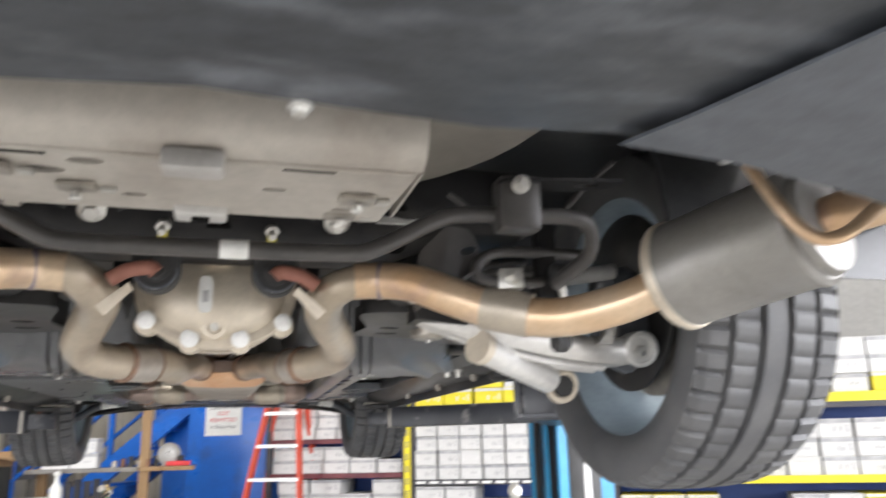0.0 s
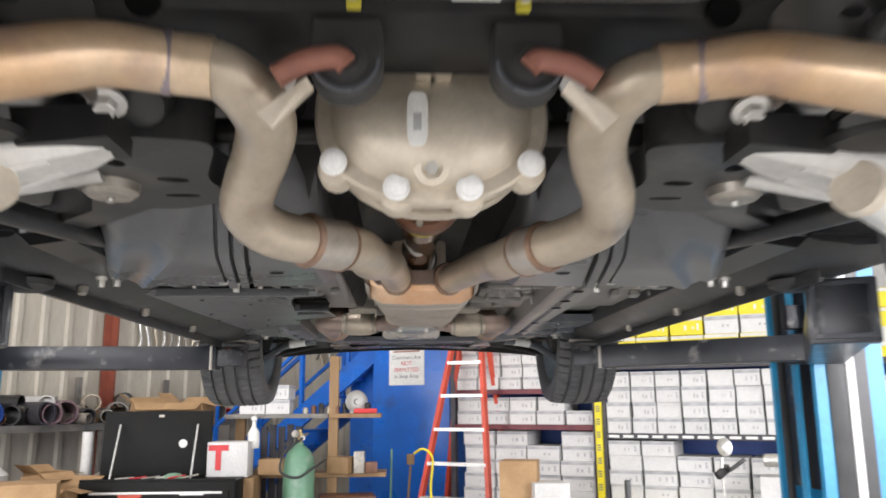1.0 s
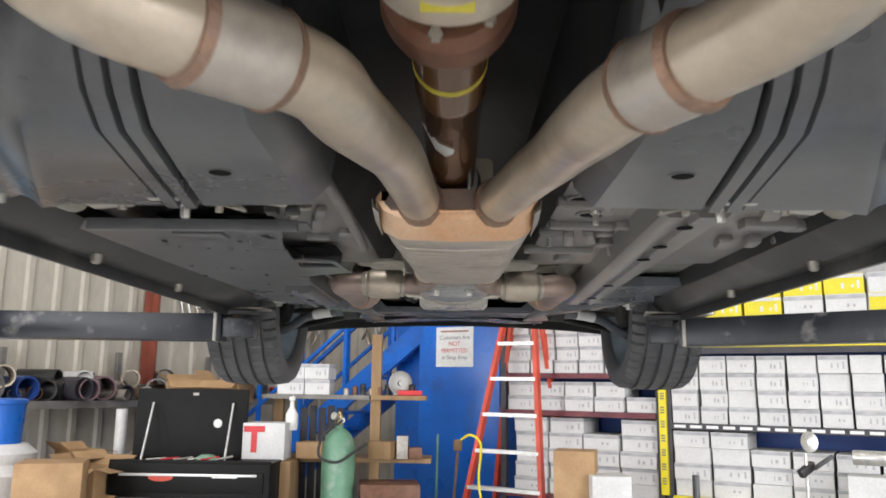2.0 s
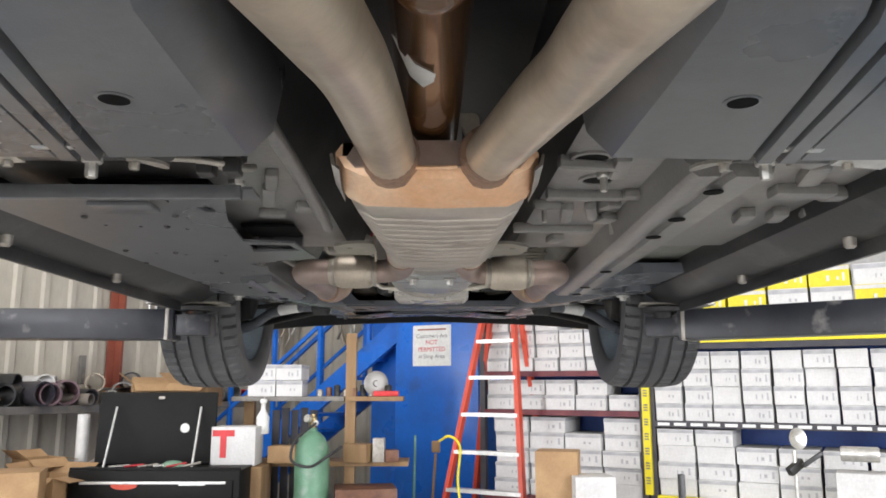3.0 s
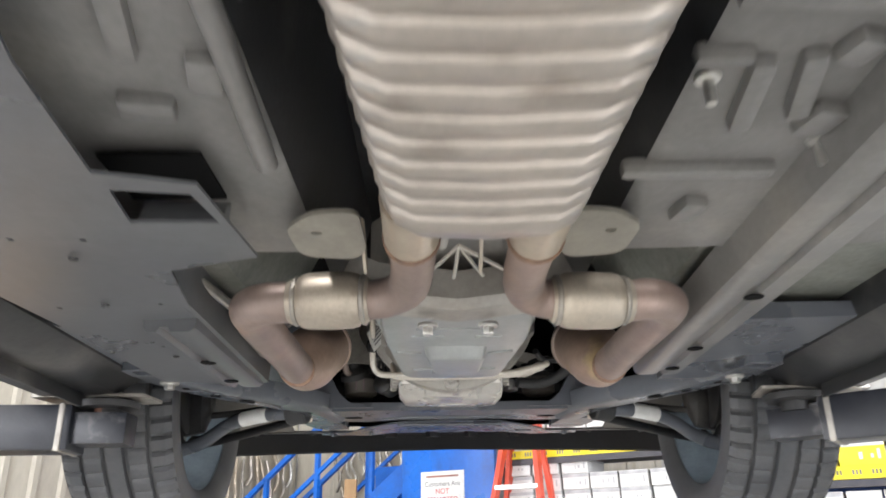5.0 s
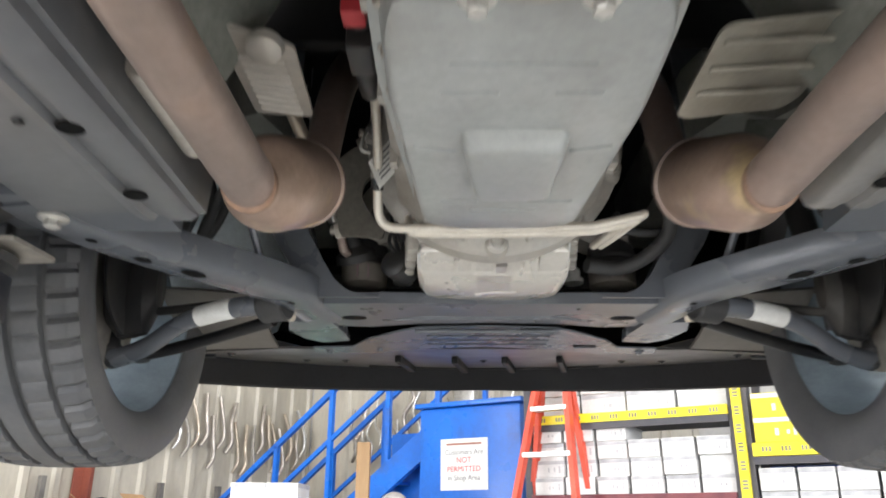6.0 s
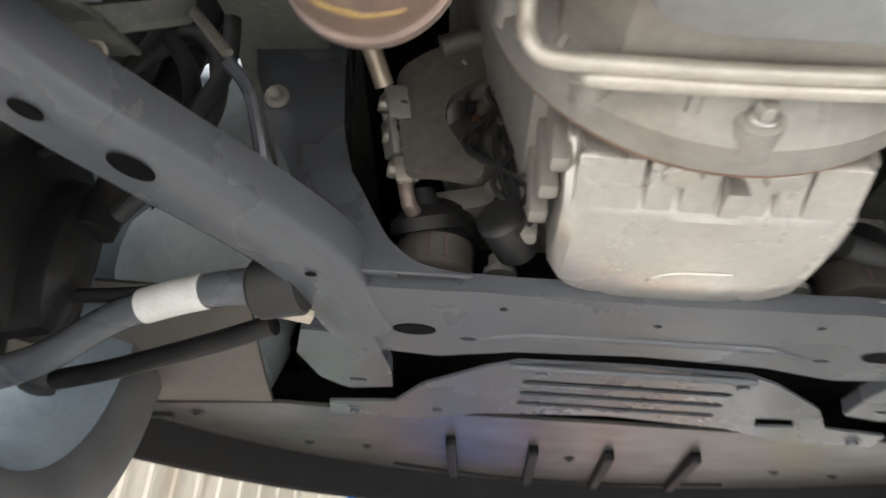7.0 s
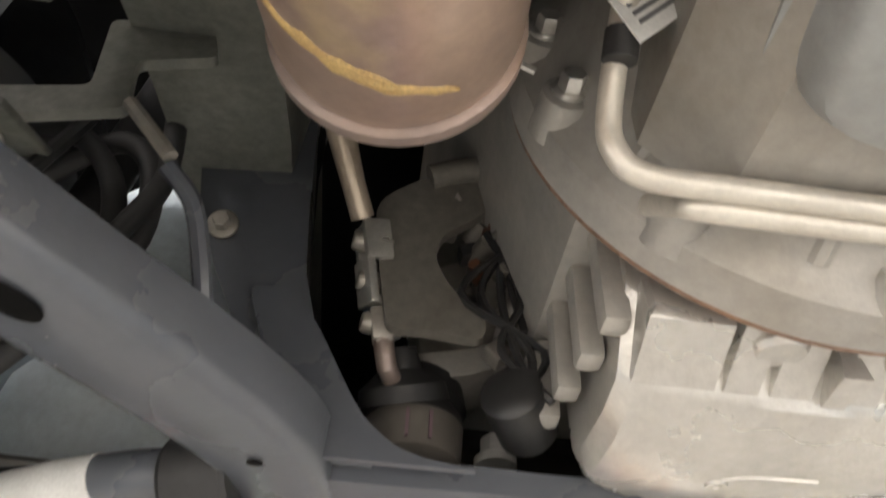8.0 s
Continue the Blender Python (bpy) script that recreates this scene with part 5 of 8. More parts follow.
for s in (-1, 1):
    bolt(sup, (s * 0.047, 3.325, 1.712), (0, 0, -1), 0.009, 0.018, M["steel"], 0.016, label="bright support bolt")
# fan of cut straps behind the support
for a in (-40, -5, 30, 62):
    q = radians(a)
    part("strap", tube([(0.0, 3.19, 1.79), (0.045 * math.sin(q), 3.19 + 0.045 * math.cos(q), 1.775), (0.075 * math.sin(q), 3.19 + 0.07 * math.cos(q), 1.765)], 0.003, 6, 2), M["lineal"], gear)
for s in (-1, 1):
    part("mount_stud", tube([(s * 0.075 + 0.055, 3.02, 1.77), (s * 0.075 + 0.05, 3.10, 1.755)], lambda t: 0.011 - 0.004 * t, 10, 3), M["steel"], gear)
    part("support_wing", loft([[(s * 0.075 - 0.052 + h, y, z) for y, z in ((3.03, 1.765), (3.11, 1.72), (3.125, 1.73), (3.06, 1.775))] for h in (0, 0.004)]), M["alu"], gear)
pl = plate(round_poly([(0.205, 3.69), (0.205, 3.50), (0.36, 3.49), (0.345, 3.672)], 0.02), [], 0.004, lambda x, y, h: (x, y, 1.81 + h + 0.35 * max(0, x - 0.31)))
fsh = cpart("front_heat_shield", pl, "foil", "pale foil heat shield beside the gearbox")
for k in range(3):
    part("shield_crease", tube([(0.215, 3.53 + 0.05 * k, 1.809), (0.33, 3.525 + 0.05 * k, 1.812)], 0.004, 6, 1), M["foil"], fsh)
pl = plate(round_poly([(-0.325, 3.53), (-0.245, 3.58), (-0.25, 3.735), (-0.322, 3.725)], 0.01), [], 0.006, lambda x, y, h: (x, y, 1.84 + h))
rbk = cpart("ribbed_bracket", pl, "shield", "grey ribbed cast bracket beside the gearbox")
for k in range(9):
    part("bracket_rib", tube([(-0.312, 3.595 + 0.014 * k, 1.838), (-0.262, 3.61 + 0.014 * k, 1.838)], 0.0035, 6, 1), M["shield"], rbk)
part("bracket_knob", lathe((-0.275, 3.57, 1.838), (0, -0.3, -1), [(0, 0.022), (0.012, 0.02), (0.016, 0.012)], 18), M["shield"], rbk)
cpart("corrugated_boot", lathe((-0.362, 3.478, 1.757), (0, 1, 0), [(0.013 * k + d, 0.019 + e) for k in range(13) for d, e in ((0, 0), (0.004, 0.004), (0.008, 0.004))] + [(0.17, 0.014)], 18), "shield", "pale corrugated heat sleeve")
cpart("stay_rod", tube([(-0.405, 3.13, 1.765), (-0.36, 3.46, 1.762)], 0.008, 12, 1), "steel", "bright straight stay rod")
# cooler lines
for k, (dy, dz) in enumerate(((0, 0), (0.014, -0.002))):
    feed = [(-0.176, 3.70, 1.93), (-0.178, 3.80, 1.90), (-0.18, 3.88, 1.85), (-0.183, 3.925, 1.80), (-0.179, 3.936, 1.778), (-0.163, 3.94, 1.766)] if k == 0 else [(-0.14, 3.99, 1.80), (-0.135, 3.965, 1.775)]
    run = [(-0.12, 3.94 + dy, 1.764 + dz), (0.0, 3.94 + dy, 1.763 + dz), (0.13, 3.938 + dy, 1.766 + dz), (0.16, 3.936 + dy, 1.770 + dz), (0.208, 3.932 + dy, 1.780 + dz), (0.222 - 0.012 * k, 3.938 + dy, 1.786), (0.216 - 0.012 * k, 3.975, 1.79), (0.195 - 0.012 * k, 4.05, 1.79), (0.185 - 0.012 * k, 4.1, 1.795)]
    cl = cpart("cooler_line", tube(feed + run, 0.0072, 12), "lineal", "pale bent cooler line")
part("line_clip", tube([(-0.1815, 3.895, 1.826), (-0.1825, 3.904, 1.812)], 0.0095, 14, 1), M["bush"], cl)
part("line_coupling", box((-0.176, 3.69, 1.925), (0.022, 0.03, 0.028), 0.004), M["yellowplastic"], cl, "yellow plastic coupling")
ta, tu, tv = Vector((-0.177, 3.888, 1.806)), Vector((0.055, 0, 0.068)), Vector((-0.018, -0.004, 0.042))
tg = part("paper_tag", loft([[ta + tu * a + tv * b + Vector((0, h, 0)) for a, b in ((0, 0), (1, 0), (1.05, 0.5), (1, 1), (0, 1))] for h in (0, 0.001)]), M["paper"], cl, "white printed paper tag")
for b, a0, a1 in ((0.2, 0.1, 0.6), (0.35, 0.1, 0.75), (0.5, 0.1, 0.55), (0.65, 0.1, 0.7), (0.82, 0.1, 0.9)):
    part("print_line", loft([[ta + tu * a + tv * c + Vector((0, h, 0)) for a, c in ((a0, b), (a1, b), (a1, b + 0.06), (a0, b + 0.06))] for h in (-0.0012, -0.0004)]), M["ink"], tg)
har = cpart("wiring_harness", tube([(-0.165, 3.45, 1.95), (-0.17, 3.55, 1.88), (-0.172, 3.62, 1.855), (-0.172, 3.70, 1.86), (-0.19, 3.8, 1.93)], 0.014, 10), "plastic", "black wiring harness with connectors")
part("connector", box((-0.172, 3.53, 1.855), (0.026, 0.03, 0.03), 0.004), M["redplastic"], har, "red connector")
part("connector", box((-0.172, 3.60, 1.85), (0.03, 0.06, 0.034), 0.006), M["plastic"], har)
# engine sump
sump_y = [(4.062, 1.80), (4.066, 1.79), (4.10, 1.75), (4.108, 1.743), (4.20, 1.738), (4.262, 1.742), (4.28, 1.752), (4.286, 1.80)]
rings = []
for i in range(23):
    x = -0.131 + 0.261 * i / 22
    q = abs(x) / 0.131
    e = 0.012 * max(0, (q - 0.9) / 0.1) ** 1.5
    bow = 0.045 * q ** 2.6 + (0.006 if i % 4 == 1 and q > 0.4 else 0)
    rings.append([(x, y - (e + bow if k > 3 else 0), z + e) for k, (y, z) in enumerate(sump_y)] + [(x, 4.286 - bow, 1.90), (x, 4.062, 1.90)])
sump = cpart("engine_sump", loft(rings), "oilpan", "bright cast aluminium engine sump")
for x, w in ((-0.096, 0.056), (-0.05, 0.024), (-0.016, 0.028), (0.03, 0.028), (0.062, 0.022), (0.1, 0.046)):
    part("sump_boss", loft([[(x - w / 2 + e, y, z + e), (x + w / 2 - e, y, z + e), (x + w / 2 - e, y + 0.004, 1.80), (x - w / 2 + e, y + 0.004, 1.80)] for e, y, z in ((0.004, 4.049, 1.768), (0.0, 4.052, 1.766), (0.0, 4.09, 1.752), (0.0, 4.10, 1.748))]), M["oilpan"], sump)
for x in (-0.035, 0.052):
    part("oil_gallery", lathe((x, 4.062, 1.795), (0, 0.1, -1), [(0, 0.019), (0.034, 0.0185), (0.038, 0.015)], 20), M["oilpan"], sump)
    # small near-black disc paints the shade beneath the flange
    part("gallery_shade_disc", lathe((x, 4.052, 1.788), (0, -1, -0.4), [(0, 0.015), (0.006, 0.015)], 16), M["dark"], sump)
part("sump_fin", loft([[(0.008 - k, 4.065, z), (0.016 + k, 4.065, z), (0.014 + k, 4.10, z), (0.01 - k, 4.10, z)] for k, z in ((0.002, 1.785), (0.003, 1.76), (0.006, 1.744))]), M["oilpan"], sump)
part("sump_ridge", tube([(-0.025, 4.20, 1.7385), (0.0, 4.192, 1.7382), (0.045, 4.19, 1.7382)], 0.0018, 6), M["oilpan"], sump)
part("sump_plug", lathe((-0.025, 4.21, 1.739), (0, 0.1, -1), [(0, 0.009), (0.002, 0.008), (0.002, 0.004), (0.001, 0.003)], 16), M["oilpan"], sump)
for i in range(4):
    part("side_fin", box((-0.137 - 0.005 * i, 4.08 + 0.045 * i, 1.835 - 0.006 * i), (0.02, 0.022, 0.12 - 0.015 * i), 0.006), M["gearbox"], sump)
    part("side_fin", box((0.134 + 0.005 * i, 4.08 + 0.045 * i, 1.84), (0.02, 0.022, 0.1), 0.006), M["gearbox"], sump)
eng = cpart("engine_block", loft([ring_xz(y, [(-0.16, 1.86), (0.16, 1.86), (0.2, 2.0), (0.26, 2.3), (-0.26, 2.3), (-0.2, 2.0)]) for y in (4.04, 4.75)]), "gearbox", "grey cast engine block above the sump")
# sculpted shield plate on the block's side, with its scooped cut-out
pl = plate(round_poly([(-0.025, 0.15), (0.025, 0.195), (0.11, 0.21), (0.113, 0.185), (0.075, 0.142), (0.042, 0.115), (0.036, 0.085), (0.052, 0.05), (0.085, 0.018), (0.082, -0.003), (0.03, 0.003), (0.0, 0.0), (-0.012, 0.06)], 0.025, 4), [], 0.012, lambda x, z, h: (-0.285 + x, 4.225 - h, 1.855 + z))
part("block_shield", pl, M["shieldgrey"], eng, "grey brown sculpted block shield")
part("shield_roll", tube([(-0.258, 4.212, 2.045), (-0.215, 4.208, 2.06), (-0.172, 4.212, 2.055)], 0.014, 12), M["shieldgrey"], eng)
for i, (x, z, l) in enumerate(((-0.205, 1.975, 0.05), (-0.19, 1.95, 0.06), (-0.20, 1.925, 0.045), (-0.18, 1.90, 0.05), (-0.21, 2.0, 0.04))):
    part("starter_terminal", lathe((x, 4.25, z), (0.4, -1, 0.1 * i), [(0, 0.012), (l * 0.6, 0.012), (l * 0.65, 0.006), (l, 0.006)], 10), M["wornsteel" if i % 2 else "shieldgrey"], eng)
part("starter_motor", lathe((-0.215, 4.28, 1.955), (0.15, 1, 0.05), [(0, 0.04), (0.01, 0.046), (0.16, 0.046), (0.17, 0.04)], 22), M["wornsteel"], eng)
part("cable", tube([(-0.165, 4.22, 1.87), (-0.178, 4.215, 1.92), (-0.172, 4.22, 1.965), (-0.165, 4.235, 2.0)], 0.004, 8), M["plastic"], eng)
part("plug_clip", tube([(-0.20, 3.985, 1.955), (-0.213, 3.975, 1.945), (-0.22, 3.98, 1.92), (-0.205, 3.985, 1.915)], 0.003, 6), M["steel"], gear)
part("sensor_nut", lathe((-0.20, 3.99, 1.95), (-1, -0.4, 0), [(0, 0.012), (0.012, 0.012), (0.014, 0.007), (0.026, 0.007)], 6), M["wornsteel"], gear)
detail = random.Random(11)
for k in range(12):
    x, z = -0.155 - 0.085 * detail.random(), 1.82 + 0.2 * detail.random()
    if k % 2:
        part("starter_lug", lathe((x, 4.235, z), (detail.uniform(-1, 1), -1, detail.uniform(-0.6, 0.6)), [(0, 0.011), (0.012, 0.011), (0.014, 0.007), (0.026, 0.006)], 8), M[("wornsteel", "rust", "plastic")[k % 3]], eng)
    else:
        part("starter_bracket", box((x, 4.245, z), (0.03, 0.02, 0.014 + 0.02 * detail.random()), 0.004, ry=detail.uniform(-50, 50)), M[("shieldgrey", "wornsteel", "plastic")[k % 3]], eng)
for k in range(4):
    part("wiring", tube([(-0.15 - 0.01 * k, 4.20, 1.79), (-0.19 + 0.012 * k, 4.205, 1.84), (-0.17 - 0.018 * k, 4.21, 1.90), (-0.2 + 0.014 * k, 4.215, 1.98)], 0.0038, 6), M["plastic"], eng)
part("solenoid", lathe((-0.185, 4.20, 1.80), (0.5, 1, -0.1), [(0, 0.018), (0.006, 0.026), (0.06, 0.026), (0.066, 0.02)], 20), M["plastic"], eng, "black solenoid")
for pts in (([(-0.66, 4.22, 2.06), (-0.60, 4.2, 2.035), (-0.55, 4.2, 1.98), (-0.53, 4.2, 1.90), (-0.56, 4.22, 1.83)]), ([(-0.52, 4.2, 2.10), (-0.505, 4.2, 1.98), (-0.535, 4.2, 1.885), (-0.57, 4.24, 1.82)]), ([(-0.63, 4.23, 2.0), (-0.56, 4.2, 2.03), (-0.52, 4.2, 2.0), (-0.51, 4.21, 1.92), (-0.545, 4.22, 1.85), (-0.60, 4.25, 1.80)])):
    cpart("apron_hose", tube(pts, 0.011, 10), "bush", "black hose loop beside the apron")
# rack-side hoses, right
cpart("coolant_hose", tube([(0.18, 4.22, 1.80), (0.24, 4.24, 1.80), (0.29, 4.22, 1.815), (0.32, 4.16, 1.84), (0.31, 4.08, 1.88)], 0.014, 10), "bush", "black coolant hose")
cpart("coolant_hose", tube([(0.22, 4.12, 1.86), (0.25, 4.17, 1.85), (0.33, 4.18, 1.86), (0.34, 4.1, 1.92)], 0.008, 8), "bush", "thin black hose")

# crossmember: centre beam, swept arms, ears and towers
holes = [oval(0, 4.30, 0.005, 0.005, 8), oval(-0.17, 4.281, 0.005, 0.005, 8), oval(0.17, 4.281, 0.005, 0.005, 8)] + [o for s in (-1, 1) for o in (oval(s * 0.268, 4.345, 0.025, 0.014, 16), oval(s * 0.205, 4.365, 0.01, 0.005, 10))]
half = [(0.0, 4.255), (0.11, 4.252), (0.155, 4.252), (0.20, 4.25), (0.25, 4.252), (0.318, 4.252)]
low = [(0.355, 4.26), (0.33, 4.41), (0.24, 4.42), (0.15, 4.395), (0.0, 4.385)]
out_pts = half + low[:-1] + [(-x, y) for x, y in ([low[-1]] + low[-2::-1])] + [(-x, y) for x, y in half[:0:-1]]
rows = []
xm = cpart("front_crossmember", plate(out_pts, holes, 0.022, lambda x, y, h: (x, y, 1.731 + h + 0.02 * max(0, (4.275 - y)) * 6)), "subframe", "satin grey front crossmember")
# core is near-black so its colour shades the inside of the ovals
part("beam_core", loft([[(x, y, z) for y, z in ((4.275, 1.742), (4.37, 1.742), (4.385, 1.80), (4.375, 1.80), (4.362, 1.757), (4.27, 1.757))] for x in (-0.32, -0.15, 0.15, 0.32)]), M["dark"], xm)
for x0, x1 in ((-0.14, 0.14),):
    part("beam_step", tube([(-0.19, 4.365, 1.735), (-0.12, 4.345, 1.7325), (0.12, 4.345, 1.7325), (0.19, 4.365, 1.735)], 0.006, 8), M["subframe"], xm)
for s in (-1, 1):
    path = [(0.33, 4.36), (0.352, 4.29), (0.372, 4.215), (0.43, 4.135), (0.50, 4.055), (0.57, 3.965), (0.625, 3.86), (0.645, 3.78)]
    sp = smooth_path([(x, y, 0) for x, y in path], 5)
    rings = []
    n = len(sp)
    for i, q in enumerate(sp):
        t = (sp[min(i + 1, n - 1)] - sp[max(i - 1, 0)]).normalized()
        side = Vector((t.y, -t.x, 0))
        w = 0.040 + 0.006 * math.sin(3 * i / n)
        z0 = 1.722 + 0.012 * (i / n)
        rings.append([(s * (q + side * a).x, (q + side * a).y, z) for a, z in ((-w, z0 + 0.05), (-w, z0 + 0.012), (-w * 0.86, z0 + 0.003), (-w * 0.7, z0), (w * 0.7, z0), (w * 0.86, z0 + 0.003), (w, z0 + 0.012), (w, z0 + 0.05))])
    arm = part("swept_arm", loft(rings), M["subframe"], xm, "satin grey swept arm")
    # arm holes: near-black ovals on the surface in place of shade
    for x, y, rx, ry, tn in ((0.556, 3.985, 0.014, 0.009, -50), (0.497, 4.05, 0.022, 0.013, -50), (0.369, 4.212, 0.006, 0.004, 0), (0.60, 3.90, 0.009, 0.006, -50)):
        hp = plate(oval(0, 0, rx, ry, 16), [], 0.001, lambda a, b, h, s=s, x=x, y=y, tn=tn: (s * (x + a * math.cos(radians(tn)) - b * math.sin(radians(tn))), y + a * math.sin(radians(tn)) + b * math.cos(radians(tn)), 1.7215 + 0.012 * max(0, (4.3 - y) / 0.6) - h))
        part("arm_hole_disc", hp, M["dark"], xm, "near-black oval disc for a shaded hole")
    # the same painted shade for the beam's oval opening
    part("beam_opening_disc", plate(oval(s * 0.268, 4.345, 0.025, 0.014, 18), [], 0.0008, flat_at(1.7298)), M["dark"], xm, "near-black oval disc for a shaded opening")
    # ear that carries the brace
    ear = plate(round_poly([(0.315, 4.36), (0.40, 4.35), (0.415, 4.42), (0.395, 4.50), (0.36, 4.535), (0.30, 4.52), (0.30, 4.46)], 0.004), [oval(0.345, 4.50, 0.012, 0.006, 10)], 0.02, lambda x, y, h, s=s: (s * x, y, 1.724 + h))
    part("brace_ear", ear, M["subframe"], xm)
    # tower up to the chassis leg
    rings = []
    for (xa, ya), (xb, yb), z in (((0.285, 4.24), (0.345, 4.24), 1.745), ((0.312, 4.24), (0.37, 4.24), 1.79), ((0.342, 4.24), (0.41, 4.24), 1.85), ((0.365, 4.24), (0.45, 4.245), 1.93), ((0.375, 4.24), (0.485, 4.25), 2.02), ((0.385, 4.24), (0.51, 4.25), 2.14), ((0.385, 4.24), (0.52, 4.25), 2.3)):
        rings.append([(s * xa, ya, z), (s * xb, yb, z), (s * (xb + 0.01), yb + 0.09, z + 0.01), (s * xa, ya + 0.09, z + 0.01)])
    tw = part("tower", loft(rings), M["subframe"], xm, "grey tower rising to the chassis leg")
    gus = round_poly([(0.20, 1.738), (0.35, 1.738), (0.41, 1.90), (0.37, 1.90), (0.34, 1.856), (0.314, 1.808), (0.295, 1.776), (0.268, 1.752), (0.241, 1.744)], 0.012, 3)
    part("tower_gusset", plate(gus, [], 0.006, lambda x, z, h, s=s: (s * x, 4.236 - h - 0.03 * (1.80 - z) * 4 * (z < 1.80), z)), M["subframe"], xm)
    bolt(xm, (s * 0.452, 4.243, 1.978), (0, -1, -0.3), 0.009, 0.016, M["wornsteel"], 0.015)
    part("bushing_shell", lathe((s * 0.405, 4.268, 1.737), (s, 0.3, -0.05), [(-0.02, 0.03), (-0.016, 0.034), (0.03, 0.034), (0.035, 0.03)], 22), M["bush"], xm)
    part("clevis", box((s * 0.40, 4.30, 1.722), (0.045, 0.02, 0.016), 0.004, rz=-20 * s), M["alu"], xm)
# brace plate with slots, and its wings
bhalf = [(0.0, 4.415), (0.14, 4.41), (0.18, 4.43), (0.26, 4.50), (0.30, 4.575), (0.395, 4.60), (0.40, 4.655), (0.26, 4.64), (0.17, 4.605), (0.0, 4.60)]
bo = bhalf + [(-x, y) for x, y in bhalf[-2:0:-1]]
slots = [round_poly([(-0.13, y), (0.14, y), (0.14, y + 0.016), (-0.13, y + 0.016)], 0.007, 3) for y in (4.47, 4.51, 4.55)] + [[(0.195, 4.55), (0.245, 4.545), (0.255, 4.575), (0.205, 4.585)]]
brace = cpart("shear_brace", plate(bo, slots, 0.004, lambda x, y, h: (x, y, 1.726 + h + 0.004 * math.cos(x * 12))), "subframe", "grey slotted shear brace")
part("brace_lip", tube([(-0.15, 4.42, 1.722), (0.15, 4.42, 1.722)], 0.005, 8, 1), M["subframe"], brace)
for x, y in ((-0.11, 4.435), (0.14, 4.44), (-0.36, 4.625), (0.36, 4.625), (-0.24, 4.60)):
    bolt(brace, (x, y, 1.726), (0, 0, -1), 0.008, 0.008, M["subframe"], 0.013)
# sheets added near-black, as the shade seen through brace and undertray gaps
cpart("brace_shade_sheet", box((0, 4.57, 1.83), (0.84, 0.46, 0.02), 0), "dark", "near-black sheet for the shade above the brace")
cpart("nose_shade_sheet", box((0, 5.1, 1.88), (1.0, 0.7, 0.02), 0), "dark", "near-black sheet for the shade above the undertray")
cpart("nose_shade_sheet", box((0.63, 4.98, 1.89), (0.26, 0.7, 0.02), 0), "dark", "near-black sheet for the shade above the undertray")
cpart("nose_shade_sheet", box((-0.63, 5.1, 1.89), (0.26, 0.4, 0.02), 0), "dark", "near-black sheet for the shade above the undertray")
# undertray and air dam
tray_in = [(-0.72, 4.70), (-0.48, 4.655), (-0.39, 4.66), (-0.2, 4.655), (0.2, 4.655), (0.39, 4.66), (0.48, 4.655), (0.72, 4.70)]
lip = [(0.71, 4.755), (0.5, 4.88), (0.25, 4.955), (0, 4.975), (-0.25, 4.955), (-0.5, 4.88), (-0.71, 4.755)]


def nose(x, y, z):
    """Draws the tray out and up towards the nose of the car."""
    k = 1 + 0.256 * min(1.0, max(0.0, (y - 4.70) / 0.275))
    return (-0.106 + (x + 0.106) * k, 3.147 + (y - 3.147) * k, 1.332 + (z - 1.332) * k)


def to_nose(bm):
    for v in bm.verts:
        v.co = nose(*v.co)
    return bm


ut = cpart("undertray", plate(tray_in + lip, [], 0.006, lambda x, y, h: nose(x, y, 1.736 + h)), "barpaint", "grey plastic front undertray")
ring_pts = [v for v in smooth_path([(px, py, 0) for px, py in [(-0.735, 4.715)] + lip[::-1] + [(0.735, 4.715)]], 3)]
part("air_dam", to_nose(loft([[(v.x, v.y - 0.012, 1.738), (v.x, v.y, 1.687 - 0.015 * abs(v.x) / 0.71), (v.x, v.y + 0.006, 1.682 - 0.015 * abs(v.x) / 0.71), (v.x, v.y + 0.012, 1.687 - 0.015 * abs(v.x) / 0.71), (v.x, v.y + 0.006, 1.745)] for v in ring_pts])), M["lip"], ut, "black rubber air dam lip")
for x in (-0.20, -0.06, 0.065, 0.20):
    part("tray_rib", to_nose(box((x, 4.865 - abs(x) * 0.12, 1.730), (0.016, 0.17, 0.018), 0.003, rz=-8)), M["lip"], ut)
part("tray_step", to_nose(tube([(-0.3, 4.90, 1.735), (-0.15, 4.935, 1.735), (0, 4.945, 1.735), (0.15, 4.935, 1.735), (0.3, 4.90, 1.735)], 0.004, 8)), M["lip"], ut)
for x in (-0.45, -0.35, 0.45, 0.35, 0.0, -0.62, 0.62):
    bolt(ut, nose(x, 4.72 + 0.1 * (abs(x) < 0.5), 1.736), (0, 0, -1), 0.006, 0.006, M["plastic"], 0.011)
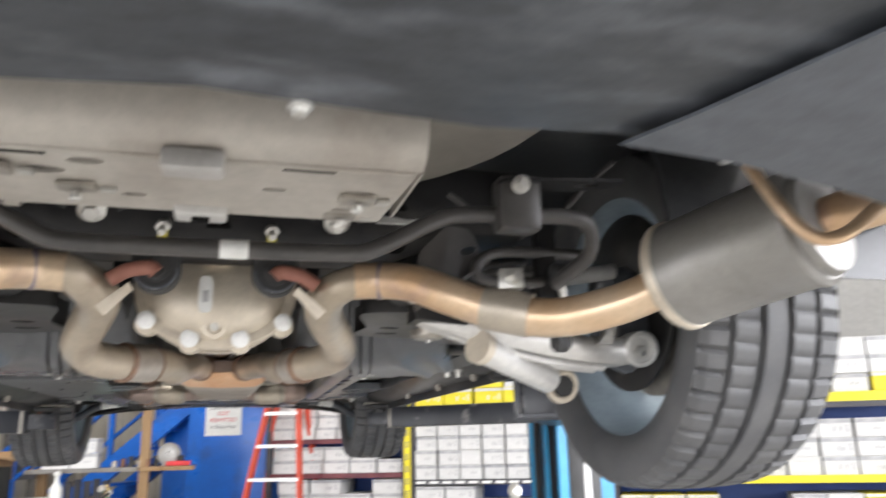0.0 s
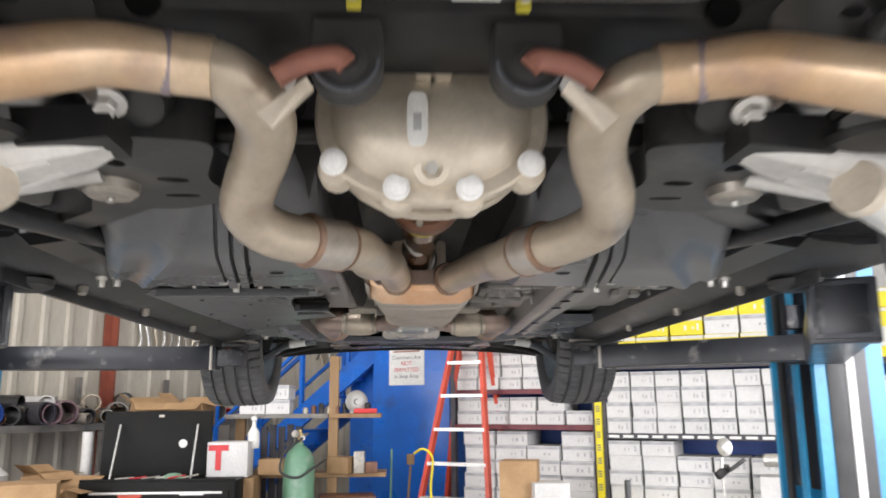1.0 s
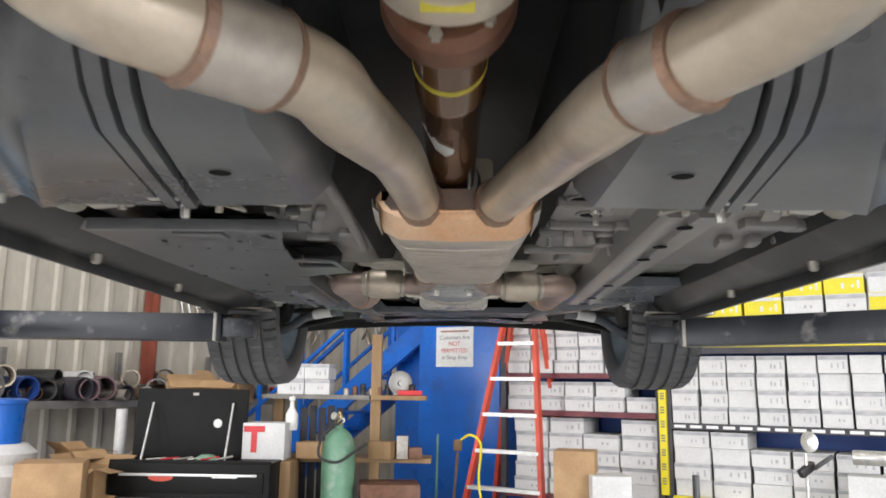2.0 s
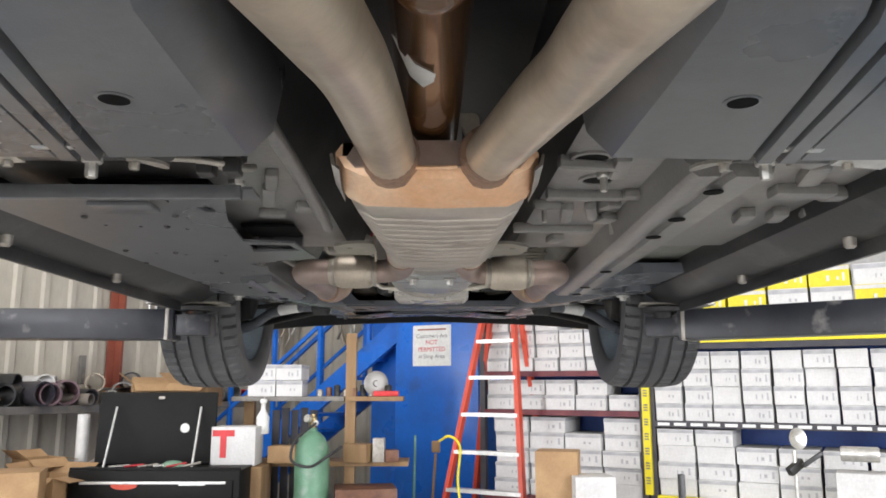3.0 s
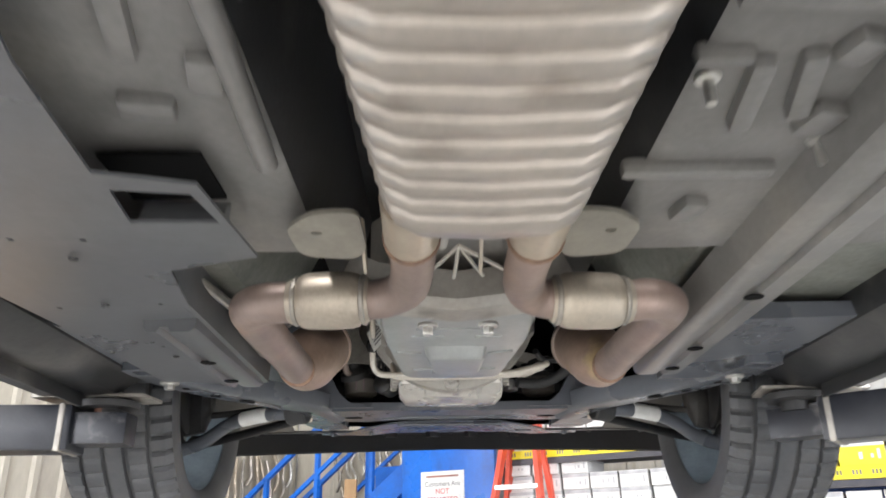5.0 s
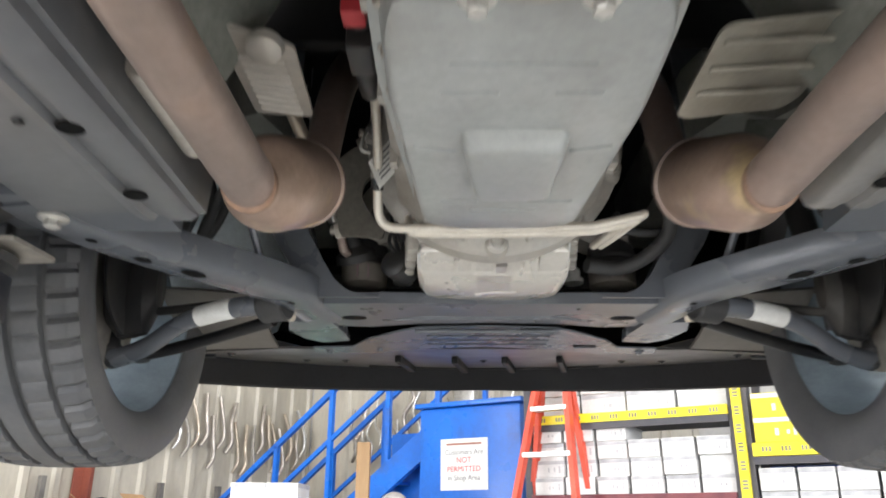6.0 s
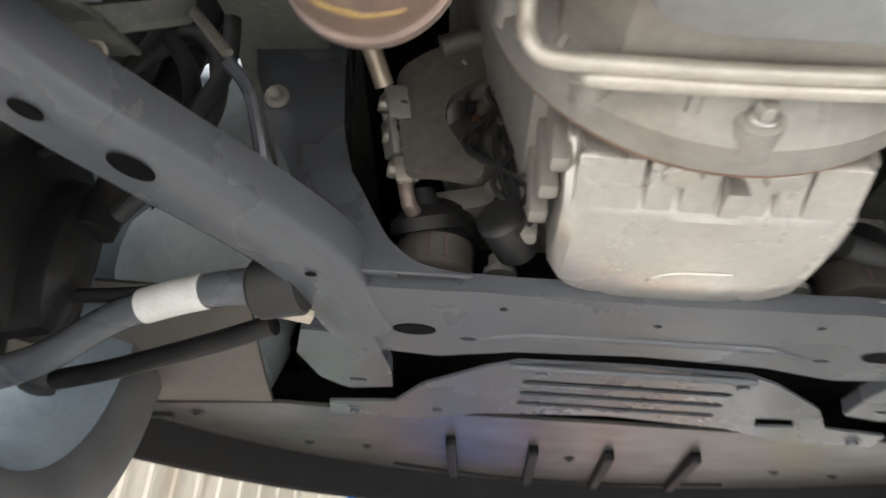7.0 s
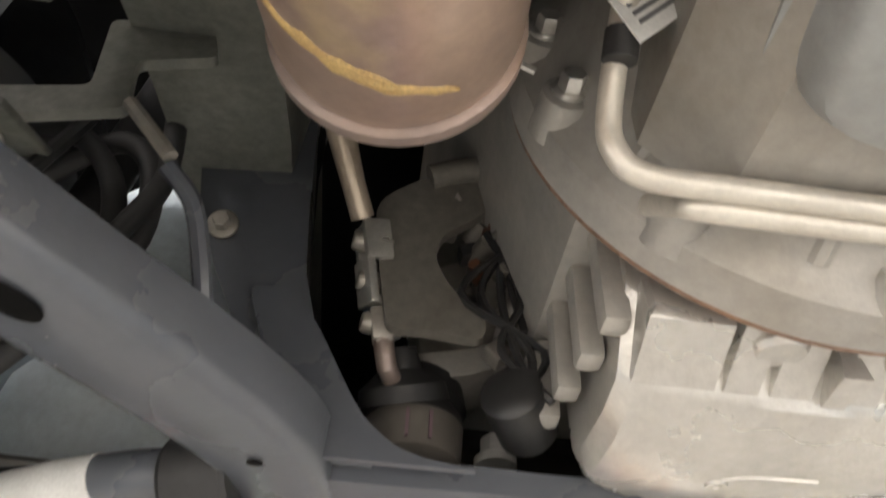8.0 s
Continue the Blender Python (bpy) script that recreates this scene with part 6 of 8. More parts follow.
for s in (-1, 1):
    # front liner between the tray and the wheel
    lin = []
    for x in (0.49, 0.56, 0.64, 0.72):
        k = (x - 0.49) / 0.23
        lin.append([(s * x, 4.42 + 0.05 * k, 1.80 + 0.03 * k), (s * x, 4.50 + 0.06 * k, 1.77 + 0.02 * k), (s * x, 4.58 + 0.07 * k, 1.75), (s * x, 4.66 + 0.06 * k, 1.738), (s * x, 4.665 + 0.06 * k, 1.744), (s * x, 4.585 + 0.07 * k, 1.757), (s * x, 4.505 + 0.06 * k, 1.777 + 0.02 * k), (s * x, 4.425 + 0.05 * k, 1.807 + 0.03 * k)])
    cpart("front_liner", loft(lin), "tub", "taupe curved front wheel liner")
    # lower arm with its paper tag
    fa = cpart("front_lower_arm", tube([(s * 0.41, 4.268, 1.737), (s * 0.48, 4.282, 1.735), (s * 0.56, 4.312, 1.727), (s * 0.62, 4.335, 1.71), (s * 0.68, 4.355, 1.675), (s * 0.74, 4.37, 1.655), (s * 0.77, 4.38, 1.66)], lambda t: 0.022 - 0.004 * math.sin(math.pi * t), 16), "subframe", "grey forged front lower arm with paper tag")
    part("paper_tag", tube([(s * 0.495, 4.286, 1.734), (s * 0.528, 4.299, 1.7315), (s * 0.572, 4.317, 1.7255)], 0.0205, 18, 1), M["paper"], fa, "white paper tag")
    part("ball_joint", lathe((s * 0.765, 4.38, 1.655), (0, 0, 1), [(-0.02, 0.012), (-0.015, 0.024), (0.02, 0.024), (0.03, 0.016), (0.06, 0.012)], 18), M["bush"], fa)
    cpart("tension_link", tube([(s * 0.43, 4.345, 1.725), (s * 0.52, 4.385, 1.71), (s * 0.64, 4.43, 1.69), (s * 0.73, 4.45, 1.675)], 0.013, 12), "black", "black tension link")
    cpart("link_ball", lathe((s * 0.735, 4.45, 1.66), (0, 0, 1), [(0, 0.012), (0.004, 0.022), (0.03, 0.022), (0.04, 0.014)], 16), "bush", "black ball joint")
    cpart("tie_rod", tube([(s * 0.42, 4.31, 1.765), (s * 0.60, 4.33, 1.745), (s * 0.72, 4.33, 1.735)], 0.009, 10), "black", "black steering tie rod")
    cpart("front_knuckle", loft([[(s * x, 4.33 + 0.05 * math.cos(q) * k, 1.79 + 0.11 * math.sin(q) * k) for q in (2 * math.pi * i / 14 for i in range(14))] for x, k in ((0.66, 0.5), (0.68, 0.9), (0.73, 1.0), (0.76, 0.7))]), "black", "dark front knuckle")
    cpart("front_strut", tube([(s * 0.66, 4.32, 1.82), (s * 0.62, 4.32, 2.05), (s * 0.59, 4.32, 2.34)], 0.026, 14, 2), "black", "black front strut")
    cpart("brake_hose", tube([(s * 0.69, 4.22, 1.86), (s * 0.62, 4.15, 1.84), (s * 0.57, 4.12, 1.90), (s * 0.56, 4.14, 1.99)], 0.007, 8), "bush", "black brake hose")
    # apron and bracket panel by the chassis leg
    ap = plate([(3.64, 1.80), (3.86, 1.80), (3.93, 1.84), (3.99, 1.93), (4.02, 2.05), (4.2, 2.12), (4.2, 2.35), (3.64, 2.35)], [], 0.012, lambda y, z, h, s=s: (s * (0.535 + h), y, z))
    apr = cpart("inner_apron", ap, "apron", "olive grey inner apron panel")
    part("apron_flange", loft([[(s * 0.535, y, z), (s * 0.60, y, z - 0.01), (s * 0.60, y, z - 0.004), (s * 0.535, y, z + 0.006)] for y, z in ((3.66, 1.80), (3.85, 1.80), (3.95, 1.81), (4.0, 1.84))]), M["apron"], apr)
    part("apron_bracket", box((s * 0.585, 4.08, 1.90), (0.05, 0.09, 0.008), 0.003, rx=25), M["apron"], apr)
    bolt(apr, (s * 0.59, 4.09, 1.895), (0, -0.4, -1), 0.008, 0.012, M["wornsteel"], 0.012)
    zb = plate(round_poly([(0.60, 1.92), (0.525, 1.936), (0.537, 2.024), (0.457, 2.037), (0.443, 1.99), (0.502, 1.973), (0.492, 1.915), (0.574, 1.893), (0.60, 1.895)], 0.008, 3), [oval(0.475, 2.012, 0.012, 0.003, 10, -8)], 0.010, lambda x, z, h, s=s: (s * x, 4.06 + h, z))
    part("hose_bracket", zb, M["apron"], apr, "olive stepped hose bracket")
    part("bracket_clip", tube([(s * 0.49, 4.058, 1.918), (s * 0.468, 4.06, 1.893), (s * 0.449, 4.064, 1.872)], 0.006, 8, 2), M["wornsteel"], apr)
    part("stay", tube([(s * 0.452, 4.07, 1.87), (s * 0.43, 4.09, 1.85), (s * 0.415, 4.12, 1.80), (s * 0.41, 4.15, 1.77)], 0.007, 8), M["subframe"], apr)
# washer reservoir ahead of the left wheel
rv = []
for z, k in ((1.80, 0.6), (1.82, 0.85), (1.88, 0.98), (2.1, 1.05), (2.22, 1.0), (2.33, 0.7)):
    rv.append([(-0.625 + 0.12 * k * math.copysign(abs(math.cos(q)) ** 0.5, math.cos(q)), 4.69 + 0.2 * k * math.copysign(abs(math.sin(q)) ** 0.5, math.sin(q)), z) for q in (2 * math.pi * i / 24 for i in range(24))])
rsv = cpart("washer_reservoir", loft(rv), "reservoir", "pale blue translucent washer reservoir")
part("reservoir_seam", loft([[(-0.625 + 0.123 * math.copysign(abs(math.cos(q)) ** 0.5, math.cos(q)), 4.69 + 0.203 * math.copysign(abs(math.sin(q)) ** 0.5, math.sin(q)), z) for q in (2 * math.pi * i / 24 for i in range(24))] for z in (2.04, 2.048)]), M["reservoir"], rsv)
# steering shaft and engine mount on the left
st = cpart("steering_shaft", tube([(-0.40, 4.03, 2.13), (-0.345, 4.14, 2.01), (-0.318, 4.195, 1.962)], lambda t: 0.013 if t < 0.75 else 0.011, 12, 2), "pipe", "pale steering shaft with universal joint")
uj = Vector((-0.302, 4.222, 1.934))
ujd = Vector((0.022, 0.03, -0.1)).normalized()
for k, (d0, l0, w0, tw) in enumerate(((-0.018, 0.04, 0.026, 0), (0.022, 0.045, 0.026, 80), (0.062, 0.03, 0.02, 20))):
    c = uj + ujd * d0
    m3 = Matrix.Translation(c) @ frame_to(ujd) @ pose(0, 0, 0, 0, 0, tw)
    bm = bmesh.new()
    for e in (-1, 1):
        add_box(bm, (e * w0 * 0.45, 0, 0), (0.009, w0, l0), 0.003)
    add_box(bm, (0, 0, -l0 * 0.42 if k == 0 else l0 * 0.42), (w0, w0 * 0.8, 0.009), 0.003)
    bmesh.ops.transform(bm, matrix=m3, verts=bm.verts[:])
    part("joint_yoke", bm, M["steel" if k < 2 else "wornsteel"], st)
    part("joint_cross", lathe(c - Vector((0.019, 0.004, 0)), (1, 0.2, 0), [(0, 0.008), (0.003, 0.010), (0.034, 0.010), (0.037, 0.008)], 14), M["wornsteel"], st)
part("lower_shaft", tube([uj + ujd * 0.07, uj + ujd * 0.10, (-0.268, 4.29, 1.84)], 0.009, 10, 2), M["downpipe"], st)
part("shaft_boot", lathe((-0.268, 4.285, 1.862), (0.2, 0.5, -0.85), [(-0.02, 0.016), (0, 0.02), (0.015, 0.04), (0.03, 0.042)], 18), M["bush"], st)
for s in (-1, 1):
    mt = cpart("engine_mount", lathe((s * 0.25, 4.335, 1.79), (0, 0, 1), [(0, 0.03), (0.005, 0.043), (0.05, 0.046), (0.056, 0.042), (0.06, 0.05), (0.085, 0.045), (0.1, 0.03)], 28), "bush", "black rubber engine mount")
    part("mount_cup", lathe((s * 0.25, 4.335, 1.785), (0, 0, 1), [(0.002, 0.036), (0.008, 0.0455), (0.045, 0.0475), (0.048, 0.045)], 28), M["tub"], mt, "brown mount cup with pink chalk lines")
    for a in (-100, -75):
        q = radians(a)
        part("chalk_line", box((s * 0.25 + 0.0482 * math.cos(q), 4.335 + 0.0482 * math.sin(q), 1.812), (0.003, 0.002, 0.028), 0, rz=a + 90), M["mauve"], mt)
    bolt(car, (s * 0.172, 4.335, 1.80), (0, 0, 1), 0.014, 0.03, M["arm"], 0.02, label="pale flange nut")
    cpart("mount_arm", loft([[(s * x, y, z) for y, z in ((4.30, zz), (4.37, zz), (4.37, zz + 0.03), (4.30, zz + 0.03))] for x, zz in ((0.15, 1.90), (0.2, 1.875), (0.26, 1.86), (0.28, 1.86))]), "gearbox", "cast mount arm")


# --- wheels ---
def wheel(s, yc, zc0, R, xin, xout, label):
    """Tyre with grooved tread and cut shoulders, barrel, spokes, disc and caliper."""
    e = new("wheel")
    e.parent = car
    e["label"] = label
    w = xout - xin
    prof = []
    tr = [0.0, 0.035, 0.05, 0.16, 0.17, 0.20, 0.21, 0.37, 0.38, 0.42, 0.43, 0.57, 0.58, 0.62, 0.63, 0.79, 0.80, 0.83, 0.84, 0.95, 0.965, 1.0]
    groove = {0.17, 0.20, 0.38, 0.42, 0.58, 0.62, 0.80, 0.83}
    side = [(0.06, -0.105), (0.03, -0.098), (-0.02, -0.075), (-0.035, -0.045), (-0.02, -0.018)]
    prof += [(a, R + b, 0) for a, b in side]
    for t in tr:
        crown = 0.010 * (2 * abs(t - 0.5)) ** 3
        prof.append((t, R - crown - (0.011 if t in groove else 0) - (0.006 if t in (0.0, 1.0) else 0), 1 if (t <= 0.16 or t >= 0.84) else (2 if 0.21 <= t <= 0.37 or 0.63 <= t <= 0.79 else 0)))
    prof += [(1 - a, R + b, 0) for a, b in side[::-1]]
    N = 270
    bm = bmesh.new()
    rings = []
    for i in range(N):
        q = 2 * math.pi * i / N
        ring = []
        for t, r, kind in prof:
            cut = 0.009 if (kind == 1 and i % 5 == 0) else (0.005 if kind == 2 and (i + (2 if t < 0.5 else 0)) % 5 == 0 else 0)
            sk = 0.05 * (t - 0.5)
            ring.append((s * (xin + w * t), yc + (r - cut) * math.cos(q + sk), zc0 + (r - cut) * math.sin(q + sk)))
        rings.append(ring)
    rings.append(rings[0])
    vr = [[bm.verts.new(p) for p in r] for r in rings[:-1]]
    vr.append(vr[0])
    for a, b in zip(vr, vr[1:]):
        for j in range(len(a) - 1):
            bm.faces.new((a[j], a[j + 1], b[j + 1], b[j]))
    part("tyre", bm, M["rubber"], e, "dusty black tyre with grooved tread")
    rb = R - 0.098
    bm = bmesh.new()
    m = [(xin + 0.012, rb + 0.006), (xin + 0.02, rb - 0.004), (xin + 0.05, rb - 0.008), (xin + 0.10, rb - 0.022), (xout - 0.05, rb - 0.03), (xout - 0.03, rb - 0.02), (xout - 0.012, rb + 0.006), (xout - 0.03, rb + 0.002), (xin + 0.04, rb + 0.004)]
    vr = [[bm.verts.new((s * x, yc + r * math.cos(q), zc0 + r * math.sin(q))) for x, r in m] for q in (2 * math.pi * i / 64 for i in range(64))]
    for a, b in zip(vr, vr[1:] + vr[:1]):
        for j in range(len(m)):
            k = (j + 1) % len(m)
            bm.faces.new((a[j], a[k], b[k], b[j]))
    rim = part("rim", bm, M["rim"], e, "blue grey wheel barrel")
    for i in range(5):
        q = 2 * math.pi * i / 5 + 0.3
        for d in (-0.16, 0.16):
            p0 = Vector((s * (xout - 0.035), yc + 0.05 * math.cos(q), zc0 + 0.05 * math.sin(q)))
            p1 = Vector((s * (xout - 0.03), yc + (rb - 0.022) * math.cos(q + d), zc0 + (rb - 0.022) * math.sin(q + d)))
            part("spoke", tube([p0, (p0 + p1) / 2 + Vector((s * 0.012, 0, 0)), p1], 0.016, 8, 2), M["rim"], rim)
    shade = 0.115 if yc > 3 else 0.17
    disc = part("brake_disc", lathe((s * (xin + 0.10), yc, zc0), (s, 0, 0), [(0, 0.07), (0, 0.165), (0.028, 0.165), (0.028, 0.08), (0.06, 0.075), (0.06, 0.02)], 40), M["wornsteel"], e, "dull brake disc")
    part("backplate", lathe((s * (xin + 0.045), yc + 0.01, zc0 + 0.03), (s, 0, 0), [(0, 0.03), (0, shade), (0.006, shade + 0.015), (0.012, shade + 0.015), (0.012, 0.03)], 36), M["black"], e, "black brake dust shield")
    a0 = math.pi * 0.06 if yc > 3 else math.pi * 0.95
    rings = [[(s * x, yc + r * math.cos(q), zc0 + r * math.sin(q)) for x, r in ((xin + 0.075, 0.105), (xin + 0.155, 0.105), (xin + 0.155, 0.185), (xin + 0.075, 0.185))] for q in (a0 - 0.42, a0 - 0.2, a0, a0 + 0.2, a0 + 0.42)]
    part("caliper", loft(rings), M["black"], e, "black brake caliper")
    return e


for s in (-1, 1):
    wheel(s, 1.49, 1.752, 0.348, 0.775, 1.045, "rear wheel with wide dusty tyre hanging free")
    wheel(s, 4.32, 1.787, 0.35, 0.665, 0.92, "front wheel with dusty tyre hanging free")

# ---------- the lift ----------
for s in (-1, 1):
    lift = thing("lift_post", "light blue lift post with two dark swing arms", "car lift", "posts of the car lift")
    px, py = (1.57, 3.50) if s > 0 else (-1.80, 3.70)
    col = [(-0.14, -0.17), (0.12, -0.17), (0.12, -0.145), (-0.115, -0.145), (-0.115, 0.145), (0.12, 0.145), (0.12, 0.17), (-0.14, 0.17)]
    part("column", loft([[(px - s * a, py + b, z) for a, b in col] for z in (FZ + 0.012, 3.6)]), M["liftblue"], lift, "light blue open steel column", smooth=False)
    part("base_plate", box((px, py, FZ + 0.006), (0.6, 0.55, 0.012), 0.002), M["liftblue"], lift)
    part("carriage", box((px - s * 0.0, py, 1.50), (0.2, 0.24, 0.75), 0.01), M["armpaint"], lift, "dark lift carriage")
    # black panel proud of the face paints the shade of the column's slot
    part("slot_shade_panel", box((px + s * 0.0, py - 0.172, 1.8), (0.15, 0.006, 3.5), 0.001), M["plastic"], lift, "black panel standing in for the column's shaded slot")
    part("slot_strip", box((px + s * 0.01, py - 0.177, 1.0), (0.03, 0.006, 1.9), 0.001), M["white"], lift, "white strip in the slot")
    part("guard_strip", box((px - s * 0.128, py - 0.05, 1.0), (0.008, 0.05, 2.0), 0.002), M["liftblue"], lift, "light blue cover strip")
    part("cable_duct", box((px - s * 0.128, py + 0.06, 1.0), (0.02, 0.03, 2.0), 0.004), M["plastic"], lift)
    # front arm
    a, b = Vector((px - s * 0.03, py + 0.30, 1.632)), Vector((s * 0.80, 3.84, 1.632))
    a = Vector((-1.72, 3.80, 1.632) if s < 0 else (1.44, 3.32, 1.632))
    d = (b - a)
    ang = math.degrees(math.atan2(d.y, d.x))
    fa = part("swing_arm", box((a + b) / 2, (d.length, 0.10, 0.094), 0.006, rz=ang), M["armpaint"], lift, "scuffed dark front swing arm")
    part("arm_end", box(b - d.normalized() * 0.02, (0.012, 0.104, 0.098), 0.002, rz=ang), M["wornsteel"], fa)
    part("arm_shim", plate(round_poly([(-0.12, -0.055), (0.12, -0.05), (0.13, 0.05), (-0.10, 0.06)], 0.01), [], 0.006, lambda x, y, h, b=b, s=s: (b.x + s * -0.02 + x, b.y + 0.02 + y, 1.694 + h + 0.03 * abs(x))), M["wornsteel"], fa, "dull bent shim plate")
    part("pad_screw", lathe((b.x + d.normalized().x * 0.05, b.y + d.normalized().y * 0.05, 1.663), (0, 0, 1), [(0, 0.022), (0.03, 0.022)], 16), M["rust"], fa, "rusty pad screw")
    part("arm_tongue", box(b + d.normalized() * 0.04, (0.14, 0.07, 0.066), 0.004, rz=ang), M["armpaint"], fa)
    part("lift_pad", lathe((s * 0.745, 3.85, 1.655), (0, 0, 1), [(0, 0.03), (0.02, 0.03), (0.022, 0.062), (0.035, 0.065), (0.04, 0.05)], 24), M["bush"], fa)
    part("arm_root", box((-1.75, 3.74, 1.632) if s < 0 else (1.47, 3.36, 1.632), (0.12, 0.2, 0.11), 0.008), M["armpaint"], fa)
    # rear arm: hollow section pointing back
    a2, b2 = Vector((1.42, 3.2, 1.625) if s > 0 else (-1.70, 3.45, 1.625)), Vector((s * 0.85, 2.08, 1.625))
    d2 = b2 - a2
    ang2 = math.degrees(math.atan2(d2.y, d2.x))
    rot = pose(0, 0, 0, 0, 0, ang2)
    bm = bmesh.new()
    h, tck, L2 = 0.058, 0.009, d2.length
    prof = [(-h, -h), (h, -h), (h, h), (-h, h)]
    inner = [(-h + tck, -h + tck), (h - tck, -h + tck), (h - tck, h - tck), (-h + tck, h - tck)]
    rings = [[(0, y, z) for y, z in prof], [(L2, y, z) for y, z in prof], [(L2, y, z) for y, z in inner], [(0.3, y, z) for y, z in inner]]
    add_loft(bm, rings)
    bmesh.ops.transform(bm, matrix=Matrix.Translation(a2) @ rot, verts=bm.verts[:])
    ra = part("swing_arm", bm, M["armpaint"], lift, "dark hollow rear swing arm")
    part("arm_collar", box(b2 - d2.normalized() * 0.05, (0.05, 0.135, 0.135), 0.006, rz=ang2), M["armpaint"], ra)
    part("lift_pad", lathe((s * 0.80, 2.16, 1.672), (0, 0, 1), [(0, 0.035), (0.01, 0.055), (0.022, 0.058), (0.026, 0.045)], 24), M["bush"], ra)
    part("hose_bracket", box((px - s * 0.12, py - 0.1, 1.75), (0.12, 0.05, 0.09), 0.006), M["armpaint"], lift)


# ---------- racks with cartons ----------
def rp(u, w, z, base=None):
    return (base or ROOM) @ Vector((u, w, z))


def rack(name, u0, u1, levels, beams, label):
    r = thing(name, label, "shelving rack", "racks along the back wall")
    for u in (u0, u1):
        for w in (0.02, 0.52):
            part("upright", rbox(u - 0.025, u + 0.025, w, w + 0.05, 0, 2.75), M["rackdark"], r)
    for z, m in levels:
        part("shelf_board", rbox(u0 + 0.03, u1 - 0.03, 0.06, 0.52, z - 0.02, z), M["rackdark"], r)
        part("shelf_edge", rbox(u0 + 0.026, u1 - 0.026, 0.0, 0.055, z - 0.045, z), M[m], r, "coloured shelf edge")
    for z0, z1 in beams:
        part("tape_beam", rbox(u0 + 0.026, u1 - 0.026, -0.01, 0.04, z0, z1), M["tape"], r, "yellow taped beam with dark logo shapes")
    return r


ra = rack("storage_rack", 0.50, 1.90, ((1.565, "rackred"), (1.245, "rackred"), (0.55, "rackred"), (2.03, "rackdark")), ((2.03, 2.09),), "dark steel rack with maroon shelf edges full of white cartons")
rb_ = rack("storage_rack", 1.97, 3.75, ((1.175, "rackdark"), (1.765, "rackdark"), (0.5, "rackdark")), ((1.768, 1.845), (0.56, 0.62)), "dark steel rack with yellow taped beam full of white cartons")
rc_ = rack("storage_rack", 3.82, 7.2, ((1.175, "rackdark"), (1.765, "rackdark"), (0.5, "rackdark")), ((1.768, 1.845), (1.12, 1.18)), "dark steel rack with yellow tape and mixed cartons")
part("tape_post", rbox(1.905, 1.962, -0.012, 0.02, 0.62, 2.35), M["tape"], ra, "yellow taped upright with dark logo shapes")
for r, u0, u1 in ((ra, 0.5, 1.9), (rb_, 1.97, 3.75), (rc_, 3.82, 7.2)):
    part("back_sheet", rbox(u0, u1, 0.60, 0.62, 0.1, 1.75), M["rackblue"], r, "blue sheet behind the cartons")


def logo_bars(r, pts, vertical=False):
    for u, z in pts:
        for k in range(3):
            if vertical:
                bm = rbox(u - 0.016, u + 0.016, -0.0145, -0.0125, z + k * 0.02, z + k * 0.02 + 0.011)
            else:
                bm = rbox(u + k * 0.02, u + k * 0.02 + 0.011, -0.0125, -0.0105, z - 0.014, z + 0.014)
            part("logo_shape", bm, M["ink"], r)


logo_bars(rb_, [(2.05 + 0.11 * i, 1.807) for i in range(15)])
logo_bars(ra, [(0.6 + 0.13 * i, 2.06) for i in range(10)])
logo_bars(ra, [(1.933, 0.7 + 0.11 * i) for i in range(14)], True)


for i in range(14):
    part("price_tag", rbox(2.02 + 0.124 * i, 2.11 + 0.124 * i, -0.003, -0.001, 1.142, 1.164), M["paper"], rb_)


def carton_mesh(name, m, label_m, w, d, h, print_kind):
    """A closed carton with lid line and a printed end; origin at the middle of the front bottom edge."""
    bm = bmesh.new()
    add_box(bm, (0, d / 2, h / 2), (w, d, h), 0.003)
    add_box(bm, (0, d / 2 - 0.001, h - 0.018), (w + 0.003, d + 0.003, 0.03), 0.002)
    for f in bm.faces:
        f.material_index = 0
    k = len(bm.faces)
    if print_kind:
        rr = random.Random(print_kind)
        for i in range(3):
            cx = (-0.2 + 0.17 * i + 0.1 * rr.random()) * w
            add_box(bm, (cx, -0.0008, h * (0.36 + 0.1 * rr.random())), (w * (0.03 + 0.05 * rr.random()), 0.0008, h * (0.1 + 0.22 * rr.random())))
        if print_kind != 2:
            add_box(bm, (w * 0.36, -0.0008, h * 0.45), (w * 0.06, 0.0008, h * 0.4))
    bm.faces.ensure_lookup_table()
    for f in bm.faces[k:]:
        f.material_index = 1
    me = bpy.data.meshes.new(name)
    bmesh.ops.recalc_face_normals(bm, faces=bm.faces[:])
    bm.to_mesh(me)
    bm.free()
    me.materials.append(m)
    me.materials.append(label_m)
    return me


greyink = mat("faded carton print", (0.46, 0.46, 0.47), (0.34, 0.34, 0.35), 0.7)
WHITE = [carton_mesh("white_carton", M["card"], greyink, 0.235, 0.42, 0.128, k) for k in (1, 2, 3, 6, 7)] + [carton_mesh("white_carton", M["card"], greyink, 0.235, 0.42, 0.128, 0)]
YELLOW = carton_mesh("yellow_carton", M["yellowcard"], M["card"], 0.26, 0.42, 0.15, 4)
BROWN = carton_mesh("brown_carton", M["brown"], M["ink"], 0.26, 0.34, 0.18, 5)
rng = random.Random(7)


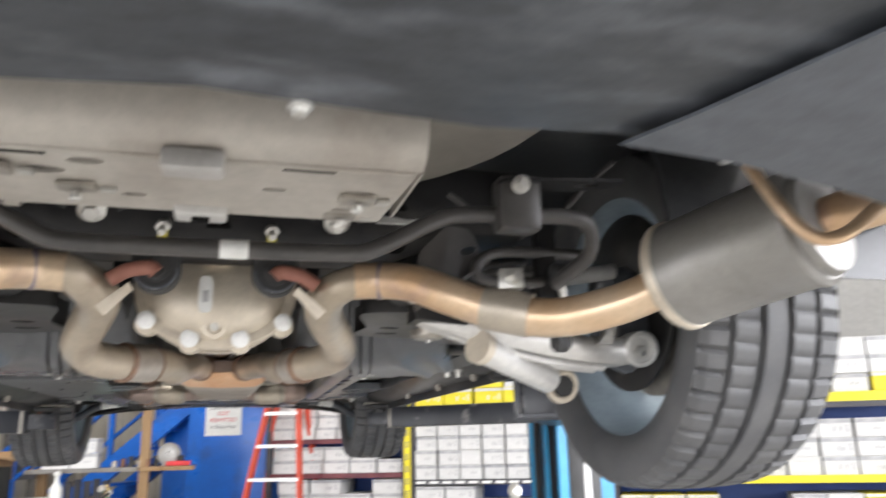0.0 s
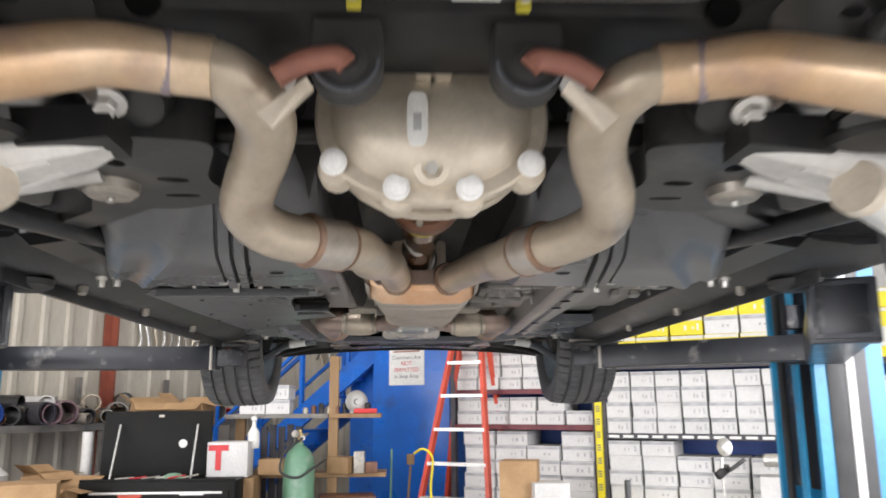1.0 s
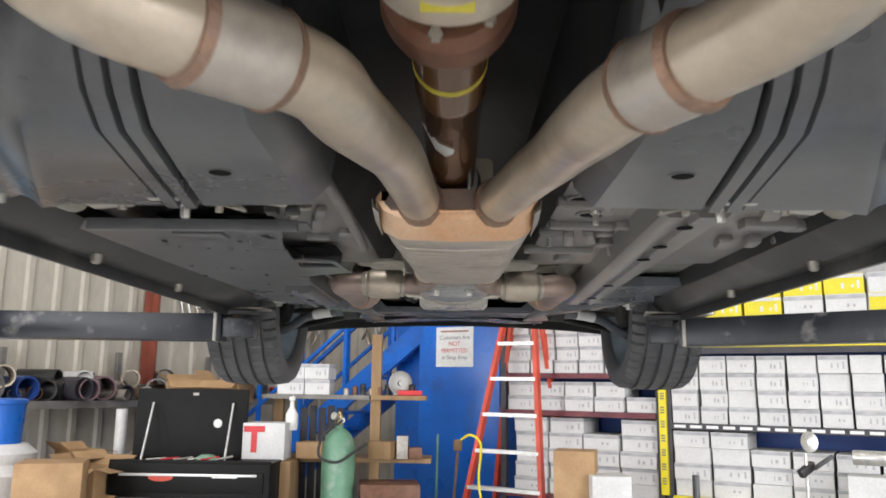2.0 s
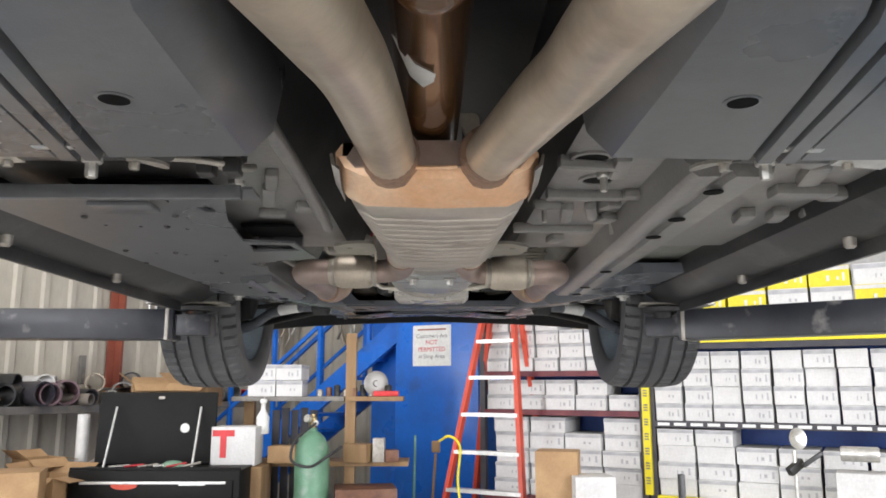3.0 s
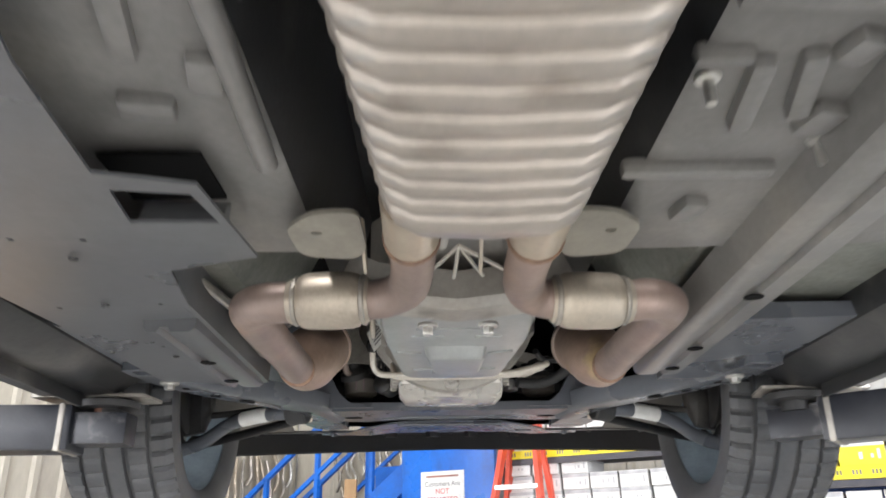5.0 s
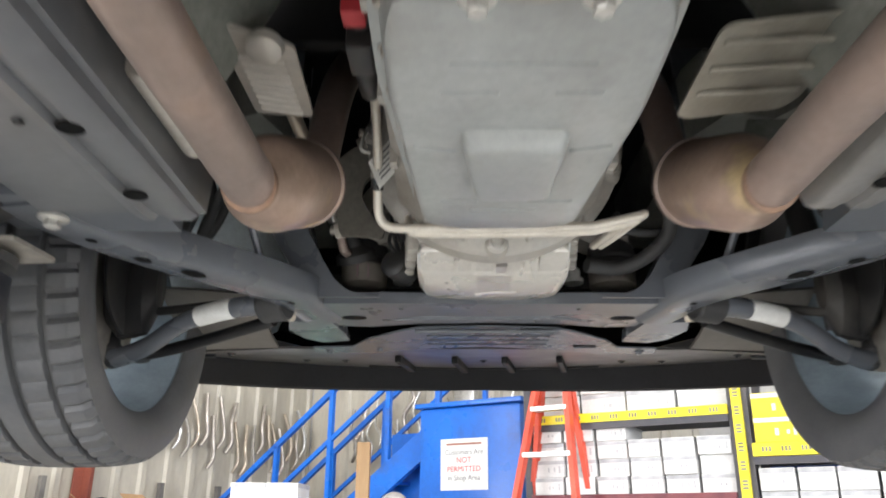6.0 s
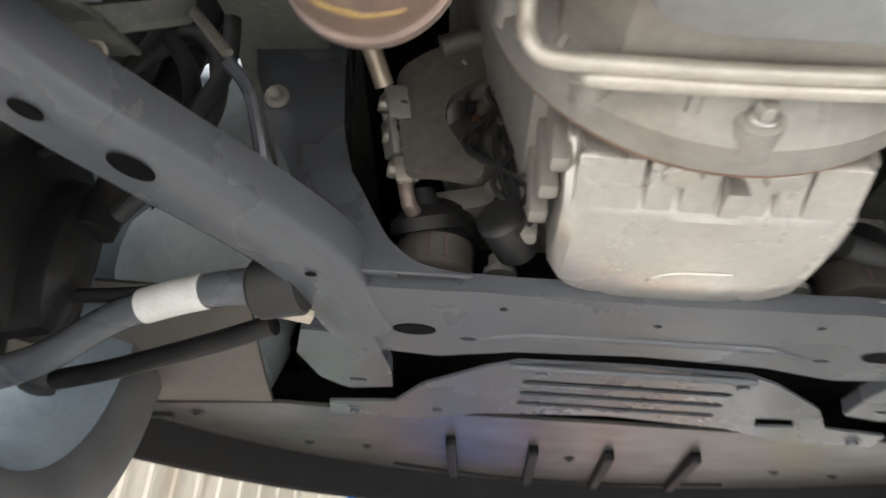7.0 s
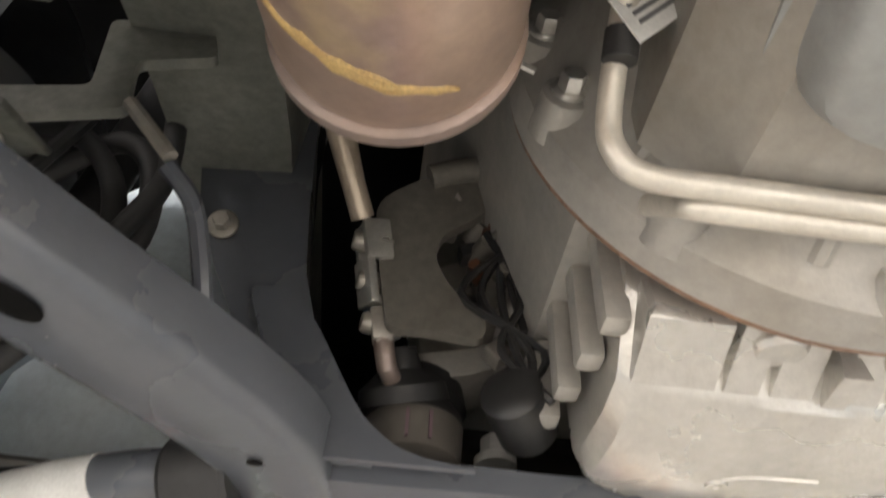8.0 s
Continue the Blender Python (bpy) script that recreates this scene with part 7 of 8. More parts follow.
def carton(me, u, w, z, scale=(1, 1, 1), turn=0.0, label="white cardboard carton with faded grey print", name="cardboard_carton", group="cartons on the racks"):
    ob = new(name, me)
    ob.matrix_world = ROOM @ Matrix.Translation((u, w, z)) @ pose(0, 0, 0, 0, 0, turn) @ Matrix.Diagonal((*scale, 1))
    return tagged(ob, label, "carton", group)


def fill(u0, u1, z0, rows, h=0.128, w=0.235, gap=0.02, skip=0.06, depth=0.02, yellow=0.0):
    n = int((u1 - u0) / (w + gap))
    step = (u1 - u0) / n
    for i in range(n):
        k = rows if rng.random() > skip else rows - 1
        for j in range(k):
            u = u0 + step * (i + 0.5) + rng.uniform(-0.006, 0.006)
            sc = ((step - gap) / 0.235, rng.uniform(0.85, 1), h / 0.128)
            if rng.random() < yellow:
                carton(YELLOW, u, depth + rng.uniform(0, 0.04), z0 + j * (h + 0.001), ((step - gap) / 0.26, 1, h / 0.15), rng.uniform(-1.5, 1.5), "yellow and white cardboard carton")
            else:
                carton(rng.choice(WHITE), u, depth + rng.uniform(0, 0.05), z0 + j * (h + 0.001), sc, rng.uniform(-1.5, 1.5))


fill(0.54, 1.88, 1.566, 4, 0.113, 0.2, skip=0.25)
fill(0.54, 1.88, 1.246, 2, 0.122, 0.22, skip=0.3)
fill(0.54, 1.88, 2.092, 2, 0.14, 0.26, skip=0.1, depth=0.05)
fill(0.60, 1.88, 0.551, 5, 0.126, 0.24, skip=0.4)
fill(2.0, 3.72, 1.177, 4, 0.13, 0.18, skip=0.0, gap=0.018)
fill(2.0, 3.72, 0.502, 5, 0.122, 0.25, skip=0.55)
fill(2.0, 3.72, 1.848, 3, 0.15, 0.26, skip=0.3, yellow=0.6)
fill(3.85, 7.17, 1.177, 3, 0.15, 0.25, skip=0.2)
fill(3.85, 7.17, 0.502, 4, 0.132, 0.25, skip=0.3, yellow=0.25)
fill(3.85, 7.17, 1.848, 3, 0.15, 0.26, skip=0.2, yellow=0.3)

# ---------- blue stair block with its sign ----------
blk = thing("stair_landing", "glossy blue enamelled landing block with handrail and stair", "stair", "")
part("block", rbox(-0.40, 0.47, 0.0, 1.5, 0.125, 2.23, 0.03, STAIR), M["blue"], blk, "blue sheet metal landing")
part("landing_lip", rbox(-0.43, 0.49, -0.03, 1.5, 2.232, 2.27, 0.01, STAIR), M["blue"], blk)
part("side_panel", rbox(-0.9, -0.405, 0.35, 1.5, 0.125, 2.1, 0.01, STAIR), M["blue"], blk, "blue recessed side panel")


def rslab(a, b, wdt, thick, m, parent, name):
    """A sloped stringer between two points of one w."""
    a, b = Vector(a), Vector(b)
    rings = []
    for q in (a, b):
        rings.append([rp(q.x, q.y - wdt / 2, q.z - thick / 2, STAIR), rp(q.x, q.y + wdt / 2, q.z - thick / 2, STAIR), rp(q.x, q.y + wdt / 2, q.z + thick / 2, STAIR), rp(q.x, q.y - wdt / 2, q.z + thick / 2, STAIR)])
    return part(name, loft(rings), M[m], parent, smooth=False)


for w in (0.15, 0.95):
    rslab((-2.75, w, 0.35), (-0.34, w, 2.06), 0.05, 0.24, "blue", blk, "stringer")
    rslab((-3.05, w, 1.28), (-0.75, w, 2.95), 0.04, 0.055, "blue", blk, "handrail")
    rslab((-2.95, w, 0.95), (-0.70, w, 2.56), 0.03, 0.045, "blue", blk, "mid_rail")
    for k in range(4):
        u = -2.6 + 0.6 * k
        z = 0.46 + 0.426 * k
        part("baluster", rbox(u - 0.02, u + 0.02, w - 0.02, w + 0.02, z, z + 1.15, base=STAIR), M["blue"], blk)
    part("landing_post", rbox(-0.34, -0.30, w - 0.02, w + 0.02, 2.0, 3.1, base=STAIR), M["blue"], blk)
for k in range(9):
    u, z = -2.62 + 0.255 * k, 0.40 + 0.183 * k
    part("tread", rbox(u - 0.13, u + 0.13, 0.18, 0.92, z, z + 0.03, base=STAIR), M["blue"], blk)
sign = thing("safety_sign", "white safety sign with red lettering on the blue panel", "sign")
part("board", rbox(-0.20, 0.20, -0.006, -0.001, 1.62, 1.99, 0.0, base=STAIR), M["paper"], sign, smooth=False)


def words(txt, u, z, size, m, parent):
    cu = bpy.data.curves.new("lettering", "FONT")
    cu.body, cu.size, cu.align_x, cu.extrude = txt, size, "CENTER", 0.0004
    cu.materials.append(M[m])
    ob = new("lettering", cu)
    ob.matrix_world = STAIR @ Matrix.Translation((u, -0.0075, z)) @ pose(0, 0, 0, 90, 0, 0)
    ob.parent = parent
    return ob


words("Customers Are", 0, 1.875, 0.052, "ink", sign)
words("NOT", 0, 1.815, 0.058, "redink", sign)
words("PERMITTED", 0, 1.752, 0.056, "redink", sign)
words("in Shop Area", 0, 1.69, 0.052, "ink", sign)
part("print_bar", rbox(-0.15, 0.15, -0.008, -0.0065, 1.943, 1.958, base=STAIR), M["hanger"], sign, smooth=False)

# ---------- step ladder ----------
lad = thing("step_ladder", "red fibreglass step ladder with aluminium treads", "ladder")
LW = -0.12
for side, (ub, ut_) in enumerate(((0.22, 0.66), (1.06, 0.86))):
    for w0, w1 in ((LW - 0.25, LW), (LW + 0.45, LW + 0.06)):
        rings = []
        for z, k in ((0.0, 0.0), (2.35, 1.0)):
            u, w = ub + (ut_ - ub) * k, w0 + (w1 - w0) * k
            rings.append([rp(u - 0.018, w - 0.035, z), rp(u + 0.018, w - 0.035, z), rp(u + 0.018, w + 0.035, z), rp(u - 0.018, w + 0.035, z)])
        part("rail", loft(rings), M["ladder"], lad, "red orange fibreglass rail", smooth=False)
for i in range(1, 8):
    z = 0.305 * i
    k = z / 2.35
    w = LW - 0.25 + 0.25 * k
    u0, u1 = 0.22 + 0.44 * k, 1.06 - 0.20 * k
    part("tread", rbox(u0, u1, w - 0.04, w + 0.04, z - 0.03, z), M["rung"], lad)
part("top_cap", rbox(0.60, 0.92, LW - 0.08, LW + 0.12, 2.35, 2.40, 0.01), M["ladder"], lad)

# ---------- bench side ----------
def wall_box(w0, w1, du0, du1, z0, z1, bevel=0.0):
    return rbox(UL + du0, UL + du1, w0, w1, z0, z1, bevel)


bench = thing("work_shelf", "weathered steel shelf along the siding, crowded with exhaust parts", "shelf")
part("shelf_top", wall_box(-3.6, 1.1, 0.1, 0.62, 1.19, 1.26), M["bench"], bench)
for w in (-3.5, -2.2, -0.95, 0.3, 1.05):
    part("leg", wall_box(w - 0.03, w + 0.03, 0.54, 0.6, 0, 1.19), M["bench"], bench)
    part("upright", wall_box(w - 0.025, w + 0.025, 0.12, 0.17, 1.26, 1.75), M["bench"], bench)
part("lower_shelf", wall_box(-3.6, 1.1, 0.1, 0.6, 0.42, 0.46), M["bench"], bench)
rg = random.Random(3)


def scrap_pipe(w, du, z, L, r, m, axis_turn, label, bent=False):
    r, L = r * 1.4, L * 1.25
    c = Vector((UL + du, w, z + r))
    d = Vector((math.cos(radians(axis_turn)), math.sin(radians(axis_turn)), 0))
    bm = bmesh.new()
    p = [c - d * L / 2, c + d * L / 2]
    if bent:
        p = [c - d * L / 2, c, c + d * L / 4 + Vector((0, L / 4, 0.0)), c + Vector((0, L / 2, 0))]
    path = smooth_path(p, 4) if bent else p
    n = 16
    rings = []
    for k, (q, rr) in enumerate([(path[0], r * 0.86), (path[0], r)] + [(v, r) for v in path[1:]] + [(path[-1], r * 0.86), (path[0] + (path[-1] - path[0]) * 0.6, r * 0.84)]):
        sd = Vector((-d.y, d.x, 0))
        rings.append([q + sd * (rr * math.cos(a)) + Vector((0, 0, rr * math.sin(a))) for a in (2 * math.pi * i / n for i in range(n))])
    add_loft(bm, rings, cap=False)
    bmesh.ops.transform(bm, matrix=ROOM, verts=bm.verts[:])
    return tagged(part("exhaust_part", bm, M[m]), label, "exhaust part", "exhaust parts on the shelf")


for w, du, L, r, m, tn, lb in ((-1.35, 0.40, 0.35, 0.085, "mauve", -20, "mauve coated muffler body lying on the shelf"), (-1.15, 0.45, 0.3, 0.055, "rackdark", -10, "short dark exhaust tube on shelf"), (-0.78, 0.40, 0.4, 0.05, "steel", -35, "bright steel exhaust tube on shelf"), (-1.75, 0.42, 0.45, 0.07, "plastic", -60, "black exhaust tip on shelf"), (-1.95, 0.36, 0.4, 0.06, "plastic", 30, "black plastic duct on shelf"), (-2.2, 0.42, 0.3, 0.08, "rackblue", 0, "dark blue canister on shelf"), (0.35, 0.42, 0.3, 0.055, "muffler", -10, "steel exhaust stub on shelf"), (0.55, 0.42, 0.28, 0.06, "wornsteel", 0, "dull exhaust stub on shelf"), (0.78, 0.44, 0.25, 0.075, "steel", 5, "bright round exhaust flange"), (0.98, 0.44, 0.2, 0.05, "redink", -5, "small red canister on shelf"), (-2.6, 0.42, 0.4, 0.09, "canister", 10, "grey muffler body on shelf"), (-3.0, 0.4, 0.4, 0.07, "pipe", 20, "beige exhaust tube on shelf")):
    scrap_pipe(w, du, 1.26, L, r, m, tn, lb)
mats = ("plastic", "rackdark", "mauve", "steel", "muffler", "wornsteel", "pipe", "canister", "rust")
for k in range(26):
    w = -3.4 + 0.165 * k + rg.uniform(-0.05, 0.05)
    scrap_pipe(w, rg.uniform(0.2, 0.5), 1.26 + (0.12 if k % 3 == 0 else 0), rg.uniform(0.18, 0.4), rg.uniform(0.035, 0.08), mats[k % 9], rg.uniform(-70, 40), "assorted used exhaust part lying on the shelf")
for w, du, sx, sy, sz, tn in ((-0.35, 0.36, 1.7, 1.0, 0.9, 20), (0.0, 0.36, 1.5, 1, 1.0, -15), (-2.4, 0.3, 1.2, 1, 1.2, 10)):
    carton(BROWN, UL + du, w, 1.261, (sx, sy, sz), 90 + tn, "opened brown cardboard carton", group="cartons on the shelf")


def open_carton(place, turn, size, label, group):
    """Brown carton standing open with its flaps folded out."""
    a, b, h = size
    bm = bmesh.new()
    add_loft(bm, [[(x, y, z) for x, y in ((-p, -q), (p, -q), (p, q), (-p, q))] for p, q, z in ((a / 2, b / 2, 0), (a / 2, b / 2, h), (a / 2 - 0.006, b / 2 - 0.006, h), (a / 2 - 0.006, b / 2 - 0.006, 0.01))])
    for dx, dy, ln, wd, tip in ((0, -1, b * 0.45, a, -0.6), (0, 1, b * 0.45, a, 0.5), (1, 0, a * 0.4, b, -0.2), (-1, 0, a * 0.4, b, 0.8)):
        o = Vector((dx * a / 2, dy * b / 2, h))
        sd = Vector((-dy, dx, 0)) * wd / 2
        out = Vector((dx, dy, tip)).normalized() * ln
        add_loft(bm, [[o - sd, o + sd, o + sd * 0.96 + out, o - sd * 0.96 + out], [v + Vector((dx * 0.003, dy * 0.003, 0.004)) for v in (o - sd, o + sd, o + sd * 0.96 + out, o - sd * 0.96 + out)]])
    bmesh.ops.transform(bm, matrix=pose(*place, 0, 0, turn), verts=bm.verts[:])
    return tagged(part("open_carton", bm, M["brown"], smooth=False), label, "carton", group)


LAY[0] = bench_side
for x, y, z, tn, sz in ((-2.55, 8.62, 1.262, 25, (0.36, 0.28, 0.2)), (-2.15, 8.6, 1.262, -15, (0.38, 0.28, 0.2))):
    open_carton((x, y, z), tn, sz, "opened brown cardboard carton among exhaust parts", "cartons on the shelf")
for x, y, z, tn, sz in ((-2.98, 7.62, 0.0, 10, (0.42, 0.4, 0.48)), (-2.93, 7.6, 0.482, -18, (0.36, 0.34, 0.28)), (-3.22, 7.95, 0.0, 30, (0.4, 0.36, 0.7)), (-3.2, 7.93, 0.702, 55, (0.3, 0.26, 0.16)), (-2.93, 7.18, 0.0, -25, (0.4, 0.34, 0.5))):
    open_carton((x, y, z), tn, sz, "opened brown cardboard carton in a pile", "cartons piled by the tool chest")
part_label = box((-2.93, 7.425, 0.62), (0.09, 0.003, 0.06), 0, rz=-18)
tagged(part("paper_slip", part_label, M["paper"]), "white paper slip stuck on a carton", "label")
tagged(part("drain_tube", tube([(-3.02, 8.25, 0.3), (-3.0, 8.25, 0.8), (-3.0, 8.25, 1.2)], 0.05, 14, 2), M["white"]), "white plastic tube standing under the shelf", "tube")
tagged(part("bent_pipe", tube([(-2.95, 8.15, 0.75), (-2.78, 8.12, 0.85), (-2.72, 8.12, 1.0), (-2.66, 8.15, 1.18)], 0.026, 10), M["muffler"]), "bent exhaust pipe hung under the shelf", "exhaust pipe")
for k in range(5):
    tagged(part("steel_sheet", box((-1.44 + 0.085 * k, 8.74 + 0.01 * k, 0.62 + 0.02 * (k % 2)), (0.07, 0.03, 1.2), 0.004), M["rackdark"]), "dark steel strip leaning under the stair", "steel strip", "strips under the stair")
LAY[0] = None
for i, (w, z, L) in enumerate(((-1.55, 1.26, 0.30), (-1.5, 1.40, 0.22))):
    scrap_pipe(w, 0.3, z, L, 0.05, "white" if i == 0 else "card", 40, "white plastic cap on shelf")
# pipes hung on the siding above the stair and beside the shelf
for i in range(26):
    w = 2.45
    u = -2.9 + 0.088 * i + rg.uniform(-0.02, 0.02)
    z0 = 2.15 + rg.uniform(-0.25, 0.15)
    L = rg.uniform(0.4, 0.75)
    k = rg.uniform(-0.07, 0.07)
    tw = rg.random() < 0.4
    pts = [rp(u, w, z0), rp(u + k, w - 0.03, z0 + L * 0.4), rp(u - k, w - 0.02, z0 + L * 0.7), rp(u + k * 0.5, w, z0 + L)]
    if tw:
        pts = [rp(u, w, z0), rp(u + 0.07, w - 0.05, z0 + 0.06), rp(u + 0.08, w - 0.05, z0 + 0.2), rp(u - 0.02, w - 0.03, z0 + 0.35), rp(u, w, z0 + L)]
    ob = part("hanging_pipe", tube(pts, rg.choice((0.018, 0.024, 0.03)), 10, 4), M[rg.choice(("steel", "pipe", "wornsteel", "rust", "muffler"))])
    tagged(ob, "bent exhaust pipe hung on the siding", "exhaust pipe", "pipes hung on the wall")
for i in range(22):
    w = -0.2 + 0.12 * i
    z0 = 1.95 + rg.uniform(-0.1, 0.2)
    pts = [rp(UL + 0.13, w, z0), rp(UL + 0.16, w + 0.05, z0 + 0.12), rp(UL + 0.16, w + 0.02, z0 + 0.3), rp(UL + 0.13, w + rg.uniform(-0.1, 0.1), z0 + 0.55)]
    ob = part("hanging_pipe", tube(pts, rg.choice((0.02, 0.026)), 10, 4), M[rg.choice(("steel", "pipe", "wornsteel", "muffler"))])
    tagged(ob, "bent exhaust pipe hung on the siding", "exhaust pipe", "pipes hung on the wall")
ob = part("hanging_muffler", box(rp(-1.35, 2.42, 2.75), (0.3, 0.12, 0.55), 0.04, rz=-30), M["steel"])
tagged(ob, "bright box muffler hung on the siding", "muffler")

# ---------- tool chest ----------
LAY[0] = bench_side
tc = thing("tool_chest", "black enamelled tool chest with its lid standing open", "tool chest")
X0, X1, Y0 = -2.74, -1.79, 7.72
part("chest_body", box(((X0 + X1 + 0.32) / 2, Y0 + 0.02, 0.41), (1.30, 0.50, 0.80), 0.012), M["toolbox"], tc)
part("tray_rim", box(((X0 + X1 + 0.32) / 2, Y0 - 0.20, 0.815), (1.30, 0.03, 0.03), 0.006), M["toolbox"], tc)
part("chest_lid", box(((X0 + X1) / 2, Y0 + 0.24, 1.10), (0.97, 0.035, 0.58), 0.012, rx=-4), M["toolbox"], tc, "open black lid")
for x in (X0 + 0.15, X1 - 0.11):
    part("gas_strut", tube([(x, Y0 + 0.20, 1.27), (x + 0.02, Y0 - 0.05, 0.80)], 0.009, 10, 1), M["rung"], tc, "chrome lid strut")
for k in range(3):
    part("drawer", box(((X0 + X1 + 0.32) / 2, Y0 - 0.238, 0.66 - 0.18 * k), (1.2, 0.02, 0.15), 0.006), M["toolbox"], tc)
    part("drawer_pull", box(((X0 + X1 + 0.32) / 2, Y0 - 0.254, 0.72 - 0.18 * k), (1.1, 0.014, 0.02), 0.004), M["rung"], tc)
part("badge", loft([[(X0 + 0.42 + 0.10 * math.cos(q), Y0 - 0.2495 - h, 0.70 + 0.03 * math.sin(q)) for q in (2 * math.pi * i / 20 for i in range(20))] for h in (0, 0.003)]), M["ladder"], tc, "oval red badge")
part("lid_sticker", lathe((X1 - 0.24, Y0 + 0.218, 1.10), (0, -1, 0), [(0, 0.038), (0.002, 0.037)], 20), M["paper"], tc, "round paper sticker")
part("clutter_cloth", loft([[(X0 + 0.72 + 0.1 * math.cos(q) * k, Y0 - 0.05 + 0.06 * math.sin(q) * k, z) for q in (2 * math.pi * i / 14 for i in range(14))] for k, z in ((1.0, 0.812), (0.9, 0.84), (0.5, 0.862), (0.1, 0.866))]), M["green"], tc, "green rag in the tray")

for k in range(6):
    part("hand_tool", tube([(X0 + 0.25 + 0.11 * k, Y0 - 0.14 + 0.03 * (k % 2), 0.825), (X0 + 0.38 + 0.11 * k, Y0 - 0.05, 0.83 + 0.004 * k)], 0.009, 8, 1), M[("steel", "redplastic", "wornsteel")[k % 3]], tc)
part("lid_latch", box(((X0 + X1) / 2 + 0.03, Y0 + 0.222, 1.345), (0.05, 0.006, 0.022), 0.002), M["wornsteel"], tc)
part("chest_badge", box((X1 - 0.02, Y0 - 0.2515, 0.715), (0.2, 0.004, 0.03), 0), M["rung"], tc, "pale badge bar")
# ---------- white cartons and supports by the stair ----------
ws = thing("timber_stand", "rough timber post with a crowded plank shelf", "shelf")
part("post", box((-0.71, 8.32, 0.95), (0.09, 0.09, 1.9), 0.004), M["wood"], ws)
part("post", box((-1.62, 8.45, 0.68), (0.09, 0.09, 1.36), 0.004), M["wood"], ws)
part("plank", box((-1.25, 8.40, 1.33), (0.98, 0.34, 0.04), 0.004), M["bench"], ws)
part("plank", box((-0.50, 8.40, 1.33), (0.5, 0.34, 0.04), 0.004), M["wood"], ws)
part("plank", box((-0.9, 8.45, 0.78), (1.4, 0.4, 0.04), 0.004), M["wood"], ws)
for i, (x, z, sc) in enumerate(((-1.48, 1.352, 1.0), (-1.24, 1.352, 0.95), (-1.48, 1.49, 1.0), (-1.25, 1.49, 0.95))):
    ob = new("cardboard_carton", WHITE[i % 3])
    ob.matrix_world = Matrix.Translation(bench_side(Vector((x, 8.24, z)))) @ pose(0, 0, 0, 0, 0, 3 - 2 * i) @ Matrix.Diagonal((sc * 1.05, 0.84, 1.1, 1))
    tagged(ob, "white cardboard carton on the plank shelf", "carton", "cartons by the stair")
for i in range(9):
    x = -0.98 + 0.075 * i
    ob = part("small_fitting", lathe((x, 8.3 + 0.03 * (i % 2), 1.352), (0, 0, 1), [(0, 0.028), (0.05 + 0.02 * (i % 3), 0.028), (0.06 + 0.02 * (i % 3), 0.015)], 10), M[("wornsteel", "rust", "black")[i % 3]])
    tagged(ob, "small dark pipe fitting on the plank", "fitting", "fittings on the plank")
gr = part("grinding_wheel", lathe((-0.50, 8.33, 1.462), (0.3, -1, 0), [(0, 0.10), (0.04, 0.11), (0.05, 0.09), (0.05, 0.03), (0.08, 0.025)], 28), M["canister"])
tagged(gr, "grey flanged wheel standing on the plank", "wheel")
tagged(part("red_tool_case", box((-0.40, 8.30, 1.375), (0.22, 0.1, 0.045), 0.01), M["redink"]), "small red tool case on plank", "case")
# bottle hung from the plank
bt = tagged(part("spray_bottle", lathe((-1.44, 8.16, 1.04), (0, 0, 1), [(0, 0.05), (0.01, 0.055), (0.14, 0.055), (0.2, 0.02), (0.25, 0.018), (0.26, 0.03), (0.29, 0.028)], 18), M["paper"]), "white translucent spray bottle", "bottle")
part("hook", tube([(-1.44, 8.16, 1.325), (-1.44, 8.20, 1.34)], 0.006, 6, 1), M["steel"], bt)
bx = thing("printed_carton", "white carton with a large red letter mark", "carton")
part("carton_body", box((-1.62, 8.05, 0.955), (0.36, 0.3, 0.31), 0.004), M["card"], bx)
part("red_mark", box((-1.70, 7.897, 1.06), (0.18, 0.003, 0.05), 0), M["redink"], bx)
part("red_mark", box((-1.70, 7.897, 0.95), (0.05, 0.003, 0.17), 0), M["redink"], bx)
st_ = thing("crate_stack", "stack of brown crates under the plank shelf", "crate")
part("crate", box((-1.62, 8.05, 0.40), (0.5, 0.4, 0.79), 0.006), M["wood"], st_)
# gas cylinder
gc = thing("gas_cylinder", "green gas cylinder with brass valve and hose", "gas cylinder")
part("cylinder_body", lathe((-0.985, 7.98, 0), (0, 0, 1), [(0, 0.13), (0.01, 0.142), (0.88, 0.142), (0.96, 0.13), (1.02, 0.10), (1.06, 0.06), (1.075, 0.035), (1.10, 0.035)], 36), M["green"], gc)
part("valve", lathe((-0.985, 7.98, 1.10), (0, 0, 1), [(0, 0.022), (0.05, 0.022), (0.055, 0.03), (0.08, 0.03), (0.09, 0.015), (0.11, 0.015)], 16), M["brass"], gc)
part("valve_outlet", lathe((-0.985, 7.98, 1.14), (0.6, -1, 0), [(0, 0.014), (0.05, 0.014), (0.055, 0.022), (0.07, 0.022)], 10), M["steel"], gc)
part("regulator", lathe((-1.01, 7.95, 1.17), (-0.6, -1, 0.3), [(0, 0.03), (0.03, 0.034), (0.04, 0.03)], 18), M["steel"], gc)
part("hose", tube([(-0.95, 7.92, 1.14), (-1.10, 7.85, 1.02), (-1.13, 7.84, 0.85), (-0.98, 7.83, 0.80), (-0.84, 7.85, 0.88), (-0.74, 7.95, 0.95)], 0.012, 8), M["bush"], gc)
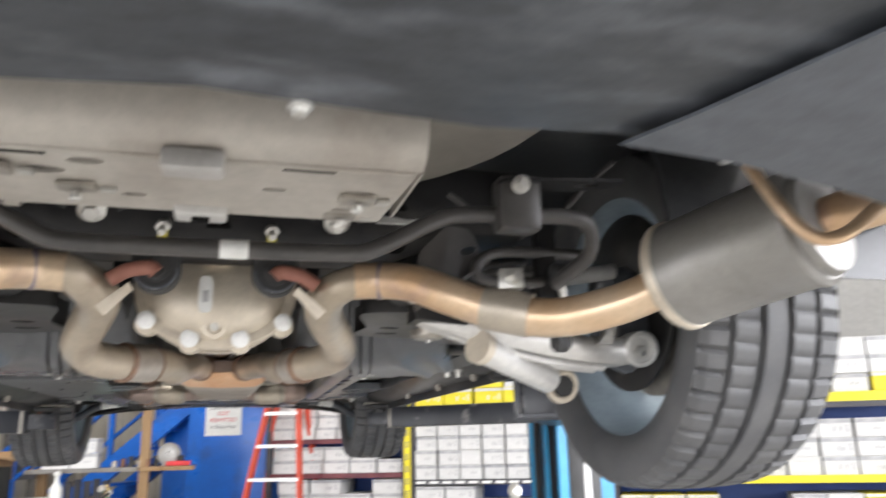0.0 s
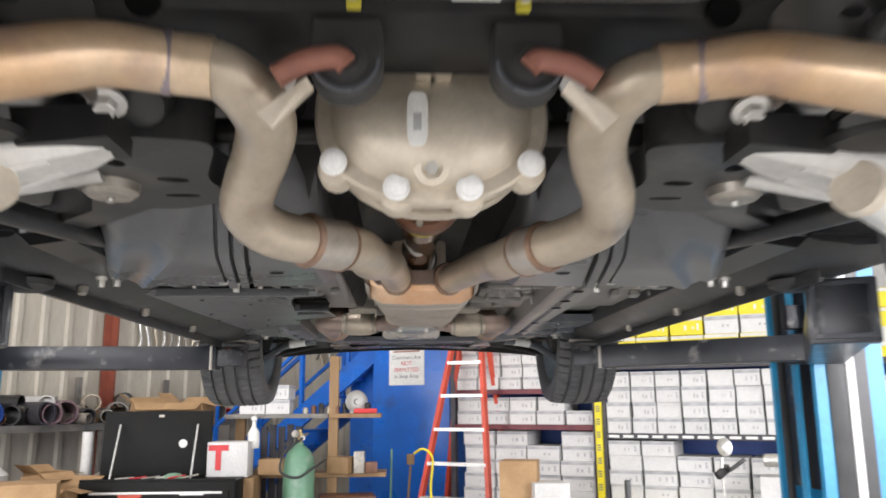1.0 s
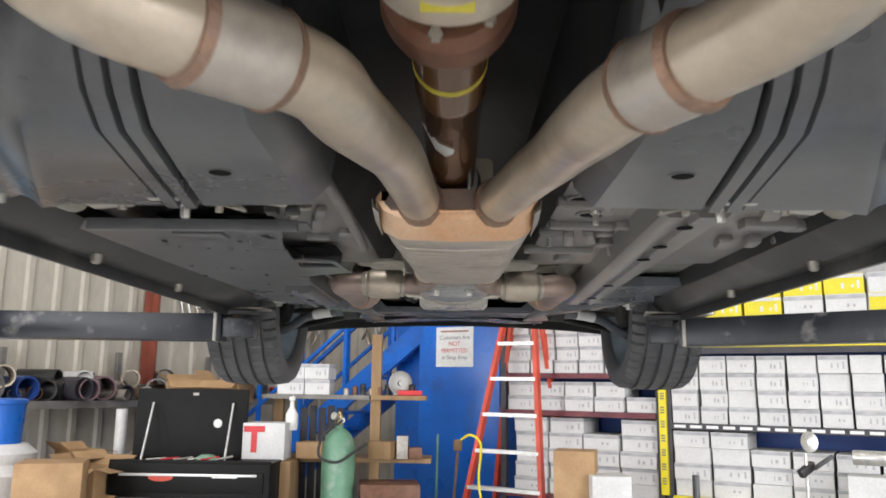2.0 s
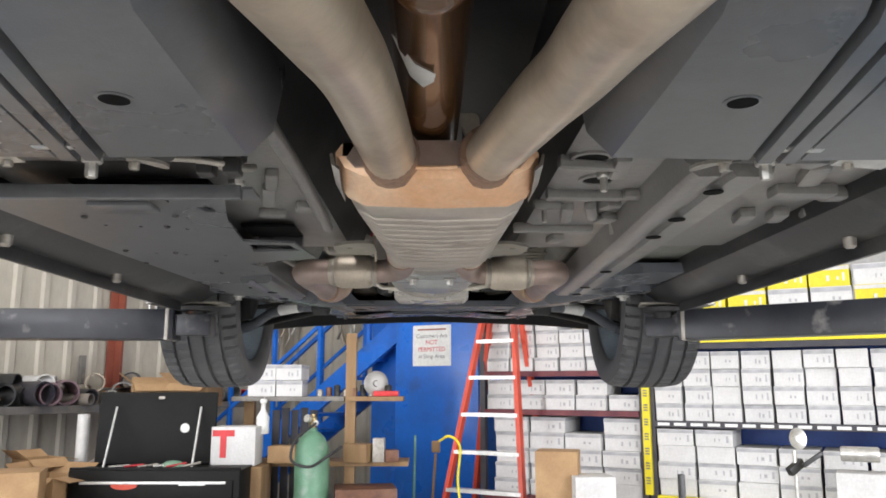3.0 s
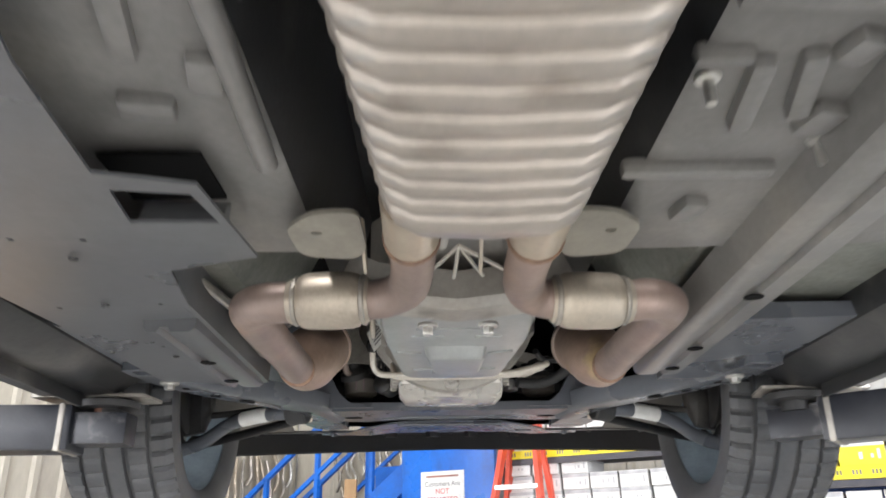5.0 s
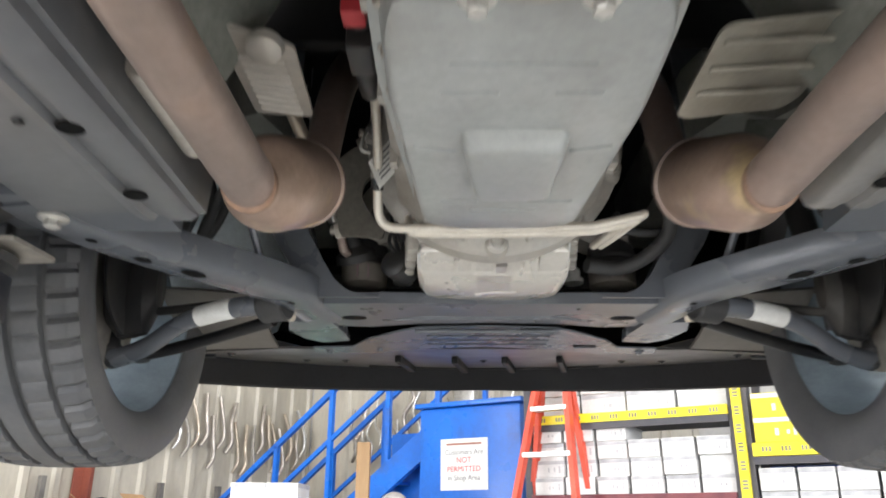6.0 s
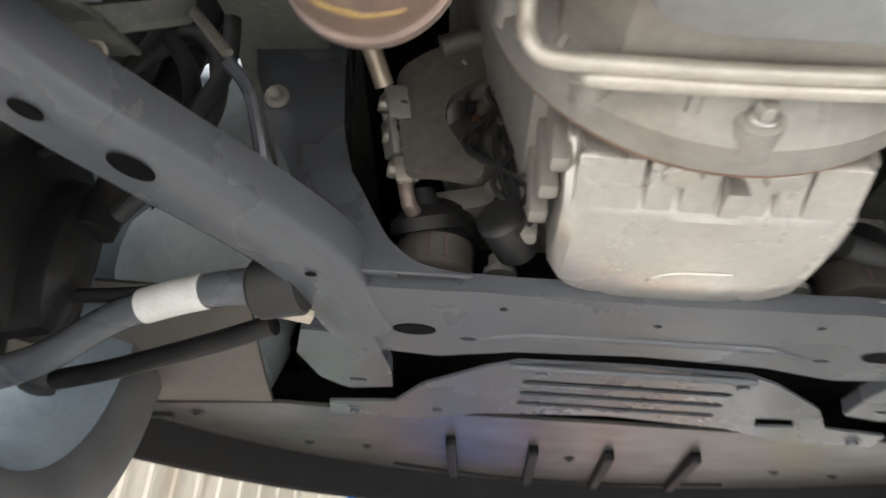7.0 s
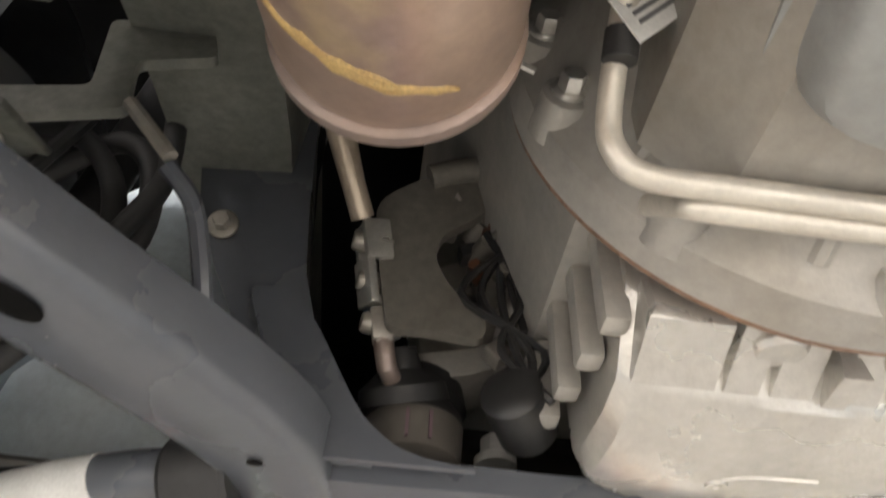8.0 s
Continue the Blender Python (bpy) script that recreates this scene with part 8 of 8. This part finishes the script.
# small clutter beyond the cylinder
for i, (x, y, z, sx, sy, sz, m, lb, nm) in enumerate(((-0.62, 8.25, 0.80, 0.22, 0.2, 0.15, "wood", "worn brown parts box", "parts_box"), (-0.45, 8.22, 0.80, 0.1, 0.1, 0.2, "wornsteel", "dull metal can on plank", "metal_can"), (-0.35, 8.25, 0.80, 0.12, 0.12, 0.1, "rust", "rusty metal block on plank", "metal_block"), (-1.25, 8.2, 0.80, 0.24, 0.2, 0.14, "brown", "torn brown carton on the plank", "torn_carton"), (-0.55, 8.05, 0.0, 0.5, 0.4, 0.62, "rust", "rusty brown parts bin", "parts_bin"), (0.98, 7.55, 0.0, 0.32, 0.3, 0.95, "brown", "tall brown carton beside the ladder", "brown_carton"), (1.2, 7.4, 0.0, 0.3, 0.3, 0.78, "card", "tall white carton beside the ladder", "tall_carton"), (-2.95, 7.0, 0.0, 0.45, 0.4, 0.86, "brown", "tall brown carton with open flaps", "open_carton"))):
    tagged(part(nm, box((x, y, z + sz / 2 + 0.001), (sx, sy, sz), 0.006, rz=(i * 17) % 40 - 20), M[m]), lb, nm.replace("_", " "))
LAY[0] = None
fl = thing("broom", "tools with green and brown handles leaning on the landing", "broom")
part("handle", tube([rp(-0.12, -0.12, 0.0), rp(-0.16, -0.02, 1.0)], 0.012, 8, 1), M["green"], fl)
fl2 = thing("shovel", "spade with a brown wooden handle leaning on the landing", "shovel")
part("handle", tube([rp(0.06, -0.16, 0.0), rp(0.06, -0.03, 0.85)], 0.014, 8, 1), M["wood"], fl2)
part("grip", box(rp(0.06, -0.03, 0.91), (0.09, 0.04, 0.12), 0.02), M["wood"], fl2)
tagged(part("air_hose", tube([rp(0.52, -0.78, 1.02), rp(0.62, -0.80, 1.06), rp(0.70, -0.78, 0.98), rp(0.66, -0.74, 0.7), rp(0.72, -0.74, 0.4)], 0.011, 8), M["tape"]), "yellow air hose hung on the ladder", "hose")
tagged(part("upright_tool", box(rp(2.3, -0.55, 0.45), (0.05, 0.05, 0.9), 0.01), M["plastic"]), "black upright tool handle", "tool")
LAY[0] = bench_side
# white drum and blue tub at the bench's near end
dr = thing("plastic_bucket", "blue plastic tub on a white drum", "bucket")
part("bucket", lathe((-3.64, 7.4, 0.95), (0, 0, 1), [(0, 0.19), (0.3, 0.205), (0.31, 0.215), (0.34, 0.215), (0.35, 0.19)], 24), M["blue"], dr)
part("tub", lathe((-3.62, 7.4, 0), (0, 0, 1), [(0, 0.26), (0.2, 0.30), (0.6, 0.31), (0.72, 0.34), (0.8, 0.29), (0.88, 0.3), (0.95, 0.22)], 28), M["card"], dr)
LAY[0] = None
# round chrome work lamp and canister at the right rack
wl_ = thing("work_stand", "chrome work stand with black clamps in front of the rack", "stand")
part("pole", tube([rp(3.05, -0.8, 0.0), rp(3.05, -0.8, 1.05)], 0.014, 10, 1), M["steel"], wl_)
part("clamp", box(rp(3.05, -0.8, 0.95), (0.14, 0.05, 0.06), 0.01, rz=20, ry=-30), M["plastic"], wl_)
part("clamp", box(rp(3.15, -0.8, 1.0), (0.16, 0.03, 0.03), 0.008, rz=-10, ry=-35), M["plastic"], wl_)
part("reflector", lathe(rp(3.05, -0.82, 1.12), (0.3, -1, 0.1), [(0, 0.03), (0.03, 0.06), (0.05, 0.075), (0.05, 0.07), (0.02, 0.03)], 20), M["steel"], wl_)
scn = tagged(part("steel_muffler", lathe(rp(3.28, -0.25, 1.0), (0.866, -0.5, 0), [(0, 0.03), (0, 0.05), (0.01, 0.056), (0.25, 0.056), (0.26, 0.05), (0.26, 0.03)], 24), M["steel"]), "round steel muffler lying before the rack", "muffler")
part("muffler_box", box(rp(3.42, -0.2, 0.47), (0.4, 0.3, 0.94), 0.006, rz=-30), M["card"], scn)
